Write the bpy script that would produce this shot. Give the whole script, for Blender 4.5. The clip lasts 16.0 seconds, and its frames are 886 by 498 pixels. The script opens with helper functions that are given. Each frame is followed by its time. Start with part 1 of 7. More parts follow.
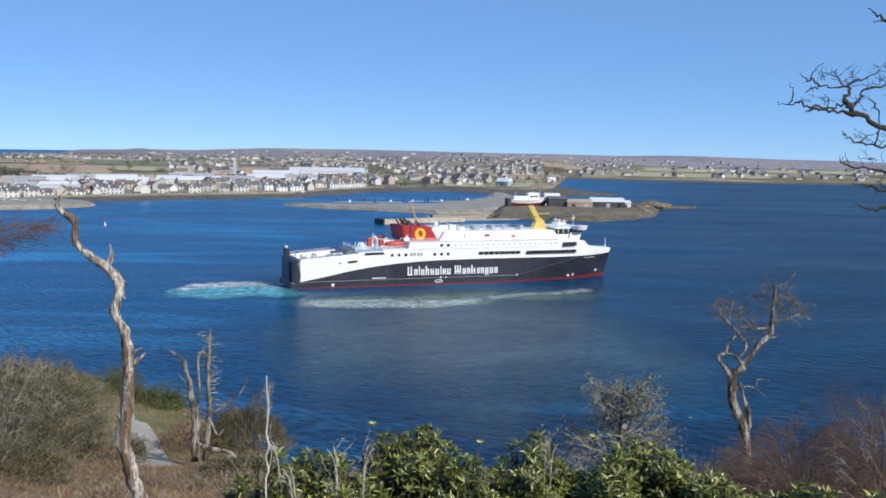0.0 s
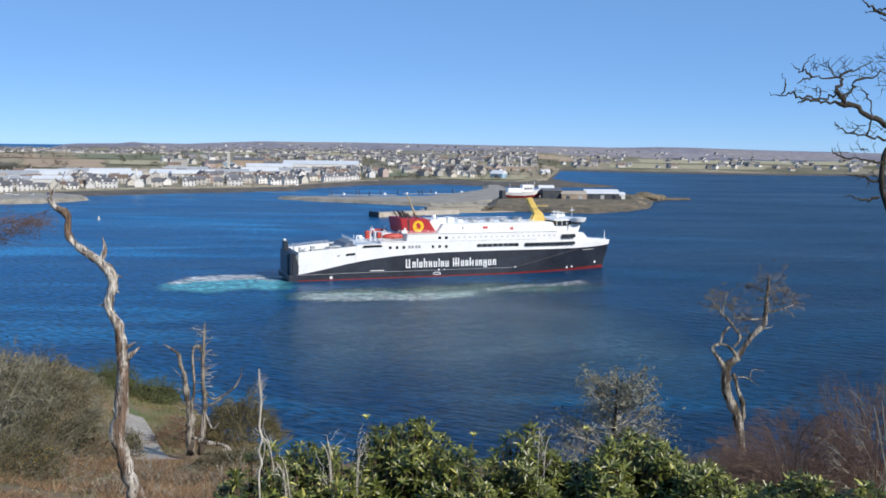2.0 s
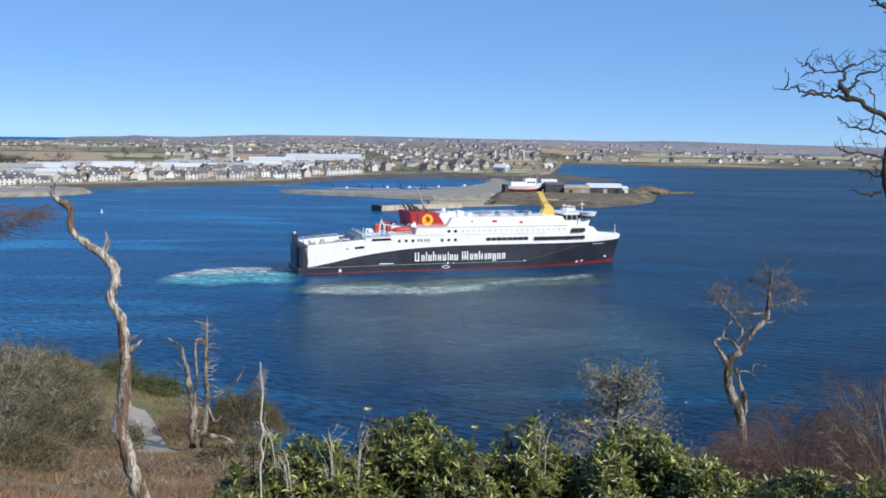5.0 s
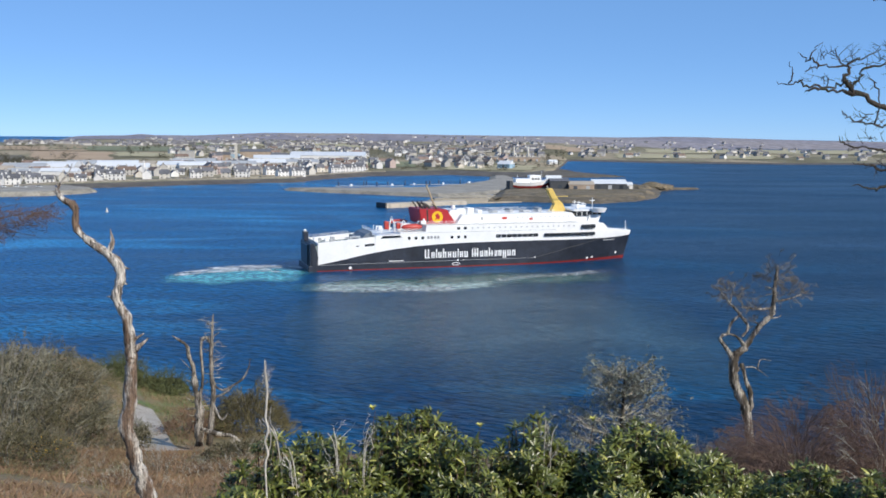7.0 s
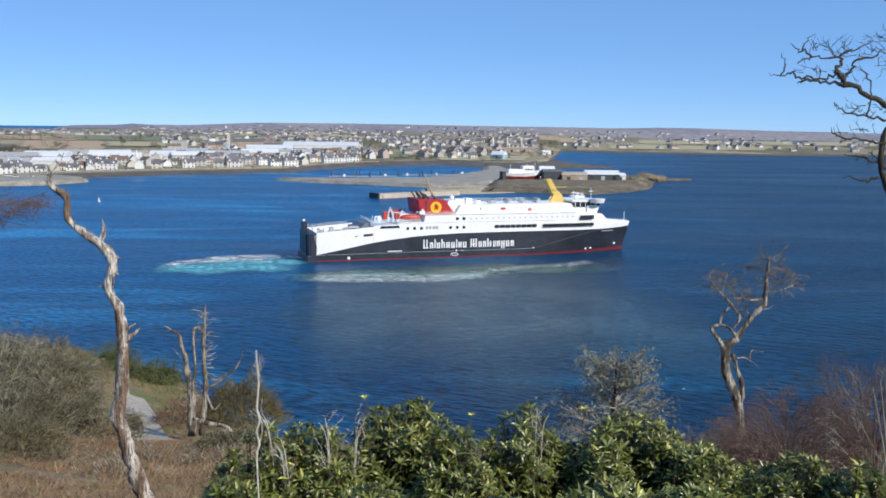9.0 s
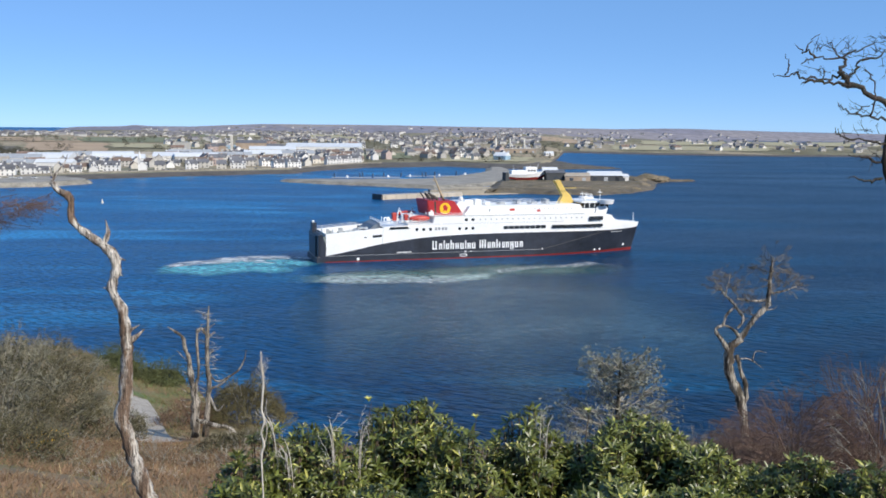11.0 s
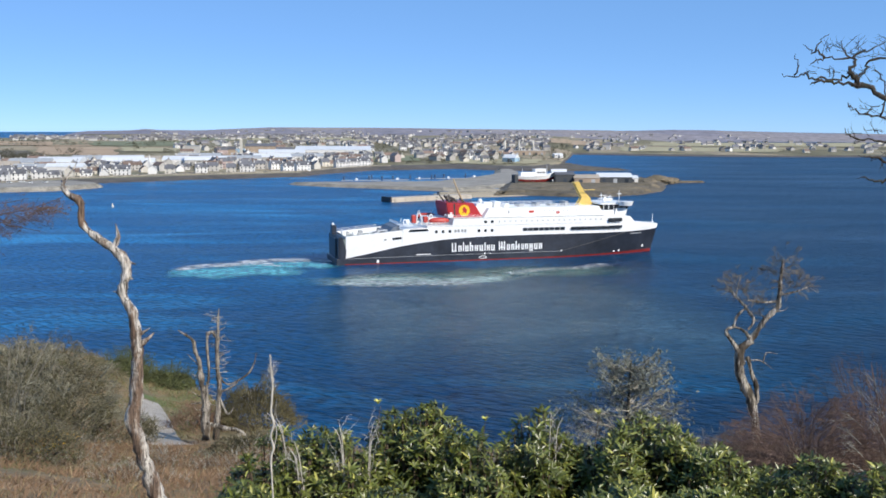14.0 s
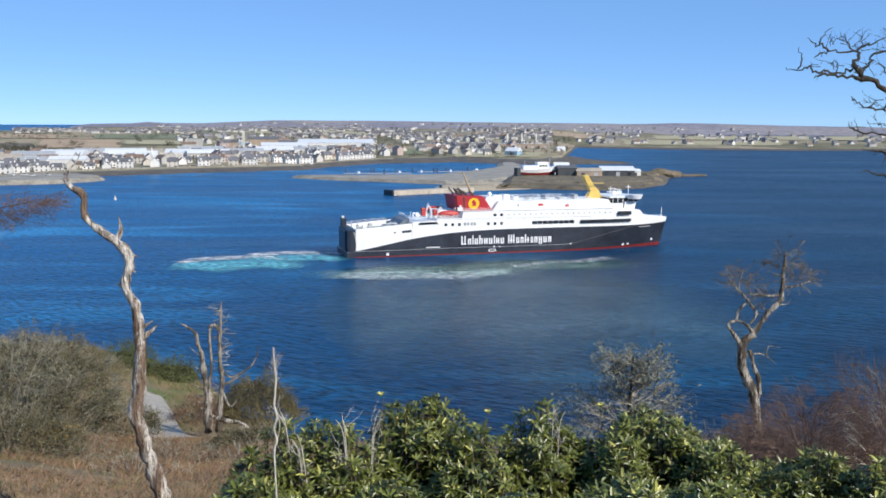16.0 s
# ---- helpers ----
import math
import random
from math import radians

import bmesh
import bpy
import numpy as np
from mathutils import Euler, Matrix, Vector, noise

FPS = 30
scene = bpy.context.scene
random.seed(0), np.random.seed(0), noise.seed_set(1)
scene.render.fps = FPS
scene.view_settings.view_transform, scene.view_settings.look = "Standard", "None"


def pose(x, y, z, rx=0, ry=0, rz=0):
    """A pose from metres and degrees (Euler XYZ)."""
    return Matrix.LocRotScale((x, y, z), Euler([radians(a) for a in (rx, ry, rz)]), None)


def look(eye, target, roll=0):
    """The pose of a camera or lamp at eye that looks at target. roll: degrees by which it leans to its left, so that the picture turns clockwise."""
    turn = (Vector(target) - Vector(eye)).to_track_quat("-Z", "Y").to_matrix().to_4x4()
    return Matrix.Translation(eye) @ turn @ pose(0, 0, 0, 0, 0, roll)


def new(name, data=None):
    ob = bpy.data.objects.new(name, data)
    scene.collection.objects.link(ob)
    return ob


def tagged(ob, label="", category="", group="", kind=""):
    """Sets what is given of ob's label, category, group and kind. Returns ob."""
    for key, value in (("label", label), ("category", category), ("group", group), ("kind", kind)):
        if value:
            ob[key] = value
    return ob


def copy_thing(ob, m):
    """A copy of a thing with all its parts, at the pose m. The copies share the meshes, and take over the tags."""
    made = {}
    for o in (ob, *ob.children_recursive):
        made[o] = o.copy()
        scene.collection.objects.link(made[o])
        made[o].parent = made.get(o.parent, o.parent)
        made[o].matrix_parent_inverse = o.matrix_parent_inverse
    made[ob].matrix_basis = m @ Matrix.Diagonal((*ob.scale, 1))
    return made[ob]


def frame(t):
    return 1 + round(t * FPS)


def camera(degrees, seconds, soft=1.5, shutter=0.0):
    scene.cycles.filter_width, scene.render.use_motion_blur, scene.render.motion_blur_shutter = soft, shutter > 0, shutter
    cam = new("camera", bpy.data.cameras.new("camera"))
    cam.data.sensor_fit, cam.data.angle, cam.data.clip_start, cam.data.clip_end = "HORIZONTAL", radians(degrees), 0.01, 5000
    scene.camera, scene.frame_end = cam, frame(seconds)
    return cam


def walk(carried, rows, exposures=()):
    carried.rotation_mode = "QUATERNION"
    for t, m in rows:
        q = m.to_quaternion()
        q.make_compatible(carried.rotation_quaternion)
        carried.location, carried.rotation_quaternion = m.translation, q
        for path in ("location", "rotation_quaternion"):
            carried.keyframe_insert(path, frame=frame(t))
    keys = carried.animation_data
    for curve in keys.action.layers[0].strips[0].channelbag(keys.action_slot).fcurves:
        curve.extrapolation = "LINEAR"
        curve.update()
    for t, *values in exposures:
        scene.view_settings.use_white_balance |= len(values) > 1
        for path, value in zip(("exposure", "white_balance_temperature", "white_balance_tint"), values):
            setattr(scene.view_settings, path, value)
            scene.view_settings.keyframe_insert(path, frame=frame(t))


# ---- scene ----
# The camera: held by hand on a hillside 45 m above a harbour.
EYE = 45.0
cam = camera(48.0, 16.0, 1.7)
SWAY = [
    (0, 0.000, 84.428, -0.896, 0.087), (0.5, 0.003, 84.400, -0.802, -0.058), (1, 0.008, 84.336, -0.730, -0.207),
    (1.5, 0.014, 84.148, -0.614, -0.254), (2, 0.014, 84.005, -0.646, -0.253), (2.5, 0.014, 83.895, -0.749, -0.226),
    (3, 0.012, 83.851, -0.778, -0.212), (3.5, 0.011, 83.838, -0.642, -0.183), (4, 0.013, 83.777, -0.849, -0.166),
    (6.5, 0.028, 83.493, -0.484, 0.108), (7, 0.028, 83.468, -0.392, 0.155), (7.5, 0.031, 83.435, -0.198, 0.205)]
SWAY += [
    (8, 0.040, 83.318, -0.515, 0.135), (8.5, 0.042, 83.116, -0.615, -0.183), (9, 0.036, 82.922, -0.553, -0.232),
    (11.5, 0.027, 83.006, -0.410, 0.003), (12, 0.031, 83.033, -0.280, 0.058), (12.5, 0.034, 83.088, -0.145, 0.121),
    (13, 0.033, 83.117, -0.069, 0.217), (13.5, 0.033, 83.144, -0.099, 0.324), (14, 0.032, 83.120, -0.181, 0.440),
    (14.5, 0.030, 82.953, -0.208, 0.527), (15, 0.025, 82.866, -0.362, 0.598), (15.5, 0.023, 82.789, -0.294, 0.587),
    (16, 0.027, 82.729, -0.232, 0.580)]
LIGHTING = [(0, -0.10), (4, -0.09), (9, -0.06), (12, 0.0), (16, 0.03)]
walk(cam, [(t, pose(dx, 0, EYE, rx, ry, rz)) for t, dx, rx, ry, rz in SWAY], LIGHTING)

# ---- light: low spring sun from behind and to the right, clear sky ----
SUN_EL, SUN_AZ = 34.0, 131.0    # degrees; azimuth clockwise from +y
world = bpy.data.worlds.new("sky")
scene.world = world
world.use_nodes = True
wn = world.node_tree.nodes
sky = wn.new("ShaderNodeTexSky")
sky.sky_type = "NISHITA"
sky.sun_disc = False
sky.sun_elevation = radians(SUN_EL)
sky.sun_rotation = radians(SUN_AZ)
sky.altitude = 2500
sky.air_density = 0.6
sky.dust_density = 0.0
sky.ozone_density = 6.0
wn["Background"].inputs["Strength"].default_value = 0.142
air = wn.new("ShaderNodeMix")          # thin, even haze over the clear sky
air.data_type = "RGBA"
air.inputs["Factor"].default_value = 0.55
air.inputs["B"].default_value = (1.5, 3.35, 6.55, 1)
world.node_tree.links.new(sky.outputs[0], air.inputs["A"])
world.node_tree.links.new(air.outputs["Result"], wn["Background"].inputs["Color"])
az, el = radians(SUN_AZ), radians(SUN_EL)
to_sun = Vector((math.sin(az) * math.cos(el), math.cos(az) * math.cos(el), math.sin(el)))
sun = new("sun", bpy.data.lights.new("sun", "SUN"))
sun.data.energy, sun.data.angle, sun.data.color = 5.0, radians(0.53), (1.0, 0.94, 0.84)
sun.matrix_world = look(to_sun * 200, (0, 0, 0))


# ---- small tools ----
def part(name, bm, material, parent=None, label="", smooth=False):
    """Links a bmesh as one mesh object, under a thing if given."""
    me = bpy.data.meshes.new(name)
    if smooth:
        for fc in bm.faces:
            fc.smooth = True
    bm.to_mesh(me)
    bm.free()
    ob = new(name, me)
    for m in (material if isinstance(material, (list, tuple)) else [material]):
        me.materials.append(m)
    if parent is not None:
        ob.parent = parent
    if label:
        ob["label"] = label
    return ob


def thing(name, x, y, z, label, category, group="", rz=0.0):
    ob = new(name)
    ob.empty_display_size = 0.1
    ob.matrix_basis = pose(x, y, z, 0, 0, rz)
    return tagged(ob, label, category, group)


def raw_mesh(name, verts, faces, material, parent=None, smooth=False, label=""):
    me = bpy.data.meshes.new(name)
    me.from_pydata(verts, [], faces)
    if smooth:
        me.polygons.foreach_set("use_smooth", [True] * len(me.polygons))
    me.update()
    ob = new(name, me)
    me.materials.append(material)
    if parent is not None:
        ob.parent = parent
    if label:
        ob["label"] = label
    return ob


def box(bm, x0, x1, y0, y1, z0, z1, bev=0.0):
    vs = [bm.verts.new(p) for p in ((x0, y0, z0), (x1, y0, z0), (x1, y1, z0), (x0, y1, z0),
                                    (x0, y0, z1), (x1, y0, z1), (x1, y1, z1), (x0, y1, z1))]
    fs = [bm.faces.new([vs[i] for i in q]) for q in ((3, 2, 1, 0), (4, 5, 6, 7), (0, 1, 5, 4), (1, 2, 6, 5), (2, 3, 7, 6), (3, 0, 4, 7))]
    if bev:
        es = list({e for fc in fs for e in fc.edges})
        bmesh.ops.bevel(bm, geom=es, offset=bev, segments=2, affect="EDGES", profile=0.5)
    return bm


def prism(bm, outline, y0, y1):
    """Outline in (x, z), pushed from y0 to y1."""
    a = [bm.verts.new((x, y0, z)) for x, z in outline]
    b = [bm.verts.new((x, y1, z)) for x, z in outline]
    n = len(a)
    bm.faces.new(a)
    bm.faces.new(b[::-1])
    for i in range(n):
        bm.faces.new((a[i], b[i], b[(i + 1) % n], a[(i + 1) % n]))
    bmesh.ops.recalc_face_normals(bm, faces=bm.faces[:])
    return bm


def tube(bm, pts, radii, sides=7, wob=0.0, rng=None):
    """A tapered tube through points."""
    rings = []
    n = len(pts)
    for i, p in enumerate(pts):
        p = Vector(p)
        d = (Vector(pts[min(i + 1, n - 1)]) - Vector(pts[max(i - 1, 0)])).normalized()
        a = d.cross(Vector((0.13, 1, 0.21))).normalized()
        b = d.cross(a)
        ring = []
        for k in range(sides):
            w = 2 * math.pi * k / sides
            r = radii[i] * (1 + (rng.uniform(-wob, wob) if rng else 0))
            ring.append(bm.verts.new(p + (a * math.cos(w) + b * math.sin(w)) * r))
        rings.append(ring)
    for r0, r1 in zip(rings, rings[1:]):
        for k in range(sides):
            bm.faces.new((r0[k], r0[(k + 1) % sides], r1[(k + 1) % sides], r1[k]))
    bm.faces.new(rings[0][::-1])
    bm.faces.new(rings[-1])
    return bm


def smooth_line(pts, steps):
    """Catmull-Rom through points of any dimension."""
    out = []
    P = [pts[0], *pts, pts[-1]]
    for i in range(1, len(P) - 2):
        for k in range(steps):
            s = k / steps
            out.append(tuple(0.5 * (2 * b + (c - a) * s + (2 * a - 5 * b + 4 * c - d) * s * s + (3 * b - a - 3 * c + d) * s ** 3)
                             for a, b, c, d in zip(P[i - 1], P[i], P[i + 1], P[i + 2])))
    out.append(tuple(pts[-1]))
    return out


# ---- materials ----
def mat(name, colour, rough=0.8, metal=0.0, vary=0.15, scale=3.0, fine=0.0, bump=0.0, bump_scale=20.0, second=None, spread=0.5, island=0.0, per_object=0.0, spec=None):
    """A surface of one colour, or mixed with a second, with variation at two scales and relief."""
    m = bpy.data.materials.new(name)
    m.use_nodes = True
    nt = m.node_tree
    N, L = nt.nodes, nt.links
    b = N["Principled BSDF"]
    b.inputs["Roughness"].default_value = rough
    b.inputs["Metallic"].default_value = metal
    if spec is not None:
        b.inputs["Specular IOR Level"].default_value = spec
    co = N.new("ShaderNodeTexCoord")
    n1 = N.new("ShaderNodeTexNoise")
    n1.inputs["Scale"].default_value = scale
    n1.inputs["Detail"].default_value = 6
    n1.inputs["Roughness"].default_value = 0.65
    L.new(co.outputs["Object"], n1.inputs["Vector"])
    ramp = N.new("ShaderNodeValToRGB")
    c2 = second or tuple(max(0, c * (1 - vary * 1.6)) for c in colour)
    c1 = colour if second else tuple(min(1, c * (1 + vary)) for c in colour)
    ramp.color_ramp.elements[0].color = (*c2, 1)
    ramp.color_ramp.elements[1].color = (*c1, 1)
    ramp.color_ramp.elements[0].position = 0.5 - spread * 0.4
    ramp.color_ramp.elements[1].position = 0.5 + spread * 0.4
    L.new(n1.outputs["Fac"], ramp.inputs["Fac"])
    out = ramp.outputs["Color"]
    if fine:
        n2 = N.new("ShaderNodeTexNoise")
        n2.inputs["Scale"].default_value = scale * 9
        n2.inputs["Detail"].default_value = 3
        L.new(co.outputs["Object"], n2.inputs["Vector"])
        mr = N.new("ShaderNodeMapRange")
        mr.inputs["From Min"].default_value, mr.inputs["From Max"].default_value = 0.3, 0.7
        mr.inputs["To Min"].default_value, mr.inputs["To Max"].default_value = 1 - fine, 1 + fine
        L.new(n2.outputs["Fac"], mr.inputs["Value"])
        mx = N.new("ShaderNodeVectorMath")
        mx.operation = "SCALE"
        L.new(out, mx.inputs[0])
        L.new(mr.outputs[0], mx.inputs["Scale"])
        out = mx.outputs[0]
    for amount, src in ((island, "ShaderNodeNewGeometry"), (per_object, "ShaderNodeObjectInfo")):
        if amount:
            g = N.new(src)
            mr = N.new("ShaderNodeMapRange")
            mr.inputs["To Min"].default_value, mr.inputs["To Max"].default_value = 1 - amount, 1 + amount
            L.new(g.outputs["Random Per Island" if "Geometry" in src else "Random"], mr.inputs["Value"])
            mx = N.new("ShaderNodeVectorMath")
            mx.operation = "SCALE"
            L.new(out, mx.inputs[0])
            L.new(mr.outputs[0], mx.inputs["Scale"])
            out = mx.outputs[0]
    L.new(out, b.inputs["Base Color"])
    if bump:
        n3 = N.new("ShaderNodeTexNoise")
        n3.inputs["Scale"].default_value = bump_scale
        n3.inputs["Detail"].default_value = 5
        L.new(co.outputs["Object"], n3.inputs["Vector"])
        bp = N.new("ShaderNodeBump")
        bp.inputs["Strength"].default_value = bump
        bp.inputs["Distance"].default_value = 1.0 / bump_scale
        L.new(n3.outputs["Fac"], bp.inputs["Height"])
        L.new(bp.outputs["Normal"], b.inputs["Normal"])
    return m


def water_material():
    m = bpy.data.materials.new("sea_water")
    m.use_nodes = True
    N, L = m.node_tree.nodes, m.node_tree.links
    b = N["Principled BSDF"]
    b.inputs["IOR"].default_value = 1.33
    b.inputs["Specular IOR Level"].default_value = 0.14
    co = N.new("ShaderNodeTexCoord")
    # broad patches where wind roughens the surface
    mp = N.new("ShaderNodeMapping")
    mp.inputs["Scale"].default_value = (0.006, 0.02, 1)
    mp.inputs["Rotation"].default_value = (0, 0, radians(8))
    L.new(co.outputs["Object"], mp.inputs["Vector"])
    big = N.new("ShaderNodeTexNoise")
    big.inputs["Detail"].default_value = 5
    big.inputs["Scale"].default_value = 1.0
    L.new(mp.outputs[0], big.inputs["Vector"])
    col = N.new("ShaderNodeValToRGB")
    col.color_ramp.elements[0].color = (0.001, 0.032, 0.088, 1)
    col.color_ramp.elements[1].color = (0.0015, 0.046, 0.122, 1)
    col.color_ramp.elements[0].position, col.color_ramp.elements[1].position = 0.35, 0.65
    L.new(big.outputs["Fac"], col.inputs["Fac"])
    # lighter wind streaks
    mp = N.new("ShaderNodeMapping")
    mp.inputs["Scale"].default_value = (0.007, 0.024, 1)
    L.new(co.outputs["Object"], mp.inputs["Vector"])
    st = N.new("ShaderNodeTexNoise")
    st.inputs["Scale"].default_value = 1.0
    st.inputs["Detail"].default_value = 6
    st.inputs["Distortion"].default_value = 1.4
    L.new(mp.outputs[0], st.inputs["Vector"])
    sm = N.new("ShaderNodeMapRange")
    sm.inputs["From Min"].default_value, sm.inputs["From Max"].default_value = 0.5, 0.70
    L.new(st.outputs["Fac"], sm.inputs["Value"])
    mixc = N.new("ShaderNodeMix")
    mixc.data_type = "RGBA"
    L.new(sm.outputs[0], mixc.inputs["Factor"])
    L.new(col.outputs[0], mixc.inputs["A"])
    mixc.inputs["B"].default_value = (0.008, 0.105, 0.225, 1)
    # sky reflection put into the colour: water lightens leftwards and with distance
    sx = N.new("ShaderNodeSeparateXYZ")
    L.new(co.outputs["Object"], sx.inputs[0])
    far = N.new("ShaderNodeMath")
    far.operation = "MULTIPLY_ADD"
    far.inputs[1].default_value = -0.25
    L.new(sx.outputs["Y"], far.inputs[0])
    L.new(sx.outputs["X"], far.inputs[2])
    sky_tone = N.new("ShaderNodeMapRange")
    sky_tone.interpolation_type = "SMOOTHSTEP"
    sky_tone.inputs["From Min"].default_value, sky_tone.inputs["From Max"].default_value = 60, -260
    sky_tone.inputs["To Min"].default_value, sky_tone.inputs["To Max"].default_value = 0.42, 1.85
    L.new(far.outputs[0], sky_tone.inputs["Value"])
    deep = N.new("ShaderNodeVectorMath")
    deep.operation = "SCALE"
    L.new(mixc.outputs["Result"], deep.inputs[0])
    L.new(sky_tone.outputs[0], deep.inputs["Scale"])
    # ripple light and shade painted into the colour: crests lighter, troughs darker
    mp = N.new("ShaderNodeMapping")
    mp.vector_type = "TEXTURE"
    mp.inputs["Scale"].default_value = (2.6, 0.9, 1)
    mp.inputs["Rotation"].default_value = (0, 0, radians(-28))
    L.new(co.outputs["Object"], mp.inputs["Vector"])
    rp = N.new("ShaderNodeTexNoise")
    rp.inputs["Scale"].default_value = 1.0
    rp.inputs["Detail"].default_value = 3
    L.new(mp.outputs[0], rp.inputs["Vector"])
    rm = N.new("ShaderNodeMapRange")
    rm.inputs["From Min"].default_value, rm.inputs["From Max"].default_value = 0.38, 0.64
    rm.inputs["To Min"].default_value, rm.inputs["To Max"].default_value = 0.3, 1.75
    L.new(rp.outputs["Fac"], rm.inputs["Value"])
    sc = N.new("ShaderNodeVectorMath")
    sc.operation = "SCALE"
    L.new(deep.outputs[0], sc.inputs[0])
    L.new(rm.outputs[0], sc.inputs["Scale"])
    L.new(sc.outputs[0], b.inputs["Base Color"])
    ro = N.new("ShaderNodeMapRange")
    ro.inputs["From Min"].default_value, ro.inputs["From Max"].default_value = 0.3, 0.7
    ro.inputs["To Min"].default_value, ro.inputs["To Max"].default_value = 0.28, 0.36
    L.new(big.outputs["Fac"], ro.inputs["Value"])
    L.new(ro.outputs[0], b.inputs["Roughness"])
    # wind ripples, long across the wind
    last = None
    for sx, sy, rot, dist, strength in ((0.2, 0.46, -30, 0.5, 1.0), (0.6, 1.4, -18, 0.19, 1.0), (0.02, 0.05, 20, 0.8, 1.0)):
        mp = N.new("ShaderNodeMapping")
        mp.vector_type = "TEXTURE"
        mp.inputs["Scale"].default_value = (1 / sx, 1 / sy, 1)
        mp.inputs["Rotation"].default_value = (0, 0, radians(rot))
        L.new(co.outputs["Object"], mp.inputs["Vector"])
        n = N.new("ShaderNodeTexNoise")
        n.inputs["Scale"].default_value = 1.0
        n.inputs["Detail"].default_value = 4
        L.new(mp.outputs[0], n.inputs["Vector"])
        bp = N.new("ShaderNodeBump")
        bp.inputs["Strength"].default_value = strength
        bp.inputs["Distance"].default_value = dist
        L.new(n.outputs["Fac"], bp.inputs["Height"])
        if last:
            L.new(last, bp.inputs["Normal"])
        last = bp.outputs["Normal"]
    L.new(last, b.inputs["Normal"])
    return m


def foam_material(name, colour, cover, scale, soft=0.12, stretch=(1, 1, 1), rough=0.6):
    """Broken foam, churned water or a painted reflection: shows through where the pattern is thin, and fades to the
    patch's rim.
    """
    m = bpy.data.materials.new(name)
    m.use_nodes = True
    N, L = m.node_tree.nodes, m.node_tree.links
    b = N["Principled BSDF"]
    b.inputs["Base Color"].default_value = (*colour, 1)
    b.inputs["Roughness"].default_value = rough
    co = N.new("ShaderNodeTexCoord")
    mp = N.new("ShaderNodeMapping")
    mp.inputs["Scale"].default_value = stretch
    L.new(co.outputs["Object"], mp.inputs["Vector"])
    n = N.new("ShaderNodeTexNoise")
    n.inputs["Scale"].default_value = scale
    n.inputs["Detail"].default_value = 8
    n.inputs["Roughness"].default_value = 0.7
    n.inputs["Distortion"].default_value = 0.8
    L.new(mp.outputs[0], n.inputs["Vector"])
    at = N.new("ShaderNodeAttribute")
    at.attribute_name = "rim"
    mul = N.new("ShaderNodeMath")
    mul.operation = "MULTIPLY_ADD"
    mul.inputs[1].default_value = 0.55
    L.new(at.outputs["Fac"], mul.inputs[0])
    L.new(n.outputs["Fac"], mul.inputs[2])
    mr = N.new("ShaderNodeMapRange")
    mr.interpolation_type = "SMOOTHSTEP"
    mr.inputs["From Min"].default_value = 1.05 - cover - soft
    mr.inputs["From Max"].default_value = 1.05 - cover + soft
    L.new(mul.outputs[0], mr.inputs["Value"])
    L.new(mr.outputs[0], b.inputs["Alpha"])
    rip = N.new("ShaderNodeMapping")
    rip.vector_type = "TEXTURE"
    rip.inputs["Scale"].default_value = (2.6, 0.95, 1)
    rip.inputs["Rotation"].default_value = (0, 0, radians(-36))
    L.new(co.outputs["Object"], rip.inputs["Vector"])
    rn = N.new("ShaderNodeTexNoise")
    rn.inputs["Scale"].default_value = 1.0
    rn.inputs["Detail"].default_value = 3
    L.new(rip.outputs[0], rn.inputs["Vector"])
    # the ripples' light and dark sides are painted into this colour too
    tone = N.new("ShaderNodeValToRGB")
    tone.color_ramp.elements[0].position, tone.color_ramp.elements[1].position = 0.38, 0.62
    tone.color_ramp.elements[0].color = (*(c * 0.2 for c in colour), 1)
    tone.color_ramp.elements[1].color = (*(min(1, c * 1.75) for c in colour), 1)
    L.new(rn.outputs["Fac"], tone.inputs["Fac"])
    L.new(tone.outputs["Color"], b.inputs["Base Color"])
    bp = N.new("ShaderNodeBump")
    bp.inputs["Strength"].default_value = 1.0
    bp.inputs["Distance"].default_value = 0.3
    L.new(rn.outputs["Fac"], bp.inputs["Height"])
    L.new(bp.outputs["Normal"], b.inputs["Normal"])
    return m


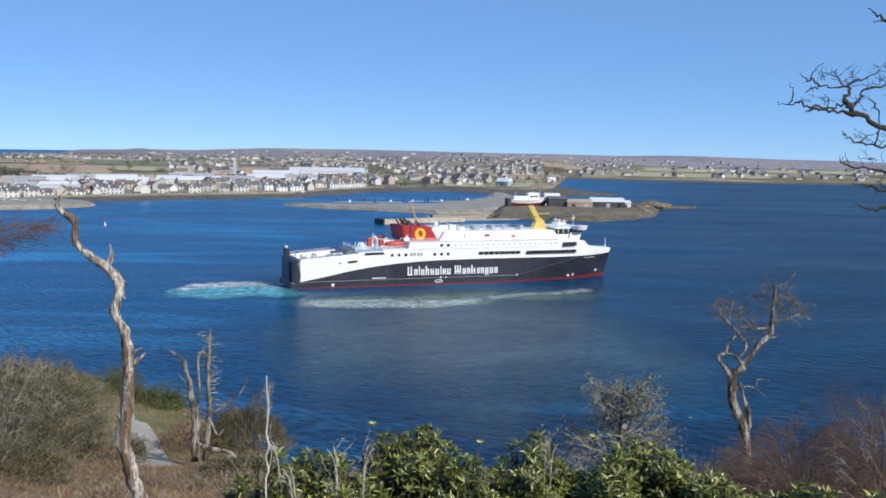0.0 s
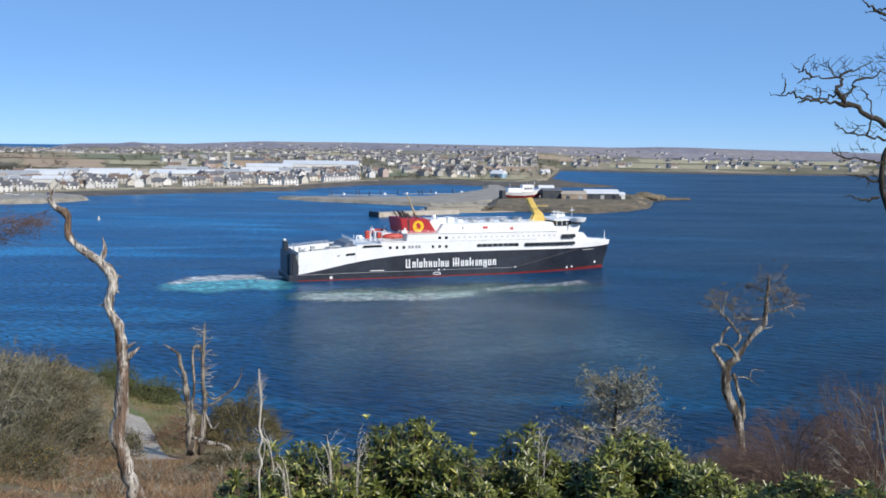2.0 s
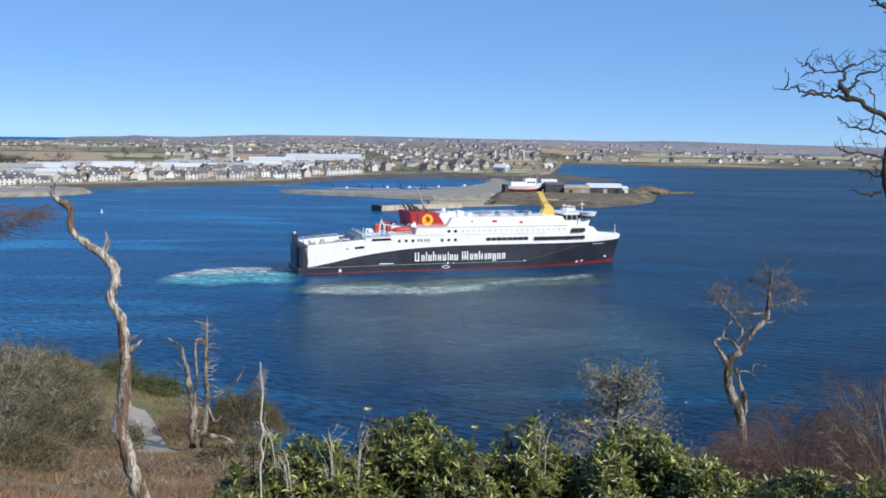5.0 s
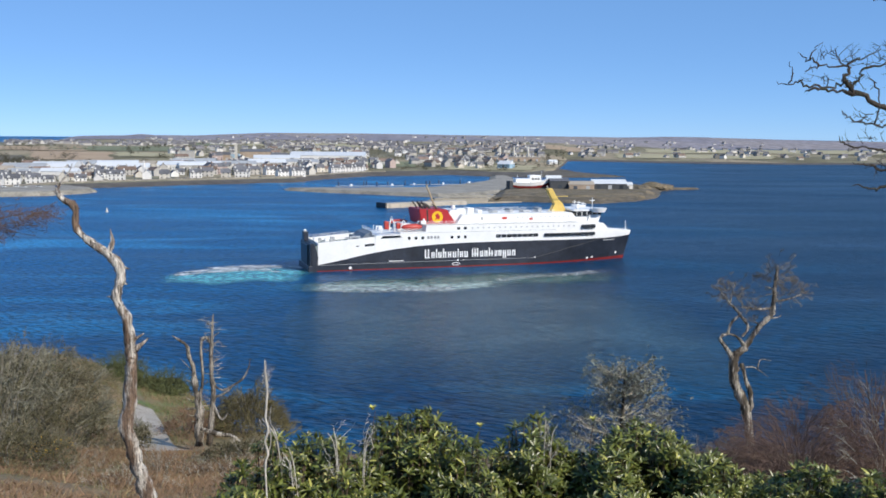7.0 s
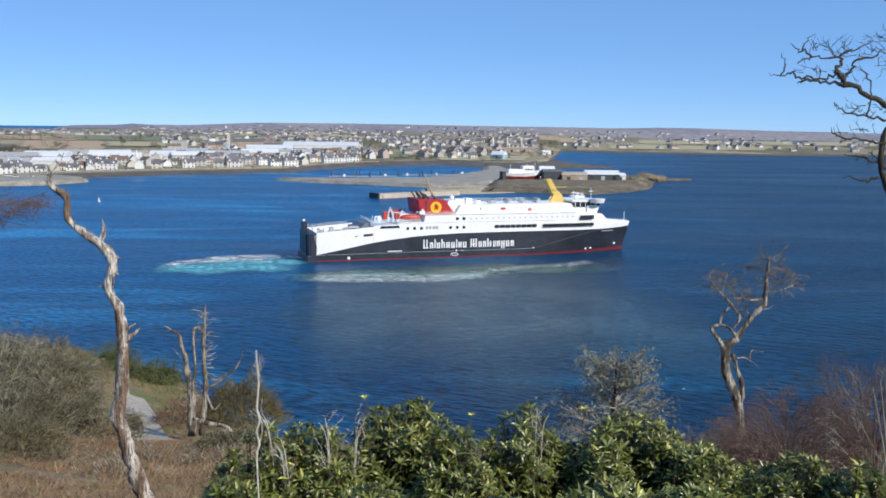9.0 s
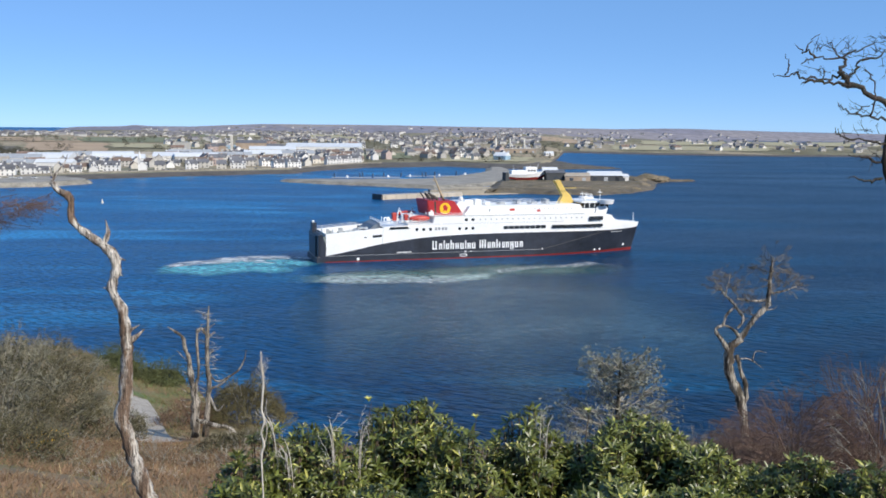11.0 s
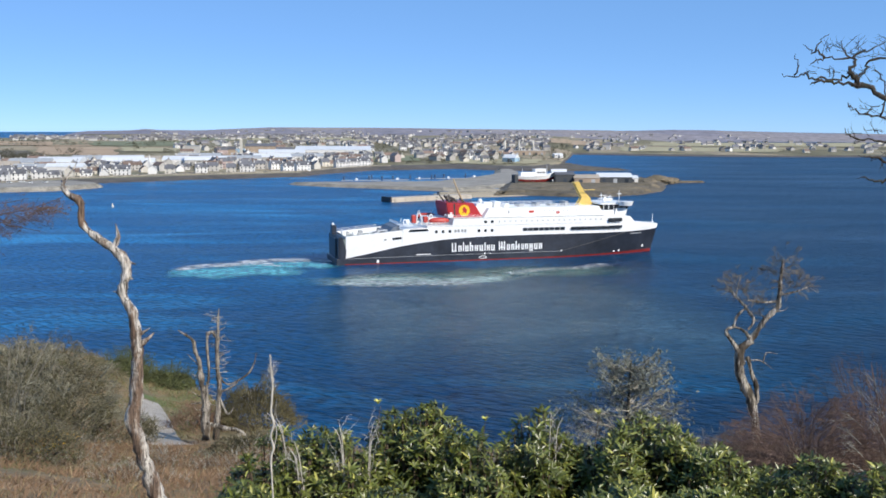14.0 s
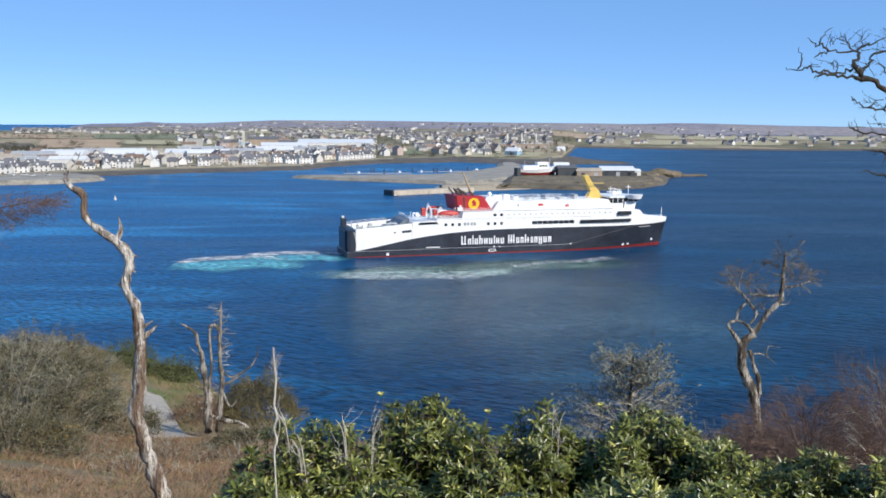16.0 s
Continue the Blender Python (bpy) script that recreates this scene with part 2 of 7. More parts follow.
def land_material(name, stops, scale, fine=0.25, squash=0.45):
    """Fields and moor: patches of several colours with a grain."""
    m = bpy.data.materials.new(name)
    m.use_nodes = True
    N, L = m.node_tree.nodes, m.node_tree.links
    b = N["Principled BSDF"]
    b.inputs["Roughness"].default_value = 0.95
    b.inputs["Specular IOR Level"].default_value = 0.1
    co = N.new("ShaderNodeTexCoord")
    mp = N.new("ShaderNodeMapping")
    mp.inputs["Scale"].default_value = (1, squash, 1)
    mp.inputs["Rotation"].default_value = (0, 0, radians(14))
    L.new(co.outputs["Object"], mp.inputs["Vector"])
    v = N.new("ShaderNodeTexVoronoi")
    v.inputs["Scale"].default_value = scale
    L.new(mp.outputs[0], v.inputs["Vector"])
    n = N.new("ShaderNodeTexNoise")
    n.inputs["Scale"].default_value = scale * 1.7
    n.inputs["Detail"].default_value = 7
    L.new(mp.outputs[0], n.inputs["Vector"])
    sep = N.new("ShaderNodeSeparateColor")
    L.new(v.outputs["Color"], sep.inputs[0])
    mix = N.new("ShaderNodeMix")
    mix.inputs["Factor"].default_value = 0.5
    L.new(sep.outputs[0], mix.inputs["A"])
    L.new(n.outputs["Fac"], mix.inputs["B"])
    r = N.new("ShaderNodeValToRGB")
    els = r.color_ramp.elements
    while len(els) < len(stops):
        els.new(0.5)
    for e, (p, c) in zip(els, stops):
        e.position, e.color = p, (*c, 1)
    L.new(mix.outputs["Result"], r.inputs["Fac"])
    n2 = N.new("ShaderNodeTexNoise")
    n2.inputs["Scale"].default_value = scale * 14
    n2.inputs["Detail"].default_value = 4
    L.new(mp.outputs[0], n2.inputs["Vector"])
    mr = N.new("ShaderNodeMapRange")
    mr.inputs["From Min"].default_value, mr.inputs["From Max"].default_value = 0.3, 0.7
    mr.inputs["To Min"].default_value, mr.inputs["To Max"].default_value = 1 - fine, 1 + fine
    L.new(n2.outputs["Fac"], mr.inputs["Value"])
    mx = N.new("ShaderNodeVectorMath")
    mx.operation = "SCALE"
    L.new(r.outputs[0], mx.inputs[0])
    L.new(mr.outputs[0], mx.inputs["Scale"])
    L.new(mx.outputs[0], b.inputs["Base Color"])
    return m


M_WATER = water_material()
M_LAND = land_material("farmland", [(0.25, (0.15, 0.135, 0.085)), (0.42, (0.25, 0.225, 0.145)), (0.55, (0.36, 0.29, 0.2)), (0.68, (0.21, 0.2, 0.14)), (0.85, (0.42, 0.33, 0.24))], 0.008)
# distance haze is painted into the moor's bluish greys
M_HAZED_MOOR = land_material("moorland", [(0.3, (0.215, 0.205, 0.24)), (0.5, (0.265, 0.245, 0.265)), (0.75, (0.31, 0.275, 0.26))], 0.003)
M_SHORE = mat("shore_stones", (0.14, 0.12, 0.1), 0.9, vary=0.3, scale=0.08, fine=0.35, second=(0.055, 0.048, 0.04))
M_WEED = mat("seaweed_rock", (0.13, 0.105, 0.07), 0.8, vary=0.4, scale=0.1, fine=0.4)
M_SAND = mat("sand", (0.44, 0.36, 0.25), 0.95, vary=0.12, scale=0.05, fine=0.1)
M_TARMAC = mat("quay_surface", (0.3, 0.275, 0.235), 0.9, vary=0.2, scale=0.06, fine=0.15)
M_STONE = mat("breakwater_stone", (0.27, 0.245, 0.2), 0.9, vary=0.3, scale=0.12, fine=0.4)
M_HILL = mat("rough_grass", (0.26, 0.17, 0.095), 0.95, scale=0.25, fine=0.35, second=(0.14, 0.12, 0.055), spread=0.35, bump=0.6, bump_scale=3)
M_TURF = mat("green_turf", (0.115, 0.15, 0.04), 0.95, scale=0.35, fine=0.35, second=(0.22, 0.165, 0.085), spread=0.3, bump=0.6, bump_scale=3)
M_GRAVEL = mat("gravel_path", (0.4, 0.35, 0.29), 0.95, vary=0.15, scale=1.2, fine=0.3, bump=0.4, bump_scale=15)
M_BLACK = mat("black_hull_paint", (0.030, 0.035, 0.048), 0.36, vary=0.3, scale=0.15, fine=0.15)
M_WHITE = mat("white_ship_paint", (0.84, 0.84, 0.83), 0.4, vary=0.04, scale=0.2, fine=0.03)
M_RED = mat("red_boot_paint", (0.19, 0.018, 0.018), 0.5, vary=0.15, scale=0.3, fine=0.2)
M_FUNNEL = mat("red_funnel_paint", (0.42, 0.025, 0.03), 0.4, vary=0.06, scale=0.4)
M_YELLOW = mat("yellow_paint", (0.66, 0.46, 0.12), 0.45, vary=0.08, scale=0.5)
M_LOGO = mat("yellow_disc_paint", (0.85, 0.5, 0.02), 0.4, vary=0.05)
M_ORANGE = mat("orange_lifeboat", (0.5, 0.06, 0.045), 0.45, vary=0.08, scale=0.7)
M_GLASS = mat("dark_window_glass", (0.02, 0.026, 0.034), 0.12, vary=0.2, scale=0.4, per_object=0.4)
M_DECK = mat("grey_green_deck", (0.22, 0.26, 0.25), 0.75, vary=0.15, scale=0.3, fine=0.1)
M_STEEL = mat("grey_steel", (0.33, 0.34, 0.35), 0.5, vary=0.1, scale=0.6)
M_SOOT = mat("sooty_pipe", (0.05, 0.045, 0.04), 0.6, vary=0.3, scale=0.8)
M_TAN = mat("tan_mast_paint", (0.42, 0.32, 0.2), 0.55, vary=0.1, scale=0.7)
M_PILE = mat("blue_marina_pile", (0.06, 0.1, 0.16), 0.6, vary=0.2)
M_FOAM = foam_material("white_foam", (0.8, 0.88, 0.84), -0.06, 0.95, soft=0.16, stretch=(0.5, 1, 1))
M_CREST = foam_material("bright_wake_foam", (0.9, 0.95, 0.92), 0.02, 0.26, soft=0.14, stretch=(0.4, 1, 1))
M_CHURN = foam_material("turquoise_churned_water", (0.10, 0.40, 0.42), 0.16, 0.26, soft=0.28, stretch=(0.5, 1, 1), rough=0.25)
M_GREEN = foam_material("green_churned_water", (0.02, 0.11, 0.10), 0.2, 0.22, soft=0.34, stretch=(0.4, 1, 1), rough=0.2)
M_REFLECTION = foam_material("pale_reflection_paint", (0.062, 0.118, 0.142), 0.09, 0.035, soft=0.8, stretch=(0.6, 1, 1), rough=0.25)
M_PALE = mat("pale_dead_stalk", (0.52, 0.47, 0.4), 0.9, vary=0.3, scale=12)
M_SLICK = foam_material("pale_foam_slick", (0.42, 0.55, 0.5), 0.02, 0.36, soft=0.3, stretch=(0.4, 1, 1), rough=0.35)


def wood(name, light, dark, warm, rough=0.85, scale=1.0):
    """Barkless weathered timber: grain and cracks run along the stem, with darker and warmer patches."""
    m = bpy.data.materials.new(name)
    m.use_nodes = True
    N, L = m.node_tree.nodes, m.node_tree.links
    b = N["Principled BSDF"]
    b.inputs["Roughness"].default_value = rough
    b.inputs["Specular IOR Level"].default_value = 0.25
    co = N.new("ShaderNodeTexCoord")
    def noise_of(vec, detail, dist=0.0):
        mp = N.new("ShaderNodeMapping")
        mp.inputs["Scale"].default_value = tuple(v * scale for v in vec)
        L.new(co.outputs["Object"], mp.inputs["Vector"])
        n = N.new("ShaderNodeTexNoise")
        n.inputs["Scale"].default_value = 1.0
        n.inputs["Detail"].default_value = detail
        n.inputs["Roughness"].default_value = 0.65
        n.inputs["Distortion"].default_value = dist
        L.new(mp.outputs[0], n.inputs["Vector"])
        return n.outputs["Fac"]
    grain, patch, knots = noise_of((22, 22, 2.2), 6, 0.6), noise_of((3.2, 3.2, 1.1), 4), noise_of((7, 7, 5), 5, 1.0)
    def ramp(src, p0, c0, p1, c1):
        r = N.new("ShaderNodeValToRGB")
        r.color_ramp.elements[0].position, r.color_ramp.elements[0].color = p0, (*c0, 1)
        r.color_ramp.elements[1].position, r.color_ramp.elements[1].color = p1, (*c1, 1)
        L.new(src, r.inputs["Fac"])
        return r.outputs["Color"]
    base = ramp(grain, 0.36, dark, 0.56, light)
    other = ramp(grain, 0.38, dark, 0.66, warm)
    mx = N.new("ShaderNodeMix")
    mx.data_type = "RGBA"
    f = ramp(patch, 0.46, (0, 0, 0), 0.58, (1, 1, 1))
    L.new(f, mx.inputs["Factor"])
    L.new(base, mx.inputs["A"])
    L.new(other, mx.inputs["B"])
    m2 = N.new("ShaderNodeMix")
    m2.data_type = "RGBA"
    L.new(ramp(knots, 0.66, (0, 0, 0), 0.74, (1, 1, 1)), m2.inputs["Factor"])
    L.new(mx.outputs["Result"], m2.inputs["A"])
    m2.inputs["B"].default_value = (*dark, 1)
    L.new(m2.outputs["Result"], b.inputs["Base Color"])
    bp = N.new("ShaderNodeBump")
    bp.inputs["Strength"].default_value = 1.0
    bp.inputs["Distance"].default_value = 0.05 / scale
    L.new(grain, bp.inputs["Height"])
    b2 = N.new("ShaderNodeBump")
    b2.inputs["Strength"].default_value = 0.8
    b2.inputs["Distance"].default_value = 0.1 / scale
    L.new(knots, b2.inputs["Height"])
    L.new(bp.outputs["Normal"], b2.inputs["Normal"])
    L.new(b2.outputs["Normal"], b.inputs["Normal"])
    return m


M_BARK = wood("weathered_dead_wood", (0.76, 0.70, 0.62), (0.07, 0.05, 0.04), (0.34, 0.23, 0.16))
M_GREYWOOD = wood("silver_dead_wood", (0.6, 0.54, 0.46), (0.04, 0.033, 0.026), (0.13, 0.105, 0.08), scale=0.8)
M_SPRUCE = wood("grey_spruce_wood", (0.46, 0.41, 0.35), (0.045, 0.038, 0.03), (0.17, 0.135, 0.105), scale=0.8)
M_DARKWOOD = wood("dark_lichened_bark", (0.11, 0.09, 0.075), (0.025, 0.02, 0.018), (0.1, 0.1, 0.06), scale=2.5)
M_TWIG = mat("grey_twigs", (0.34, 0.31, 0.25), 0.9, scale=1.5, vary=0.25, island=0.35)
M_TWIG_BROWN = mat("purple_brown_twigs", (0.18, 0.11, 0.078), 0.9, scale=1.0, vary=0.25, island=0.4)
M_LICHEN = mat("grey_green_needles", (0.22, 0.225, 0.175), 0.9, scale=1.0, vary=0.3, island=0.4)
M_BRACKEN = mat("dead_bracken", (0.25, 0.155, 0.09), 0.95, scale=0.6, vary=0.3, island=0.4)
M_GORSE = mat("gorse_green", (0.1, 0.11, 0.04), 0.9, scale=0.7, vary=0.3, island=0.35)
M_FLOWER = mat("gorse_flower", (0.7, 0.42, 0.02), 0.8, vary=0.15, island=0.2)
M_BUD = mat("leaf_bud", (0.55, 0.5, 0.2), 0.6, vary=0.2, island=0.3)
M_STEM = mat("rhododendron_stem", (0.12, 0.085, 0.055), 0.85, vary=0.3, scale=4)


def leaf_material():
    m = mat("rhododendron_leaf", (0.15, 0.16, 0.028), 0.38, scale=2.2, vary=0.3, second=(0.048, 0.066, 0.013), spread=0.7, island=0.55)
    b = m.node_tree.nodes["Principled BSDF"]
    b.inputs["Specular IOR Level"].default_value = 0.5
    return m


M_LEAF = leaf_material()
M_OLDLEAF = mat("yellowed_leaf", (0.4, 0.38, 0.09), 0.45, scale=2, vary=0.25, island=0.4)


# ---- the ground: sea, far shore, harbour works, the near hill ----
def interp(x, table):
    if x <= table[0][0]:
        return table[0][1]
    for (a, va), (b, vb) in zip(table, table[1:]):
        if x <= b:
            return va + (vb - va) * (x - a) / (b - a)
    return table[-1][1]


def smoothstep(a, b, x):
    s = min(1, max(0, (x - a) / (b - a)))
    return s * s * (3 - 2 * s)


def build_sea():
    radii = [60, 120, 250, 500, 1000, 2000, 3200, 4200, 4940]
    n = 96
    verts, faces = [(0, 0, 0)], []
    for r in radii:
        z = 26 * max(0, (r - 4200) / 740)
        verts += [(r * math.cos(2 * math.pi * k / n), r * math.sin(2 * math.pi * k / n), z) for k in range(n)]
    faces += [(0, 1 + k, 1 + (k + 1) % n) for k in range(n)]
    for i in range(len(radii) - 1):
        a, b = 1 + i * n, 1 + (i + 1) * n
        faces += [(a + k, b + k, b + (k + 1) % n, a + (k + 1) % n) for k in range(n)]
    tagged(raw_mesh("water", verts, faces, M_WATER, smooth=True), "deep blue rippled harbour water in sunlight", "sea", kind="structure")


# distance of the shore, by direction (x over y)
COAST = [(-0.9, 640), (-0.446, 720), (-0.39, 783), (-0.350, 808), (-0.304, 836), (-0.259, 866), (-0.219, 886), (-0.190, 904), (-0.151, 926),
         (-0.128, 979), (-0.077, 1078), (-0.037, 1094), (0.003, 1127), (0.048, 1085), (0.085, 1070), (0.110, 1220), (0.118, 1500),
         (0.122, 1790), (0.178, 1741), (0.216, 1706), (0.291, 1673), (0.348, 1658), (0.405, 1678), (0.9, 1690)]
RIDGE = [(-0.9, 12), (-0.47, 14), (-0.42, 22), (-0.38, 28), (-0.32, 35), (-0.305, 41), (-0.29, 36), (-0.25, 36), (-0.21, 44), (-0.18, 50), (-0.05, 49), (0.02, 45),
         (0.1, 43), (0.17, 39), (0.22, 45), (0.26, 42), (0.33, 34), (0.43, 28), (0.9, 24)]


def land_z(x, y):
    u = x / y
    d = y - interp(u, COAST)
    z = interp(d, [(-60, -6), (0, -0.4), (22, 2.2), (40, 3.4), (300, 6), (900, 12), (1700, 19), (2600, 23)])
    if u > 0.1:
        s = smoothstep(0.1, 0.3, u)
        low = interp(y, [(1600, 0), (1700, 2.5), (2000, 6), (2700, 10), (3050, 4), (3250, -3), (4000, -3), (4300, 6)])
        z = z * (1 - s) + min(z, low) * s
    if d > 40:
        z += 1.6 * noise.noise((x * 0.006, y * 0.006, 3)) * min(1, (d - 40) / 200)
    r = interp(u, RIDGE)
    if y > 3600:
        s = smoothstep(3600, 4600, y)
        z = z * (1 - s) + (r + 2 * noise.noise((x * 0.004, y * 0.002, 9))) * s
    if u < -0.36:
        s = smoothstep(-0.36, -0.42, u) * smoothstep(2600, 3100, y)
        z = z * (1 - s) - 4 * s
    return z


def build_land():
    us = np.linspace(-0.62, 0.62, 320)
    ds = [-60, -20, 0, 8, 16, 22, 30, 40, 60, 90, 130, 180, 240, 310, 400, 500, 620, 760, 900, 1080, 1280, 1500, 1750, 2000, 2300, 2600, 2900]
    nd = 40
    verts, faces = [], []
    rows = len(ds) + nd
    for u in us:
        c = interp(u, COAST)
        ys = [c + d for d in ds if c + d < 3500]
        ys += list(np.linspace(ys[-1] + 30, 4700, rows - len(ys)))
        verts += [(u * y, y, land_z(u * y, y)) for y in ys]
    for i in range(len(us) - 1):
        for j in range(rows - 1):
            a, b = i * rows + j, (i + 1) * rows + j
            faces.append((a, b, b + 1, a + 1))
    ob = raw_mesh("ground", verts, faces, M_LAND, smooth=True)
    me = ob.data
    me.materials.append(M_SHORE)
    me.materials.append(M_HAZED_MOOR)
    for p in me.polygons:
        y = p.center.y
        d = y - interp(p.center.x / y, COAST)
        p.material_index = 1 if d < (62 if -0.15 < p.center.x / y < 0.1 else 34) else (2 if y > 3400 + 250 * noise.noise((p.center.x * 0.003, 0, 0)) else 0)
    tagged(ob, "low coast of brown and green fields with a stony shore and moorland behind", "land", kind="structure")


def slab(name, outline, z0, z1, slope, material, top, label, rough=0.6, category="breakwater"):
    """A low bank with battered sides: outline at the waterline, the top drawn in by slope."""
    n0 = len(outline)
    pts = []
    for i in range(n0):     # finer outline
        a, b = Vector(outline[i]), Vector(outline[(i + 1) % n0])
        k = max(1, int((b - a).length / 7))
        pts += [a.lerp(b, j / k) for j in range(k)]
    n = len(pts)
    area = sum(pts[i].x * pts[(i + 1) % n].y - pts[(i + 1) % n].x * pts[i].y for i in range(n))
    sg = 1 if area > 0 else -1
    rng = random.Random(len(name) * 7 + n)
    bm = bmesh.new()
    rings = []
    for k, (dz, ins) in enumerate(((z0, -slope * 0.5), (0.25, 0), (z1 * 0.55, slope * 0.5), (z1, slope))):
        ring = []
        for i, p in enumerate(pts):
            d = (pts[(i + 1) % n] - pts[i - 1]).normalized()
            nin = Vector((-d.y, d.x)) * sg
            j = rng.uniform(-rough, rough)
            ring.append(bm.verts.new((p.x + nin.x * (ins + j), p.y + nin.y * (ins + j), dz + (rng.uniform(-rough, rough) * 0.4 if k else 0))))
        rings.append(ring)
    for r0, r1 in zip(rings, rings[1:]):
        for i in range(n):
            bm.faces.new((r0[i], r0[(i + 1) % n], r1[(i + 1) % n], r1[i]))
    caps = [bm.faces.new(rings[-1])]
    tri = bmesh.ops.triangulate(bm, faces=caps)
    for fc in tri["faces"]:
        fc.material_index = 1
    bmesh.ops.recalc_face_normals(bm, faces=bm.faces[:])
    return tagged(part(name, bm, [material, top]), label, category, kind="structure")


def hill_z(x, y):
    if y < 0:
        return 43.4 - 0.06 * y * (1 if y > -60 else 1) + 0.25 * noise.noise((x * 0.1, y * 0.1, 0))
    lead = 37 + 13 * smoothstep(-6, -9, x) + 27 * smoothstep(-9, -22, x) + 25 * smoothstep(-30, -80, x) + 3 * smoothstep(6, 12, x) - 14 * smoothstep(20, 60, x)
    z = 43.4 - 0.285 * min(y, 46, lead)
    if y > 46 and lead > 46:
        z -= 0.17 * (min(y, lead) - 46)
    if y > lead:
        z -= 0.62 * (y - lead) + 0.004 * (y - lead) ** 2
    z += 0.35 * noise.noise((x * 0.12, y * 0.12, 2)) * min(1, y / 12)
    z += 2.5 * smoothstep(-0.27, -0.40, x / max(y, 1)) * smoothstep(44, 62, y)
    z -= 1.5 * math.exp(-((x + 7) / 5) ** 2 - ((y - 20) / 7) ** 2)
    z -= 0.75 * math.exp(-((x + 8) / 5) ** 2 - ((y - 31) / 6) ** 2)
    return max(z, -6)


def build_hill():
    xs = [-340, -260, -200, -150, -110, -80, -60, -48] + list(np.arange(-40, 40.1, 1.0)) + [48, 60, 80, 110, 150, 200, 260, 340]
    ys = [-400, -250, -140, -80, -40, -20] + list(np.arange(-10, 96, 1.0)) + [100, 106, 114, 124, 140, 160]
    verts = [(x, y, hill_z(x, y)) for x in xs for y in ys]
    m = len(ys)
    faces = [(i * m + j, (i + 1) * m + j, (i + 1) * m + j + 1, i * m + j + 1) for i in range(len(xs) - 1) for j in range(m - 1)]
    ob = raw_mesh("hillside", verts, faces, M_HILL, smooth=True)
    ob.data.materials.append(M_TURF)
    for p in ob.data.polygons:
        x, y = p.center.x, p.center.y
        if y > 52 and -0.315 + 0.05 * noise.noise((x * 0.2, y * 0.2, 5)) < x / y < -0.24:
            p.material_index = 1
    tagged(ob, "steep hillside of brown rough grass falling to the water", "hillside", kind="structure")


def build_path():
    """A gravel path that runs along the slope."""
    line = smooth_line([(-11.3, 39.6), (-12.6, 43), (-14.4, 47.5), (-16.4, 53), (-18.0, 57)], 6)
    verts, faces = [], []
    for i, (x, y) in enumerate(line):
        a, b = line[max(i - 1, 0)], line[min(i + 1, len(line) - 1)]
        d = Vector((b[0] - a[0], b[1] - a[1])).normalized()
        for s in (-0.85, -0.35, 0.35, 0.85):
            px, py = x - d.y * s, y + d.x * s
            verts.append((px, py, hill_z(px, py) + (0.10 if abs(s) < 1 else 0.02)))
    for i in range(len(line) - 1):
        faces += [(i * 4 + k, i * 4 + k + 1, i * 4 + k + 5, i * 4 + k + 4) for k in range(3)]
    tagged(raw_mesh("path", verts, faces, M_GRAVEL, smooth=True), "pale gravel footpath across the hillside", "path", kind="structure")


def build_fields():
    """Ploughed and grazed fields on the slopes behind the town."""
    tones = [mat("field_earth", (0.42, 0.3, 0.19), 0.95, vary=0.12, scale=0.02, fine=0.08), mat("field_straw", (0.4, 0.35, 0.21), 0.95, vary=0.12, scale=0.02, fine=0.08),
             mat("field_grass", (0.19, 0.2, 0.11), 0.95, vary=0.15, scale=0.02, fine=0.1), mat("field_dark", (0.13, 0.11, 0.075), 0.95, vary=0.2, scale=0.02, fine=0.15)]
    for u0, u1, y0, y1, k, lab in ((-0.415, -0.335, 1330, 1720, 0, "bare tan ploughed field"), (-0.47, -0.42, 1250, 1480, 3, "dark heathery field"), (-0.47, -0.36, 1760, 2050, 0, "bare tan ploughed field"),
                                   (-0.40, -0.26, 1800, 2150, 2, "green grazing field"), (-0.33, -0.24, 1480, 1700, 1, "pale straw field"), (-0.12, -0.03, 1250, 1420, 2, "green grazing field"),
                                   (0.0, 0.09, 1180, 1300, 1, "pale straw field"), (0.17, 0.33, 1860, 2150, 1, "pale straw field"), (0.2, 0.44, 2250, 2700, 1, "pale straw field"),
                                   (-0.2, -0.08, 2300, 2700, 1, "pale straw field"), (0.02, 0.15, 2300, 2800, 0, "bare tan ploughed field"), (-0.3, -0.22, 2300, 2600, 2, "green grazing field")):
        n, m = 14, 12
        verts = []
        for i in range(n + 1):
            for j in range(m + 1):
                u = u0 + (u1 - u0) * i / n + 0.006 * noise.noise((j * 0.4, k, i * 0.1))
                y = y0 + (y1 - y0) * j / m + 18 * noise.noise((i * 0.3, k, 4))
                verts.append((u * y, y, land_z(u * y, y) + 0.7))
        faces = [(i * (m + 1) + j, (i + 1) * (m + 1) + j, (i + 1) * (m + 1) + j + 1, i * (m + 1) + j + 1) for i in range(n) for j in range(m)]
        tagged(raw_mesh("field", verts, faces, tones[k], smooth=True), lab + " behind the town", "field", kind="structure")


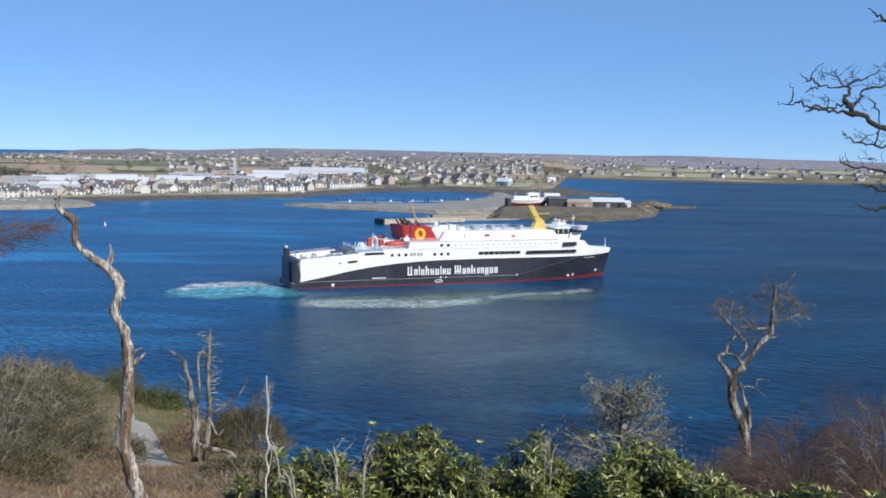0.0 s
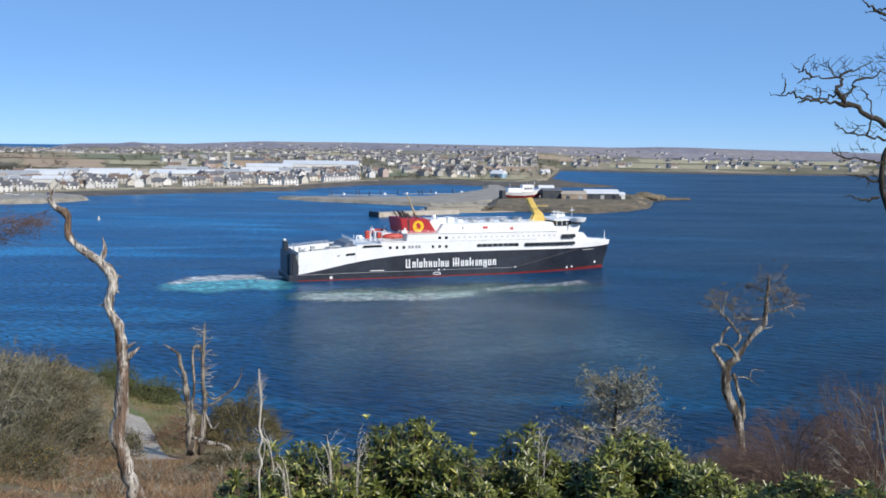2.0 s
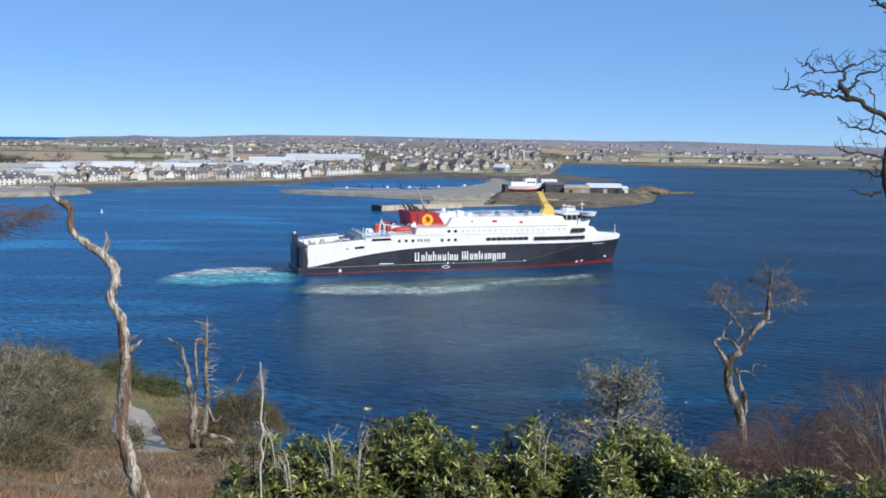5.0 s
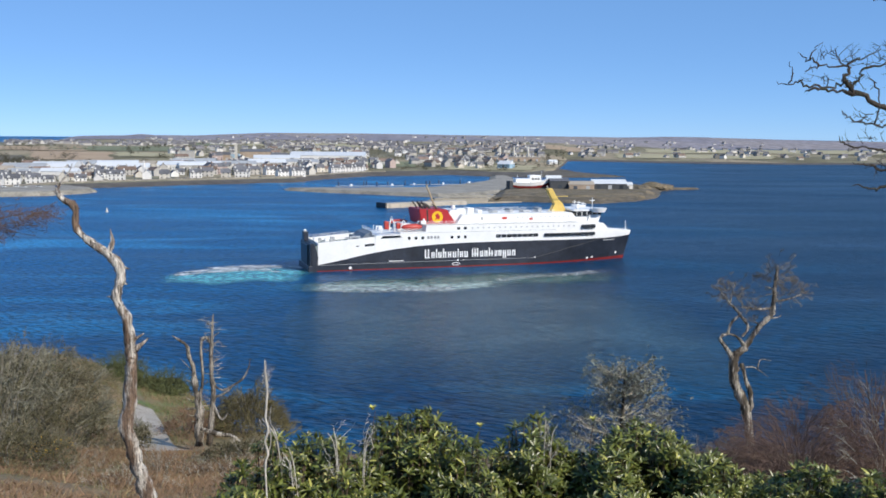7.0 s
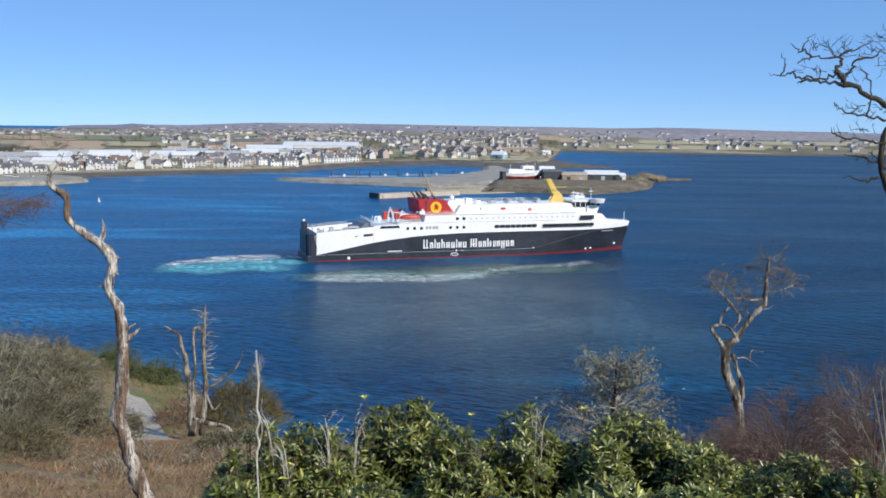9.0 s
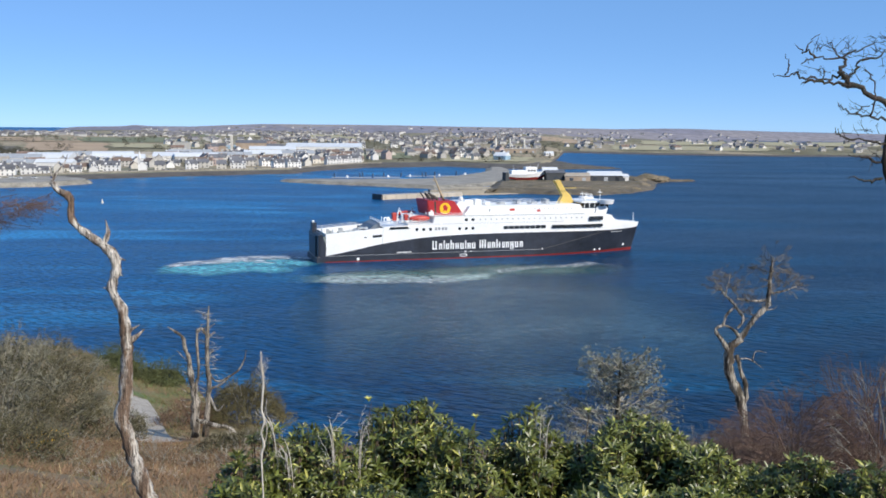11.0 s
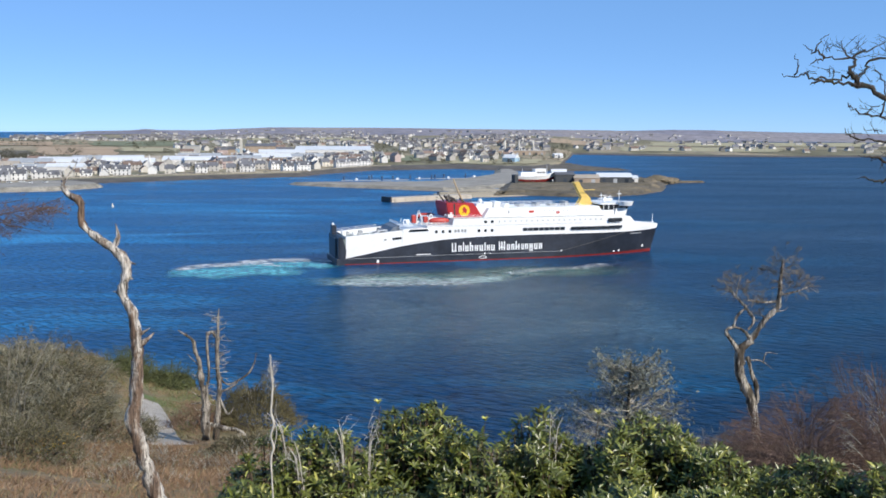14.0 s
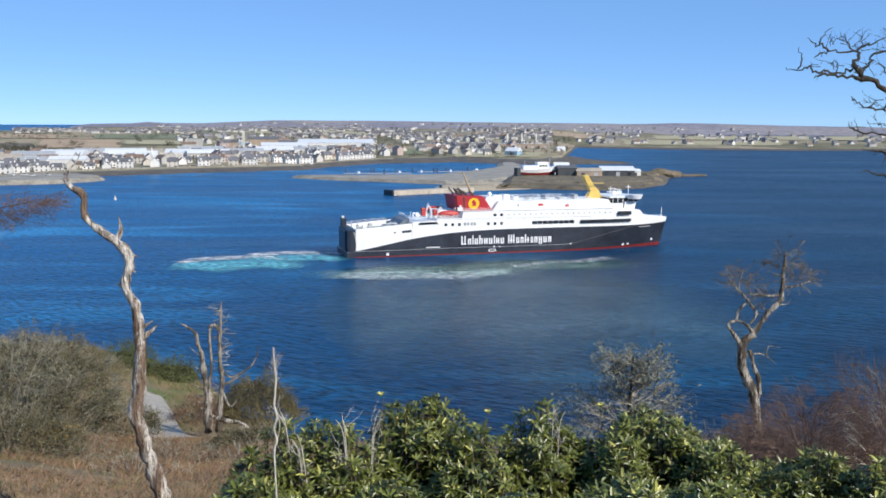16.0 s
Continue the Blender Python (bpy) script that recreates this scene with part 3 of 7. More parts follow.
M_HEATH = mat("island_turf", (0.24, 0.185, 0.12), 0.95, vary=0.3, scale=0.12, fine=0.45, second=(0.09, 0.08, 0.05), bump=0.8, bump_scale=0.6)
build_sea()
build_land()
build_fields()
slab("breakwater_west", [(-420, 640), (-308, 693), (-282, 706), (-267, 740), (-264, 756), (-272, 772), (-300, 800), (-420, 790)], -3, 3.2, 5, M_STONE, M_TARMAC,
     "low grey stone breakwater with a rubble face")
slab("breakwater_spit", [(-127, 795), (-99, 771), (-58, 752), (-36, 737), (-5, 722), (20, 740), (60, 800), (75, 960), (70, 1075), (48, 1078), (44, 985), (25, 920), (2, 862), (-17, 828), (-67, 812), (-108, 810), (-131, 806)],
     -3, 2.4, 6, M_STONE, M_TARMAC, "long stone causeway and breakwater around the marina")
slab("island", [(28, 667), (52, 680), (81, 668), (104, 667), (131, 690), (156, 731), (166, 775), (178, 825), (184, 850), (176, 880), (160, 900), (130, 925), (90, 960), (62, 960), (50, 880), (40, 790)],
     -3, 3.2, 9, M_WEED, M_HEATH, "low rocky island with weed-dark shore", 1.2, "island")
slab("reef", [(174, 838), (190, 846), (214, 854), (219, 858), (214, 862), (196, 868), (174, 876)], -2, 1.5, 2.2, M_WEED, M_WEED, "low dark reef running out from the island", 0.5, "rocks")
slab("beach", [(-12, 690), (5, 655), (30, 664), (52, 678), (60, 720), (40, 745), (5, 735)], -2, 1.4, 12, M_SAND, M_SAND, "pale sandy beach beside the quay", 0.3, "beach")
slab("rock_point", [(88, 1085), (120, 1078), (165, 1092), (200, 1108), (188, 1150), (166, 1230), (160, 1320), (130, 1330), (100, 1200)], -3, 1.6, 10, M_WEED, M_WEED,
     "flat seaweed-covered rocky point at low tide", 0.8, "rocks")
build_hill()
build_path()


# ---- the ferry: bow along +x, starboard at -y, waterline at z = 0 ----
def stem(z):
    return 61.4 + 0.29 * z


def half_beam(u, z):
    """Half the hull's breadth at the fraction u of its length (stern 0, stem 1), at height z."""
    full = 9.2
    k = min(1, max(0, z / 9))
    start = 0.60 + 0.12 * k
    p = 1.75 + 0.75 * k
    w = full if u < start else full * max(0.0, 1 - ((u - start) / (1 - start)) ** p)
    if u < 0.08:
        w *= 0.975 + 0.025 * u / 0.08
    return max(w, 0.12)


def edge_z(x):
    """Where the black of the hull meets the white."""
    return interp(x, [(-57, 2.1), (-55.5, 2.2), (-50.7, 2.9), (-42, 4.8), (-32.6, 6.4), (-22.8, 7.5), (-9.7, 8.3), (10, 8.45), (50, 8.4), (58, 8.5), (65, 8.9)])


def shell(levels, us, close_top=False):
    """Both sides of the hull between height functions; x by fraction."""
    bm = bmesh.new()
    rows = []
    for u in us:
        col = []
        for lv in levels:
            z = lv(-57 + u * 119)
            x = -57 + u * (stem(z) + 57)
            col.append((x, half_beam(u, z), z))
        rows.append(col)
    sides = []
    for sgn in (-1, 1):
        grid = [[bm.verts.new((x, sgn * y, z)) for x, y, z in col] for col in rows]
        sides.append(grid)
        for c0, c1 in zip(grid, grid[1:]):
            for k in range(len(levels) - 1):
                bm.faces.new((c0[k], c1[k], c1[k + 1], c0[k + 1]))
    a, b = sides
    for k in range(len(levels) - 1):
        bm.faces.new((a[0][k], a[0][k + 1], b[0][k + 1], b[0][k]))
        bm.faces.new((a[-1][k], b[-1][k], b[-1][k + 1], a[-1][k + 1]))
    if close_top:
        for i in range(len(us) - 1):
            bm.faces.new((a[i][-1], a[i + 1][-1], b[i + 1][-1], b[i][-1]))
    bmesh.ops.recalc_face_normals(bm, faces=bm.faces[:])
    return bm


def rail(bm, pts, height, bars=3, post=2.0, r=0.05):
    """A ship's railing along points."""
    for (p, q) in zip(pts, pts[1:]):
        p, q = Vector(p), Vector(q)
        n = max(1, int((q - p).length / post))
        for k in range(n + 1):
            a = p.lerp(q, k / n)
            tube(bm, [a, a + Vector((0, 0, height))], [r, r], 4)
        for b in range(bars):
            h = Vector((0, 0, height * (b + 1) / bars))
            tube(bm, [p + h, q + h], [r, r], 4)


def build_ferry():
    ship = thing("ferry", 0, 0, 0, "black and white car ferry with a red funnel under way", "ferry")
    us = [0, 0.01, 0.03, 0.08, 0.15, 0.22, 0.29, 0.36, 0.43, 0.5, 0.56, 0.6, 0.64, 0.68, 0.72, 0.76, 0.8, 0.84, 0.87, 0.9, 0.925, 0.95, 0.97, 0.985, 0.995, 1.0]
    red = lambda x: interp(x, [(-57, 0.35), (0, 0.45), (40, 0.7), (62, 1.15)])
    hull = part("hull", shell([red, lambda x: red(x) * 0.6 + edge_z(x) * 0.4, edge_z], us), M_BLACK, ship, "glossy black hull plating", True)
    part("boot_topping", shell([lambda x: -2.5, lambda x: 0.0, red], us), M_RED, ship, "dull red band at the waterline", True)

    def top_z(x):
        return interp(x, [(-57, 9.4), (-40.5, 10.8), (-36.2, 11.2), (-36.1, 11.4), (-28.0, 11.7), (-27.8, 12.4), (-19.2, 12.4), (-19.0, 14.8), (38.5, 14.8), (46.5, 13.9), (49.5, 11.7), (54, 11.1), (62, 10.4), (66, 10.3)])
    us2 = sorted(us[2:] + [0.016, (-36.1 + 57) / 119, (-36.2 + 57) / 119, 29.0 / 119, 29.2 / 119, (-19.2 + 57) / 119, (-19 + 57) / 119, 0.803, 0.82, 0.87, 0.895])
    us2 = sorted(set(round(u, 5) for u in us2))
    aft = [u for u in us2 if -57 + u * 119 <= -36.15]
    fore = [u for u in us2 if -57 + u * 119 >= -36.15]
    bul = shell([edge_z, lambda x: (edge_z(x) + top_z(x)) / 2, top_z], aft)
    part("stern_bulwark", bul, M_WHITE, ship, "white sloping bulwark round the open car deck")
    bm = bmesh.new()
    box(bm, -55.8, -36.2, -8.8, 8.8, 2.5, 8.6)
    part("stern_deck", bm, M_DECK, ship, "grey-green open stern deck")
    part("superstructure", shell([edge_z, lambda x: (edge_z(x) + top_z(x)) / 2, top_z], fore, True), M_WHITE, ship, "white steel superstructure")

    # stern: black fenders and the raised ramp
    bm = bmesh.new()
    box(bm, -58.2, -55.4, -9.2, 9.2, -1.5, 2.0, 0.15)
    box(bm, -57.6, -56.2, -9.0, 9.0, 2.0, 9.2, 0.1)
    prism(bm, [(-57.0, 1.9), (-55.2, 1.9), (-55.0, 5.0), (-56.3, 9.45), (-57.0, 9.45)], -9.27, 9.27)
    box(bm, -57.5, -56.0, 3.0, 6.6, 9.2, 12.2, 0.1)
    box(bm, -58.0, -57.5, -5.5, 5.5, 1.0, 8.6, 0.1)
    part("stern_ramp", bm, M_BLACK, ship, "raised black stern ramp and fender")
    bm = bmesh.new()
    box(bm, -57.3, -56.5, 4.2, 5.4, 12.2, 12.9, 0.15)
    part("stern_light", bm, M_WHITE, ship)

    # upper house
    bm = bmesh.new()
    prism(bm, [(-6.5, 14.8), (-4.6, 17.9), (37, 17.9), (39.0, 14.8)], -7.6, 7.6)
    bmesh.ops.bevel(bm, geom=bm.edges[:], offset=0.12, segments=1, affect="EDGES")
    part("upper_house", bm, M_WHITE, ship, "white upper deckhouse")
    bm = bmesh.new()
    rail(bm, [(-4, -7.3, 17.9), (30, -7.3, 17.9)], 1.1)
    rail(bm, [(-4, 7.3, 17.9), (30, 7.3, 17.9)], 1.1)
    part("top_rail", bm, M_WHITE, ship)
    bm = bmesh.new()
    rail(bm, [(-18.5, -9.0, 14.8), (36, -9.0, 14.8)], 1.0, 3, 2.5, 0.04)
    part("promenade_rail", bm, M_WHITE, ship)
    # thin grey tubes draw the shadow line along the deck edge
    bm = bmesh.new()
    tube(bm, [(-19, -9.24, 14.72), (38, -9.24, 14.72)], [0.09, 0.09], 4)
    part("deck_edge_shadow", bm, M_STEEL, ship)
    bm = bmesh.new()
    tube(bm, [(-27.6, -9.23, 12.1), (30, -9.23, 12.1)], [0.045, 0.045], 4)
    part("deck_edge_shadow", bm, M_STEEL, ship)
    for s in (-8.9, 8.9):
        bm = bmesh.new()
        rail(bm, [(-55.5, s, 9.5), (-41, s, 10.7)], 0.9, 2, 2.2, 0.05)
        part("stern_rail", bm, M_WHITE, ship)
    for x, w, h in ((-5.0, 3.0, 1.7), (-1.2, 2.2, 1.9), (2.6, 1.6, 1.1), (8, 2, 0.9), (14.5, 1.4, 1.3), (20, 2.2, 0.8), (25.5, 1.3, 1.6)):
        bm = bmesh.new()
        box(bm, x, x + w, -3.5, 1.5, 17.9, 17.9 + h, 0.12)
        part("deck_locker", bm, M_WHITE if x < 7 else M_STEEL, ship)

    # open deck structures aft of the funnel
    bm = bmesh.new()
    box(bm, -41.0, -36.0, -7.0, 7.5, 8.6, 10.6, 0.1)
    prism(bm, [(-36.3, 10.4), (-40.0, 10.4), (-38.4, 11.9), (-36.3, 12.6)], -7.0, 7.0)
    part("aft_house", bm, mat("blue_grey_deckhouse", (0.16, 0.19, 0.23), 0.6, vary=0.2, scale=0.5), ship, "grey aft deckhouse with a sloping front")
    bm = bmesh.new()
    rail(bm, [(-35.5, -9.0, 12.4), (-19.5, -9.0, 12.4)], 1.1, 3, 1.6, 0.05)
    rail(bm, [(-36, -9.0, 12.4), (-36, 9.0, 12.4)], 1.1, 3, 1.6, 0.05)
    part("boat_deck_rail", bm, M_WHITE, ship)
    bm = bmesh.new()
    prism(bm, [(-33.8, 10.5), (-26.6, 10.7), (-27.2, 11.4), (-33.2, 11.3)], -9.33, -9.0)
    part("mooring_opening", bm, M_GLASS, ship, "dark opening in the side plating")

    def lifeboat(x, y, z, length, name="lifeboat"):
        b = bmesh.new()
        bmesh.ops.create_uvsphere(b, u_segments=14, v_segments=9, radius=1)
        for v in b.verts:
            v.co.x = x + (abs(v.co.x) ** 0.8) * math.copysign(1, v.co.x) * length / 2
            v.co.y = y + v.co.y * 1.25
            v.co.z = z + v.co.z * (1.15 if v.co.z > 0 else 1.0)
        boat = part(name, b, M_ORANGE, ship, "orange enclosed lifeboat", True)
        for dx in (-length * 0.33, length * 0.33):
            b = bmesh.new()
            tube(b, smooth_line([(x + dx, y + 2.0, z - 1.4), (x + dx, y + 1.9, z + 1.2), (x + dx, y + 0.6, z + 2.0), (x + dx, y - 0.2, z + 1.7)], 4), [0.16] * 13, 6)
            part("davit", b, M_WHITE, ship, "white curved boat davit")
        return boat
    lifeboat(-22.6, -7.6, 13.9, 7.4)
    lifeboat(-23.4, 6.5, 14.4, 7.4)
    for x, y, z0, h in ((-31.4, -6.8, 12.4, 3.7), (-26.6, -4.5, 12.4, 2.9)):
        b = bmesh.new()
        box(b, x - 0.7, x + 0.7, y - 0.9, y + 0.9, z0 + 0.8, z0 + h, 0.25)
        part("life_raft", b, M_ORANGE, ship, "upright red life raft canister")
        b = bmesh.new()
        tube(b, smooth_line([(x + 1.1, y, z0), (x + 1.3, y, z0 + h * 0.8), (x + 2.0, y, z0 + h + 0.6), (x + 2.8, y, z0 + h * 0.7), (x + 2.9, y, z0)], 4), [0.22] * 17, 6)
        part("davit", b, M_WHITE, ship)
    b = bmesh.new()
    box(b, -26, -19.5, -3, 5, 12.4, 14.8, 0.1)
    part("boat_deck_house", b, M_WHITE, ship)

    # deck gear aft
    rng = random.Random(17)
    for k in range(16):
        x, y = rng.uniform(-35, -20), rng.uniform(-8, 8)
        b = bmesh.new()
        if k % 3 == 0:
            tube(b, [(x, y, 12.3), (x, y, 13.6 + rng.random() * 1.6)], [0.1, 0.08], 6)
            part("post", b, M_WHITE, ship)
        elif k % 3 == 1:
            box(b, x - 0.6, x + 0.6, y - 0.5, y + 0.5, 12.3, 13.1 + rng.random() * 0.6, 0.12)
            part("deck_box", b, rng.choice((M_STEEL, M_WHITE)), ship)
        else:
            tube(b, smooth_line([(x, y, 12.3), (x, y, 13.4), (x + 0.3, y, 13.7), (x + 0.7, y, 13.6)], 3), [0.26] * 10, 7)
            part("vent_cowl", b, M_WHITE, ship)
    for k in range(7):
        x, y = -54 + k * 2.2, rng.uniform(-7, 7)
        b = bmesh.new()
        box(b, x - 0.7, x + 0.7, y - 0.9, y + 0.9, 8.5, 9.5 + rng.random(), 0.15)
        part("mooring_winch", b, rng.choice((M_STEEL, M_DECK, M_WHITE)), ship)
    b = bmesh.new()
    rail(b, [(-47, -8.6, 8.6), (-41, -8.6, 8.6)], 2.6, 2, 3.0, 0.12)
    part("deck_gantry", b, M_WHITE, ship)

    # funnel
    bm = bmesh.new()
    prism(bm, [(-19.0, 14.8), (-19.9, 19.9), (-10.0, 19.7), (-6.6, 14.8)], -7.0, 7.0)
    bmesh.ops.bevel(bm, geom=bm.edges[:], offset=0.25, segments=2, affect="EDGES")
    fun = part("funnel", bm, M_FUNNEL, ship, "broad red funnel with a raked front")
    bm = bmesh.new()
    prism(bm, [(-17.1, 15.4), (-17.3, 19.6), (-16.75, 19.6), (-16.5, 15.4)], -7.08, -6.7)
    part("funnel_slot", bm, M_SOOT, fun, "dark gap between the two halves of the funnel")
    bm = bmesh.new()
    box(bm, -19.3, -17.4, -7.25, -6.6, 14.8, 16.0, 0.12)
    box(bm, -18.6, -17.9, -7.4, -6.6, 16.0, 16.7, 0.1)
    part("funnel_locker", bm, M_WHITE, ship)
    bm = bmesh.new()
    bmesh.ops.create_cone(bm, cap_ends=True, segments=32, radius1=1.95, radius2=1.95, depth=0.14, matrix=pose(-13.4, -7.06, 17.2, 90, 0, 0))
    disc = part("emblem_disc", bm, M_LOGO, fun, "yellow round emblem disc")
    bm = bmesh.new()
    prism(bm, [(-14.4, 16.2), (-13.8, 17.0), (-14.2, 17.7), (-13.7, 18.4), (-13.0, 18.3), (-12.9, 17.6), (-12.3, 17.8), (-12.6, 17.1), (-12.8, 16.2), (-13.4, 16.6)], -7.2, -7.1)
    part("emblem_figure", bm, M_FUNNEL, disc, "red abstract shape")
    for x, y, dx, h, r in ((-17.5, -3.6, -1.6, 2.6, 0.32), (-16.2, -2.0, -1.6, 2.9, 0.36), (-16.8, 1.5, -1.4, 2.6, 0.32), (-14.6, -3.0, -1.5, 1.9, 0.26), (-14.2, 2.0, -1.5, 2.0, 0.3), (-18.4, 0.5, -1.8, 2.8, 0.24), (-15.4, -4.8, -1.7, 2.2, 0.2), (-12.4, -4.4, -1.6, 1.7, 0.2), (-11.4, 0.5, -1.4, 1.6, 0.26)):
        b = bmesh.new()
        tube(b, [(x, y, 19.4), (x + dx * 0.4, y, 19.4 + h * 0.55), (x + dx, y, 19.4 + h)], [r, r, r * 1.1], 8)
        part("exhaust_pipe", b, M_SOOT, fun, "sooty exhaust pipe")
    b = bmesh.new()
    tube(b, [(-12.6, -3.6, 19.5), (-14.6, -3.6, 23.6), (-16.4, -3.6, 28.0)], [0.42, 0.34, 0.2], 8)
    tube(b, [(-16.9, -3.6, 26.6), (-15.2, -3.6, 26.4)], [0.1, 0.1], 6)
    part("raked_mast", b, M_TAN, ship, "slender tan mast raked aft")
    b = bmesh.new()
    for k in range(9):
        x = -18.8 + k * 1.0
        tube(b, [(x, -6.6, 19.7), (x, -6.6, 20.9)], [0.05, 0.05], 4)
    tube(b, [(-18.8, -6.6, 20.9), (-10.8, -6.6, 20.9)], [0.06, 0.06], 4)
    tube(b, [(-19.6, 6.6, 21.0), (-19.6, -6.6, 20.9)], [0.06, 0.06], 4)
    part("funnel_rail", b, M_SOOT, fun)
    b = bmesh.new()
    prism(b, [(-9.0, 17.9), (-6.0, 14.9), (-3.4, 17.9), (-4.0, 19.3), (-8.2, 19.3)], -5.4, 4)
    part("fan_house", b, M_WHITE, ship)

    # bridge
    b = bmesh.new()
    prism(b, [(37.5, 14.6), (37.5, 16.5), (48.2, 16.5), (47.2, 13.6)], -7.2, 7.2)
    part("bridge_base", b, M_WHITE, ship)
    b = bmesh.new()
    prism(b, [(37.9, 16.5), (38.6, 18.3), (48.6, 18.3), (48.0, 16.5)], -7.45, 7.45)
    br = part("bridge_windows", b, M_GLASS, ship, "wraparound dark bridge glazing")
    for x in (38.6, 40.6, 42.6, 44.6, 46.6):
        b = bmesh.new()
        box(b, x, x + 0.2, -7.52, -7.38, 16.6, 18.3)
        part("window_post", b, M_WHITE, br)
    b = bmesh.new()
    prism(b, [(37.2, 18.3), (37.4, 18.9), (49.2, 18.9), (49.2, 18.3)], -7.9, 7.9)
    part("bridge_roof", b, M_WHITE, ship)
    for sgn in (-1, 1):
        b = bmesh.new()
        bmesh.ops.create_cone(b, cap_ends=True, segments=20, radius1=2.1, radius2=2.6, depth=1.5, matrix=pose(46.8, sgn * 8.4, 18.7, 0, 0, 0))
        for v in b.verts:
            v.co.x = 46.6 + (v.co.x - 46.6) * 1.15
        part("bridge_wing", b, M_WHITE, ship, "rounded white bridge wing")
        b = bmesh.new()
        prism(b, [(43.0, 14.6), (43.4, 17.0), (47.6, 17.0), (47.0, 14.0)], sgn * 6.0, sgn * 7.8)
        part("wing_bracket", b, M_WHITE, ship)
    # masts
    b = bmesh.new()
    prism(b, [(37.4, 17.9), (31.6, 17.9), (33.0, 20.6), (29.9, 26.0), (31.8, 26.3), (34.2, 22.4), (36.2, 20.6)], -1.1, 1.1)
    tube(b, [(30.6, -2.2, 25.4), (30.6, 2.2, 25.4)], [0.16, 0.16], 6)
    tube(b, [(31.8, -2.6, 23.4), (37.4, -2.6, 23.4)], [0.14, 0.14], 6)
    tube(b, [(32.0, -1.0, 20.0), (29.4, -3.4, 17.9)], [0.2, 0.2], 6)
    part("signal_mast", b, M_YELLOW, ship, "yellow raked signal mast")
    for x, y, h in ((46.4, -4.0, 4.1), (43.0, -3.6, 2.6), (41.3, 0, 3.0), (44.5, 3, 2.4)):
        b = bmesh.new()
        tube(b, [(x, y, 18.9), (x, y, 18.9 + h)], [0.14, 0.09], 6)
        box(b, x - 0.9, x + 0.9, y - 0.12, y + 0.12, 18.9 + h * 0.7, 18.9 + h * 0.7 + 0.2)
        part("radar_mast", b, M_WHITE, ship)
    for x, y, r in ((40.6, -3.5, 0.75), (43.6, 2, 0.6), (-6.2, -2.5, 0.8)):
        b = bmesh.new()
        bmesh.ops.create_uvsphere(b, u_segments=12, v_segments=8, radius=r, matrix=pose(x, y, (19.7 if x > 0 else 20.1)))
        part("radome", b, M_WHITE, ship, "white radar dome", True)
    b = bmesh.new()
    tube(b, [(62.2, 0, 10.2), (62.2, 0, 14.0)], [0.16, 0.1], 6)
    part("jackstaff", b, M_WHITE, ship)
    b = bmesh.new()
    rail(b, [(52, -5.8, 11.1), (58, -3.2, 10.7), (62.4, -0.8, 10.4)], 0.7, 2, 1.5, 0.05)
    part("bow_rail", b, M_WHITE, ship)

    # windows of the starboard side
    side = -9.2

    def pane(x, z, w, h, y=side, name="window", m=M_GLASS, lab="", deep=0.07):
        b2 = bmesh.new()
        c = min(w, h) * 0.16
        prism(b2, [(x - w / 2 + c, z - h / 2), (x + w / 2 - c, z - h / 2), (x + w / 2, z - h / 2 + c), (x + w / 2, z + h / 2 - c),
                   (x + w / 2 - c, z + h / 2), (x - w / 2 + c, z + h / 2), (x - w / 2, z + h / 2 - c), (x - w / 2, z - h / 2 + c)], y - deep, y + 0.05)
        return part(name, b2, m, ship, lab)
    for x in (-24.0, -21.6, -19.2, -4.0, -6.4, -8.8):
        pane(x, 10.35, 0.95, 0.95)
    for x in (-17.2, -16.1, -14.8, -13.7):
        pane(x, 10.45, 0.8, 1.0, name="louvre", m=M_STEEL)
    for x in (-6.4, -4.0):
        pane(x, 13.35, 1.1, 0.9)
    for x in (-38.9, -38.1, -37.3, -36.5):
        pane(x, 8.45 + (x + 37.6) * 0.08, 0.75, 0.8)
    pane(-41.8, 8.1, 0.9, 0.3)
    for k in range(8):
        pane(8.2 + k * 2.0, 10.35, 1.86, 1.15)
    for k in range(10):
        x = 26.4 + k * 2.02
        z = 10.35
        u = (x + 57) / (stem(z) + 57)
        pane(x, z, 1.9, 1.1, -half_beam(u, z) - 0.01, deep=0.5)
    for k in range(20):
        pane(-1.4 + k * 2.02, 13.35, 0.42, 0.42, name="porthole", m=M_STEEL)
    for k, x in enumerate((40.6, 42.0, 43.4, 44.8)):
        u = (x + 57) / (stem(12.9) + 57)
        pane(x, 12.95, 1.25, 1.35, -half_beam(u, 12.9) + 0.1, deep=0.9)
    for k in range(12):
        pane(16 + k * 1.75, 16.6, 0.35, 0.35, -7.6, "porthole", M_STEEL)
    for x, w, z in ((11.0, 1.9, 16.4), (21.0, 1.4, 15.9)):
        pane(x, z, w, 0.8, -7.65, "rescue_sign", M_ORANGE, "faded red shape on white")
    pane(2.6, 16.4, 0.5, 1.0, -7.62, "door", M_STEEL)

    # fender line along the black side, and the knuckle up to the bow
    b = bmesh.new()
    tube(b, [(-56, side - 0.02, 2.1), (-22.7, side - 0.02, 2.3), (22, side - 0.02, 2.35)], [0.07] * 3, 4)
    part("rubbing_strake", b, M_STEEL, ship)
    b = bmesh.new()
    pts = []
    for x, z in ((22, 2.35), (30, 4.2), (38, 6.0), (45, 7.6), (50, 8.3)):
        u = (x + 57) / (stem(z) + 57)
        pts.append((x, -half_beam(u, z) - 0.01, z))
    tube(b, pts, [0.09] * 5, 4)
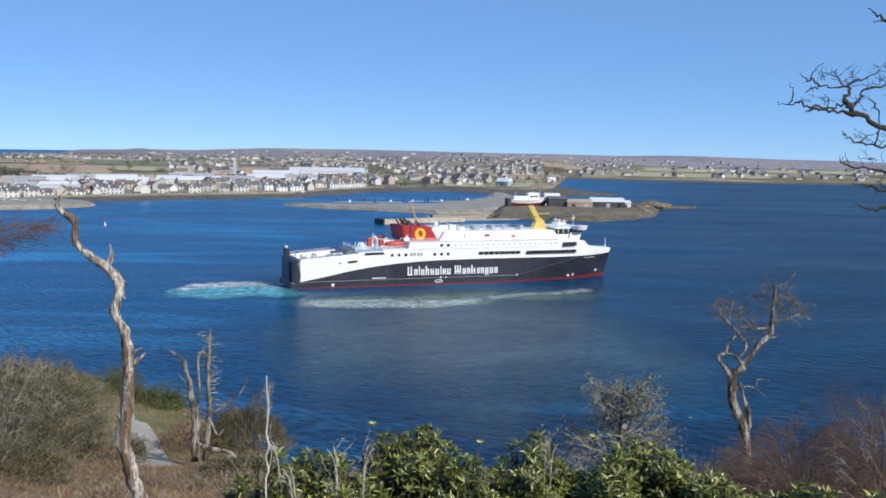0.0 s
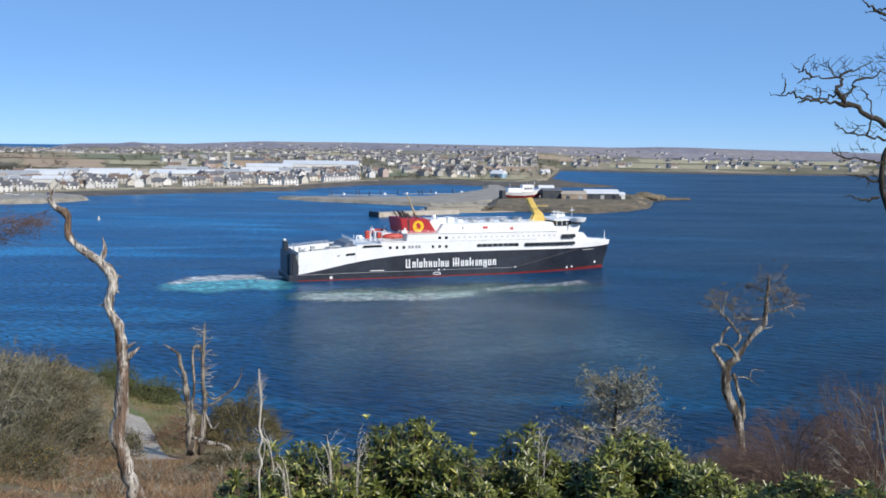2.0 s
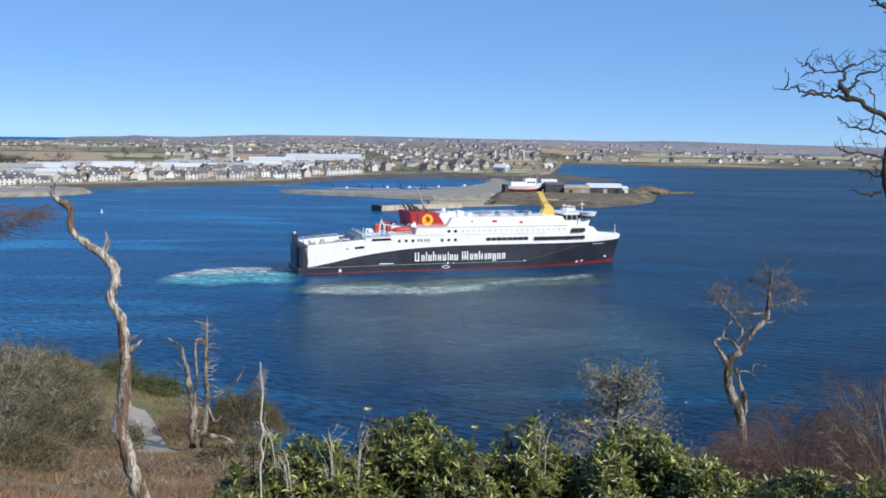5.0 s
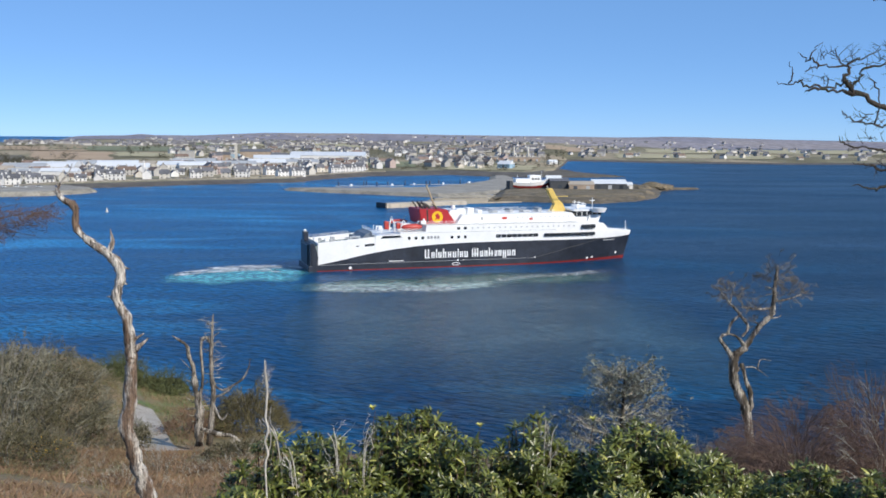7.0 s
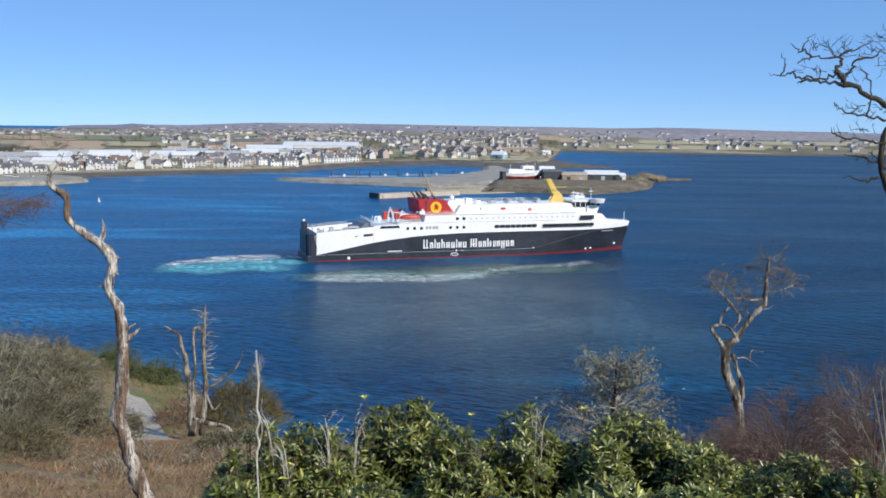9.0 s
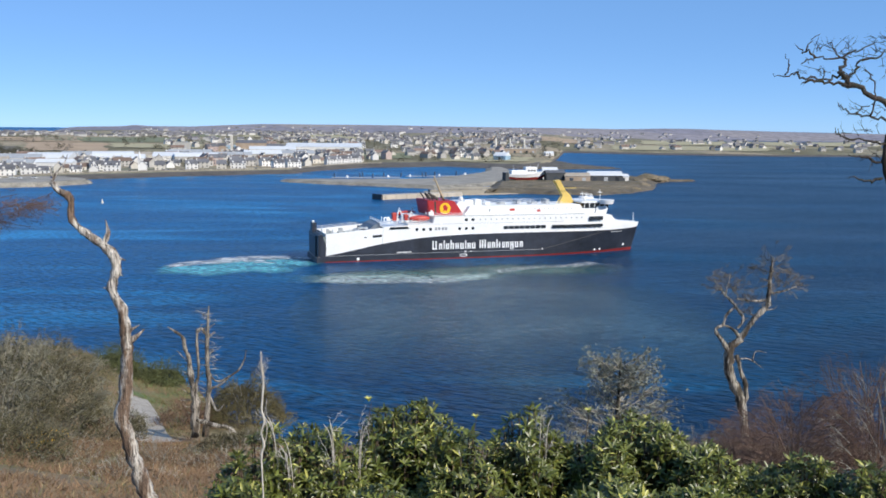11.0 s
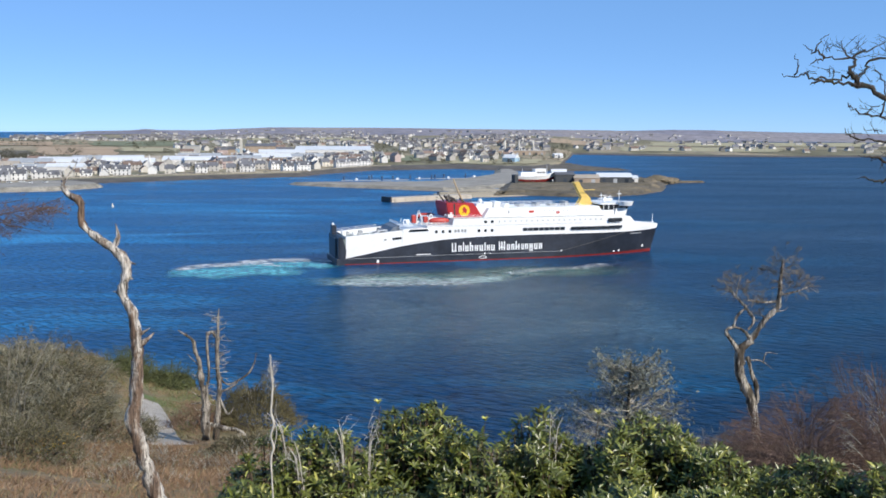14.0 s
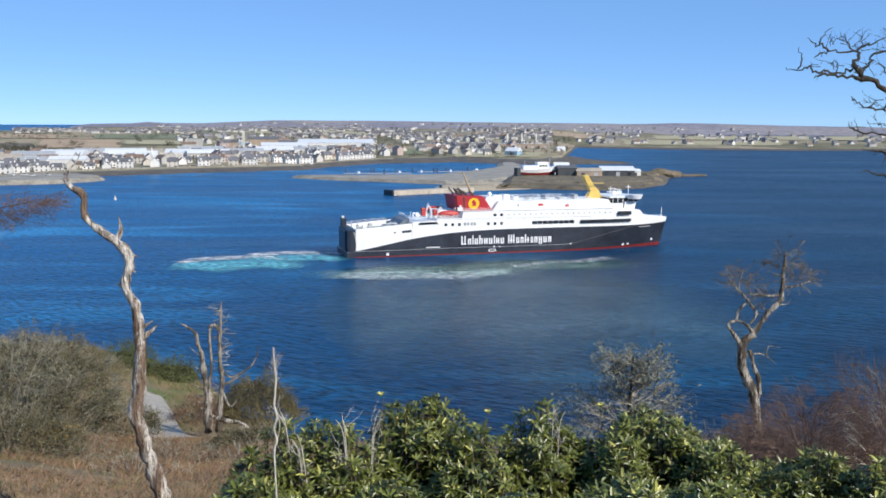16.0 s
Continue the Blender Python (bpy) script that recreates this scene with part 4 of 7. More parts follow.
    part("knuckle_line", b, mat("knuckle_grey", (0.05, 0.05, 0.055), 0.4), ship)
    for x, z, w, h in ((-44.3, 0.95, 0.9, 0.9), (44.0, 1.25, 0.7, 0.7), (46.2, 1.4, 0.7, 0.7), (-6.6, 2.4, 0.5, 0.6), (-4.6, 2.4, 0.4, 0.4), (22.0, 2.5, 0.5, 0.5)):
        u = (x + 57) / (stem(z) + 57)
        pane(x, z, w, h, -half_beam(u, z) - 0.03, "hull_mark", M_WHITE)
    pane(-28.5, 2.8, 5.0, 0.28, side - 0.02, "hull_mark", M_WHITE)
    b = bmesh.new()
    ring = [(-7.3 + 1.35 * math.cos(k * math.pi / 10), side - 0.05, 1.15 + 0.42 * math.sin(k * math.pi / 10)) for k in range(21)]
    tube(b, ring, [0.13] * 21, 5)
    part("thruster_ring", b, M_WHITE, ship, "white painted ring on the hull")
    b = bmesh.new()
    u = (57.3 + 57) / (stem(2.4) + 57)
    box(b, 56.9, 57.7, -half_beam(u, 2.4) - 0.15, -half_beam(u, 2.4) + 0.1, 2.0, 2.8, 0.15)
    part("hull_mark", b, M_WHITE, ship)
    for k in range(9):
        x = 50.2 + k * 0.62
        z = 7.55
        u = (x + 57) / (stem(z) + 57)
        pane(x, z, 0.45, 0.4, -half_beam(u, z) - 0.02, "bow_name_mark", M_STEEL)

    # the owner's name: plain white bars, one for each character
    x = -18.6
    widths = [2.15, 1.5, 0.75, 1.5, 1.65, 1.6, 1.65, 0.75, 1.5, 1.65, 0.9, 2.7, 1.5, 1.45, 2.0, 1.25, 1.5, 1.6, 1.65, 1.5]
    tall = {0: 3.0, 2: 3.1, 4: 3.1, 7: 2.9, 11: 3.0, 14: 3.0}
    s = 33.5 / sum(widths)
    for k, w in enumerate(widths):
        w *= s
        if k != 10:
            h = tall.get(k, 2.05)
            low = 2.65 if k == 17 else 3.35
            strokes = 3 if w > 2.4 else (2 if w > 1.0 else 1)
            pitch = (w - 0.2) / strokes
            b = bmesh.new()
            for q in range(strokes):
                x0 = x + 0.1 + q * pitch
                top = 3.35 + (h if q == 0 or k in (0, 11) else 2.05)
                box(b, x0, x0 + min(0.5, pitch * 0.7), side - 0.09, side + 0.05, low, top, 0.08)
            if strokes > 1:
                zz = 3.35 + (0.0, 1.6, 0.8)[k % 3]
                box(b, x + 0.15, x + 0.1 + pitch * (strokes - 0.35), side - 0.085, side + 0.05, zz, zz + 0.42)
            part("lettering_bar", b, M_WHITE, ship, "plain white painted bars")
        x += w
    return ship


ferry = build_ferry()


# ---- water stirred by the ferry, and its painted reflection ----
def foam_patch(name, cx, cy, length, breadth, z, material, label, turn=0.0, bend=0.0, seed=1):
    """A thin raft of foam or painted reflection: long and ragged, fading at its rim."""
    n, m = 40, 9
    verts, faces, rim = [], [], []
    for i in range(n + 1):
        s = i / n * 2 - 1
        w = breadth / 2 * math.sqrt(max(0.0, 1 - s * s)) ** 0.8 * (1 + 0.35 * noise.noise((s * 3, seed, 0)))
        c = bend * (1 - s * s) + 0.12 * breadth * noise.noise((s * 2.2, seed, 5))
        for j in range(m + 1):
            q = j / m * 2 - 1
            verts.append((s * length / 2, c + q * (w + 0.02), 0.0))
            rim.append(min(1, 1.5 * max(0, 1 - abs(q)), 2.5 * max(0, 1 - abs(s))))
    for i in range(n):
        faces += [(i * (m + 1) + j, (i + 1) * (m + 1) + j, (i + 1) * (m + 1) + j + 1, i * (m + 1) + j + 1) for j in range(m)]
    ob = raw_mesh(name, verts, faces, material)
    at = ob.data.attributes.new("rim", "FLOAT", "POINT")
    at.data.foreach_set("value", rim)
    ob.matrix_basis = pose(cx, cy, z, 0, 0, turn)
    return tagged(ob, label, "foam", "water stirred by the ferry")


def ship_at(t):
    x = 2.268 + 0.64835 * t + 0.024574 * t * t - 0.00020118 * t ** 3
    y = 348.06 + 0.3828 * t - 0.02653 * t * t + 0.0011816 * t ** 3
    yaw = 20.63 - 0.51486 * t + 0.022489 * t * t - 0.00037148 * t ** 3
    return x, y, yaw


WASH = "turquoise water churned up behind the ferry"
stern_wash = foam_patch("wake_churn", 0, 0, 42, 27, 0.05, M_CHURN, WASH, seed=3)
old_wash = foam_patch("wake_churn", 0, 0, 50, 36, 0.045, M_CHURN, WASH, seed=8)
stern_foam = foam_patch("wake_foam", 0, 0, 46, 20, 0.10, M_CREST, "broken white foam in the ferry's wake", bend=4, seed=5)
old_foam = foam_patch("wake_foam", 0, 0, 48, 20, 0.09, M_CREST, "broken white foam in the ferry's wake", bend=9, seed=6)
near_foam = foam_patch("side_foam", 0, 0, 62, 26, 0.095, M_FOAM, "white foam streaks alongside the ferry", bend=-2, seed=31)
side_slick = foam_patch("foam_slick", 0, 0, 78, 30, 0.06, M_SLICK, "pale slick of old foam alongside the hull", bend=-3, seed=11)
bow_foam = foam_patch("bow_foam", 0, 0, 64, 15, 0.08, M_FOAM, "thin white foam alongside the black hull", seed=14)
side_churn = foam_patch("side_churn", 0, 0, 118, 34, 0.055, M_GREEN, "green churned water alongside the hull", seed=19)


# pale sheet that paints the white superstructure's reflection onto the sea
ship_reflection = foam_patch("painted_reflection", 0, 0, 104, 150, 0.03, M_REFLECTION, "pale painted reflection of the white ferry on the water", seed=23)


def motions():
    times = [i * 1.0 for i in range(17)]
    def on_ship(t, lx, ly, turn):
        x, y, yaw = ship_at(t)
        a = radians(yaw)
        return x + math.cos(a) * lx - math.sin(a) * ly, y + math.sin(a) * lx + math.cos(a) * ly, yaw + turn
    def ride(ob, z, lx, ly, turn, drift=0.0):
        rows = []
        for t in times:
            x, y, yaw = on_ship(t, lx - drift * t, ly, turn)
            rows.append((t, pose(x, y, z, 0, 0, yaw)))
        walk(ob, rows)
    walk(ferry, [(t, pose(ship_at(t)[0], ship_at(t)[1], 0, 0, 0, ship_at(t)[2])) for t in times])
    ride(stern_wash, 0.05, -75, -4.0, -12)
    ride(stern_foam, 0.10, -73, 4.0, -6)
    for ob, z, x0, y0, x1, y1, turn in ((old_wash, 0.045, -66, 310, -68, 311, 10), (old_foam, 0.09, -68, 317, -71, 318, 21), (near_foam, 0.095, -20, 290, -12, 290, 0),
                                        (side_slick, 0.06, -14, 296, -8, 296, 8), (bow_foam, 0.08, 32, 318, 36, 321, 30), (side_churn, 0.055, 2, 304, 9, 306, 18), (ship_reflection, 0.03, 8, 240, 18, 242, 6)):
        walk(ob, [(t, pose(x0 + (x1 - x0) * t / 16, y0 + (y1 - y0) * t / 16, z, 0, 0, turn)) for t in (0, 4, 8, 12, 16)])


# ---- the town across the water ----
WALLS = [mat("white_harling", (0.70, 0.68, 0.65), 0.9, vary=0.06, scale=0.3, fine=0.06, per_object=0.1),
         mat("cream_render", (0.58, 0.54, 0.47), 0.9, vary=0.08, scale=0.3, per_object=0.12),
         mat("grey_pebbledash", (0.42, 0.4, 0.37), 0.9, vary=0.12, scale=0.3, per_object=0.15),
         mat("pink_render", (0.42, 0.33, 0.3), 0.9, vary=0.1, scale=0.3, per_object=0.12)]
ROOFS = [mat("slate_roof", (0.13, 0.13, 0.14), 0.7, vary=0.2, scale=0.4, fine=0.15, per_object=0.25),
         mat("brown_tile_roof", (0.2, 0.14, 0.11), 0.8, vary=0.2, scale=0.4, fine=0.15, per_object=0.25)]
M_SHEETROOF = mat("pale_sheet_roof", (0.66, 0.67, 0.68), 0.55, vary=0.06, scale=0.1, fine=0.05)
M_GREYROOF = mat("grey_sheet_roof", (0.38, 0.39, 0.4), 0.6, vary=0.12, scale=0.1, fine=0.06)
M_BROWNROOF = mat("tan_sheet_roof", (0.4, 0.34, 0.27), 0.7, vary=0.12, scale=0.1)
M_BRICK = mat("sandstone_works", (0.36, 0.28, 0.21), 0.9, vary=0.15, scale=0.15, fine=0.1)
M_DARKSHED = mat("dark_timber_shed", (0.06, 0.065, 0.07), 0.8, vary=0.2)
M_BLUE = mat("pale_blue_cladding", (0.3, 0.44, 0.55), 0.6, vary=0.08, scale=0.2)
M_PANE = mat("house_window", (0.05, 0.06, 0.075), 0.15, vary=0.3, per_object=0.5)


def gable_house(name, w, d, h, rise, wall, roof, label, storeys=2, chimneys=2, dormers=0):
    """Long side along x, front at -y; origin at the foot of its middle."""
    ob = thing(name, 0, 0, 0, label, "house", "houses of the town")
    bm = bmesh.new()
    a, b = w / 2, d / 2
    lo = -2.5
    prof = [(-b, lo), (b, lo), (b, h), (0, h + rise), (-b, h)]
    l = [bm.verts.new((-a, y, z)) for y, z in prof]
    r = [bm.verts.new((a, y, z)) for y, z in prof]
    bm.faces.new(l)
    bm.faces.new(r[::-1])
    for i in range(5):
        bm.faces.new((l[i], r[i], r[(i + 1) % 5], l[(i + 1) % 5]))
    bmesh.ops.recalc_face_normals(bm, faces=bm.faces[:])
    wl = part("wall", bm, wall, ob)
    bm = bmesh.new()
    o, th = 0.3, 0.25
    for s in (-1, 1):
        y0, z0 = s * (b + o), h - o * rise / b
        vs = [bm.verts.new(p) for p in ((-a - o, y0, z0), (a + o, y0, z0), (a + o, 0, h + rise), (-a - o, 0, h + rise),
                                        (-a - o, y0, z0 + th), (a + o, y0, z0 + th), (a + o, 0, h + rise + th), (-a - o, 0, h + rise + th))]
        for q in ((0, 1, 2, 3), (7, 6, 5, 4), (0, 4, 5, 1), (1, 5, 6, 2), (2, 6, 7, 3), (3, 7, 4, 0)):
            bm.faces.new([vs[i] for i in q])
    bmesh.ops.recalc_face_normals(bm, faces=bm.faces[:])
    part("roof", bm, roof, ob)
    for k in range(chimneys):
        bm = bmesh.new()
        x = (-a + 0.6) if k == 0 else (a - 0.6)
        box(bm, x - 0.55, x + 0.55, -0.45, 0.45, h + rise - 0.7, h + rise + 1.3)
        part("chimney", bm, wall, ob)
    n = max(2, int(w / 3.2))
    for s in range(storeys):
        for k in range(n):
            bm = bmesh.new()
            x = -a + w * (k + 0.5) / n
            z = 1.0 + s * 2.8
            if s == 0 and k == n // 2:
                box(bm, x - 0.5, x + 0.5, -b - 0.06, -b + 0.1, 0, 2.1)
                part("door", bm, M_DARKSHED, wl)
            else:
                box(bm, x - 0.55, x + 0.55, -b - 0.06, -b + 0.1, z, z + 1.4)
                part("window", bm, M_PANE, wl)
    for k in range(dormers):
        x = -a + w * (k + 0.5) / dormers
        bm = bmesh.new()
        prof = [(x - 0.9, h), (x + 0.9, h), (x + 0.9, h + 1.3), (x, h + 2.1), (x - 0.9, h + 1.3)]
        prism(bm, prof, -b + 0.15, -b + 0.15 + b * 0.8)
        part("dormer", bm, roof if k % 2 else wall, ob)
    return ob


def shed(name, x, y, w, d, h, rise, rz, wall, roof, label, arched=False, z=None):
    ob = thing(name, x, y, land_z(x, y) if z is None else z, label, "warehouse", rz=rz)
    a, b = w / 2, d / 2
    bm = bmesh.new()
    box(bm, -a, a, -b, b, -2.5, h)
    part("wall", bm, wall, ob)
    bm = bmesh.new()
    n = 10 if arched else 2
    prof = [(-b - 0.4 + (d + 0.8) * i / n, h + (rise * math.sin(math.pi * i / n) if arched else rise * (1 - abs(2 * i / n - 1)))) for i in range(n + 1)]
    vs0 = [bm.verts.new((-a - 0.4, p, q)) for p, q in prof]
    vs1 = [bm.verts.new((a + 0.4, p, q)) for p, q in prof]
    for i in range(n):
        bm.faces.new((vs0[i], vs1[i], vs1[i + 1], vs0[i + 1]))
    bm.faces.new(vs0[::-1])
    bm.faces.new(vs1)
    bm.faces.new((vs0[0], vs0[-1], vs1[-1], vs1[0]))
    bmesh.ops.recalc_face_normals(bm, faces=bm.faces[:])
    part("roof", bm, roof, ob)
    k = max(1, int(w / 9))
    for i in range(k):
        xx = -a + w * (i + 0.5) / k
        bm = bmesh.new()
        box(bm, xx - 1.5, xx + 1.5, -b - 0.1, -b + 0.1, 0, min(3.6, h * 0.75))
        part("door", bm, M_GREYROOF if i % 2 else M_PANE, ob)
    return ob


def build_town():
    rng = random.Random(4)
    LARGE = [
        (-392, 1005, 42, 36, 6, 5, 6, WALLS[0], M_SHEETROOF, "large white warehouse with a pale arched roof", True),
        (-338, 1030, 40, 36, 6, 6, 16, WALLS[2], M_SHEETROOF, "warehouse with a pale rounded sheet roof", True),
        (-296, 1075, 26, 30, 6, 4, 10, WALLS[0], M_SHEETROOF, "warehouse with a pale sheet roof", False),
        (-408, 900, 34, 18, 6, 4, 12, WALLS[1], M_BROWNROOF, "harbour shed with a tan roof", False),
        (-372, 880, 26, 16, 6, 3, 8, WALLS[1], M_GREYROOF, "harbour shed with a pale grey roof", False),
        (-340, 880, 32, 14, 7, 3, 4, WALLS[0], M_SHEETROOF, "long white harbour building", False),
        (-432, 880, 36, 26, 9, 5, 0, WALLS[0], M_SHEETROOF, "white warehouse with a rounded pale roof", True),
        (-165, 1411, 104, 60, 8, 5, 3, WALLS[0], M_SHEETROOF, "very long low shed with a white roof", False),
        (-225, 1330, 60, 30, 7, 4, 12, WALLS[0], M_SHEETROOF, "long shed with a grey roof", False),
        (-250, 1450, 40, 22, 5, 4.5, 14, M_DARKSHED, ROOFS[0], "dark-roofed hall among the houses", False),
        (-374, 1446, 20, 12, 10.5, 0.6, 4, WALLS[2], M_GREYROOF, "grey three-storey flat-roofed block", False),
        (-330, 1500, 46, 12, 5, 1, 4, M_BLUE, M_GREYROOF, "long blue-grey low building", False),
        (-310, 1395, 18, 10, 8, 4, 10, M_BRICK, ROOFS[0], "stone church hall with a slate roof", False),
        (74, 1222, 17, 13, 5.5, 4.2, -32, M_BLUE, M_SHEETROOF, "boathouse with a white roof and pale blue gable", False),
        (104, 1500, 74, 16, 6, 1.2, 4, M_BRICK, M_BROWNROOF, "long sandstone power station", False),
        (152, 1420, 13, 9, 3.4, 3, 20, WALLS[0], M_SHEETROOF, "small white boat shed near the point", False),
        (-388, 1078, 40, 22, 6, 4, 8, WALLS[2], M_GREYROOF, "warehouse with a grey sheet roof", False),
        (-318, 1012, 34, 20, 6, 4, 12, WALLS[0], M_SHEETROOF, "warehouse with a pale sheet roof", False),
        (-262, 1068, 44, 22, 6, 4, 14, WALLS[2], M_SHEETROOF, "warehouse with a pale sheet roof", True),
        (-236, 1118, 46, 20, 6, 3.5, 16, WALLS[0], M_GREYROOF, "long shed with a grey sheet roof", False),
        (-206, 1150, 42, 24, 7, 4, 18, WALLS[2], M_SHEETROOF, "shed with a pale sheet roof", False),
        (-180, 1205, 52, 24, 6, 3.5, 14, WALLS[0], M_GREYROOF, "long shed with a grey sheet roof", False),
        (-292, 1160, 48, 22, 6, 4, 10, WALLS[1], M_GREYROOF, "long shed with a grey sheet roof", False),
        (-352, 1130, 46, 20, 5, 3, 8, WALLS[1], M_BROWNROOF, "works shed with a tan sheet roof", False),
        (-270, 1420, 42, 20, 12, 4, 8, M_BRICK, ROOFS[0], "tall sandstone works with a slate roof", False),
        (-415, 985, 40, 24, 6, 4, 6, WALLS[0], M_GREYROOF, "warehouse with a grey sheet roof", False)]
    kinds = []
    for w, d, h, rise, wi, ri, st, ch, dm, lab in (
            (11, 7.5, 5.6, 3.2, 0, 0, 2, 2, 2, "white harled two-storey house with a slate roof"),
            (14, 8, 6.0, 3.4, 0, 0, 2, 2, 3, "long white harled house with a slate roof and dormers"),
            (9, 7, 5.2, 3.6, 1, 0, 2, 2, 0, "cream rendered house with a steep slate roof"),
            (10, 7.5, 3.0, 3.2, 0, 0, 1, 2, 2, "low white cottage with a slate roof"),
            (12, 8, 5.4, 3.0, 2, 0, 2, 2, 0, "grey pebbledashed house with a slate roof"),
            (18, 8, 5.4, 3.0, 2, 1, 2, 2, 0, "grey pebbledashed terrace with a brown tiled roof"),
            (15, 8, 7.6, 3.4, 3, 0, 2, 2, 2, "dull pink rendered building with a slate roof"),
            (11, 7.5, 3.0, 3.0, 1, 1, 1, 1, 0, "cream bungalow with a brown tiled roof")):
        kinds.append(gable_house("house", w, d, h, rise, WALLS[wi], ROOFS[ri], lab, st, ch, dm))
    placed = [(x + i * 10, y + j * 10) for x, y, w_, d_, *_ in LARGE for i in range(-int(w_ / 20), int(w_ / 20) + 1) for j in range(-int(d_ / 20), int(d_ / 20) + 1)]
    used = [False] * len(kinds)

    def put(k, x, y, rz):
        for px, py in placed:
            if abs(px - x) < 12 and abs(py - y) < 11:
                return False
        m = pose(x, y, land_z(x, y), 0, 0, rz)
        if not used[k]:
            kinds[k].matrix_basis = m
            used[k] = True
        else:
            copy_thing(kinds[k], m)
        placed.append((x, y))
        return True

    def ok(x, y):
        return land_z(x, y) > 2.2
    # the row along the shore road
    u = -0.452
    while u < -0.085:
        c = interp(u, COAST)
        y = c + 52 + rng.uniform(-4, 4)
        k = rng.choices(range(8), (7, 6, 3, 2, 0.8, 0.3, 0.9, 0.4))[0]
        gap = rng.uniform(12, 16)
        if rng.random() < 0.88:
            put(k, u * y, y, rng.choice((0, 0, 0, 90, 0)) + 30 * (1 if -0.2 < u < -0.09 else 0.5) + rng.uniform(-6, 6))
        u += gap / y
    # behind it
    def scatter(n, u0, u1, d0, d1, weights, bias=1.0, turn=25):
        got = tries = 0
        while got < n and tries < n * 12:
            tries += 1
            uu = rng.uniform(u0, u1)
            y = interp(uu, COAST) + d0 + (d1 - d0) * rng.random() ** bias
            if ok(uu * y, y) and put(rng.choices(range(8), weights)[0], uu * y, y, rng.choice((0, 90)) + turn + rng.uniform(-12, 12)):
                got += 1
    scatter(120, -0.46, -0.08, 75, 330, (4, 2, 2, 3, 5, 3, 0.5, 2))
    scatter(42, -0.1, 0.05, 120, 420, (1.5, 0.5, 1, 2, 4, 4, 0.3, 3))
    scatter(74, -0.28, 0.06, 420, 1050, (2, 1, 2, 2, 4, 4, 0.5, 3))
    scatter(14, 0.05, 0.1, 300, 620, (2, 0.5, 1, 2, 2, 2, 0.3, 2))
    scatter(13, 0.125, 0.42, 120, 320, (1, 0.2, 1.5, 3, 4, 3, 0, 2))

    # far-off houses, too many to count
    verts, faces = [], []
    rverts, rfaces = [], []
    def tiny(x, y, w, d, h, rise, a):
        ca, sa = math.cos(a), math.sin(a)
        z = land_z(x, y) - 1
        def P(lx, ly, lz):
            return (x + ca * lx - sa * ly, y + sa * lx + ca * ly, z + lz)
        i = len(verts)
        verts.extend([P(sx * w / 2, sy * d / 2, zz) for zz in (0, h + 1) for sx, sy in ((-1, -1), (1, -1), (1, 1), (-1, 1))])
        verts.extend([P(-w / 2, 0, h + 1 + rise), P(w / 2, 0, h + 1 + rise)])
        faces.extend([(i, i + 1, i + 5, i + 4), (i + 1, i + 2, i + 6, i + 5), (i + 2, i + 3, i + 7, i + 6), (i + 3, i, i + 4, i + 7), (i + 4, i + 8, i + 7), (i + 5, i + 6, i + 9)])
        j = len(rverts)
        rverts.extend([P(sx * (w / 2 + 0.3), sy * (d / 2 + 0.3), h + 0.9) for sx, sy in ((-1, -1), (1, -1), (1, 1), (-1, 1))] + [P(-w / 2 - 0.3, 0, h + 1.2 + rise), P(w / 2 + 0.3, 0, h + 1.2 + rise)])
        rfaces.extend([(j, j + 1, j + 5, j + 4), (j + 2, j + 3, j + 4, j + 5)])
    n = 0
    while n < 1000:
        zone = rng.random()
        if zone < 0.5:
            uu, y = rng.uniform(-0.27, 0.1), rng.uniform(1900, 3100)
        elif zone < 0.68:
            uu, y = rng.uniform(-0.44, -0.26), rng.uniform(2200, 2750)
        elif zone < 0.80:
            uu, y = rng.uniform(0.13, 0.46), rng.choice((rng.uniform(1900, 2250), rng.uniform(2300, 2800)))
        else:
            uu, y = rng.uniform(-0.3, 0.35), rng.uniform(3000, 4100)
        if noise.noise((uu * 22, y * 0.002, 7)) < -0.12 or land_z(uu * y, y) < 2.2:
            continue
        tiny(uu * y, y, rng.uniform(9, 17), rng.uniform(7, 9), rng.choice((3, 3, 5.2)), rng.uniform(2.6, 3.4), rng.choice((0, math.pi / 2)) + rng.uniform(-0.4, 0.6))
        n += 1
    w = mat("distant_house_wall", (0.42, 0.4, 0.375), 0.9, vary=0.1, scale=0.02, island=0.6)
    r = mat("distant_house_roof", (0.17, 0.16, 0.165), 0.8, vary=0.2, scale=0.02, island=0.4)
    far = tagged(raw_mesh("distant_houses", verts, faces, w), "scattered pale houses far off among the fields", "houses", kind="stuff")
    raw_mesh("distant_roofs", rverts, rfaces, r, far)

    # large buildings
    for x, y, w_, d_, h, rise, rz, wl, rf, lab, arch in LARGE:
        shed("warehouse", x, y, w_, d_, h, rise, rz, wl, rf, lab, arch)
    for x in (82, 103.5, 125):
        ob = thing("factory_chimney", x, 1512, land_z(x, 1512), "tall pale concrete factory chimney", "chimney", "power station chimneys")
        bm = bmesh.new()
        tube(bm, [(0, 0, -1), (0, 0, 12), (0, 0, 21.5)], [1.6, 1.4, 1.25], 14)
        part("shaft", bm, WALLS[1], ob, "", True)
        bm = bmesh.new()
        tube(bm, [(0, 0, 21.3), (0, 0, 22.4)], [1.5, 1.5], 14)
        part("rim", bm, WALLS[2], ob)
    ob = thing("church_tower", -292, 1392, land_z(-292, 1392), "slim pale stone church tower", "tower")
    bm = bmesh.new()
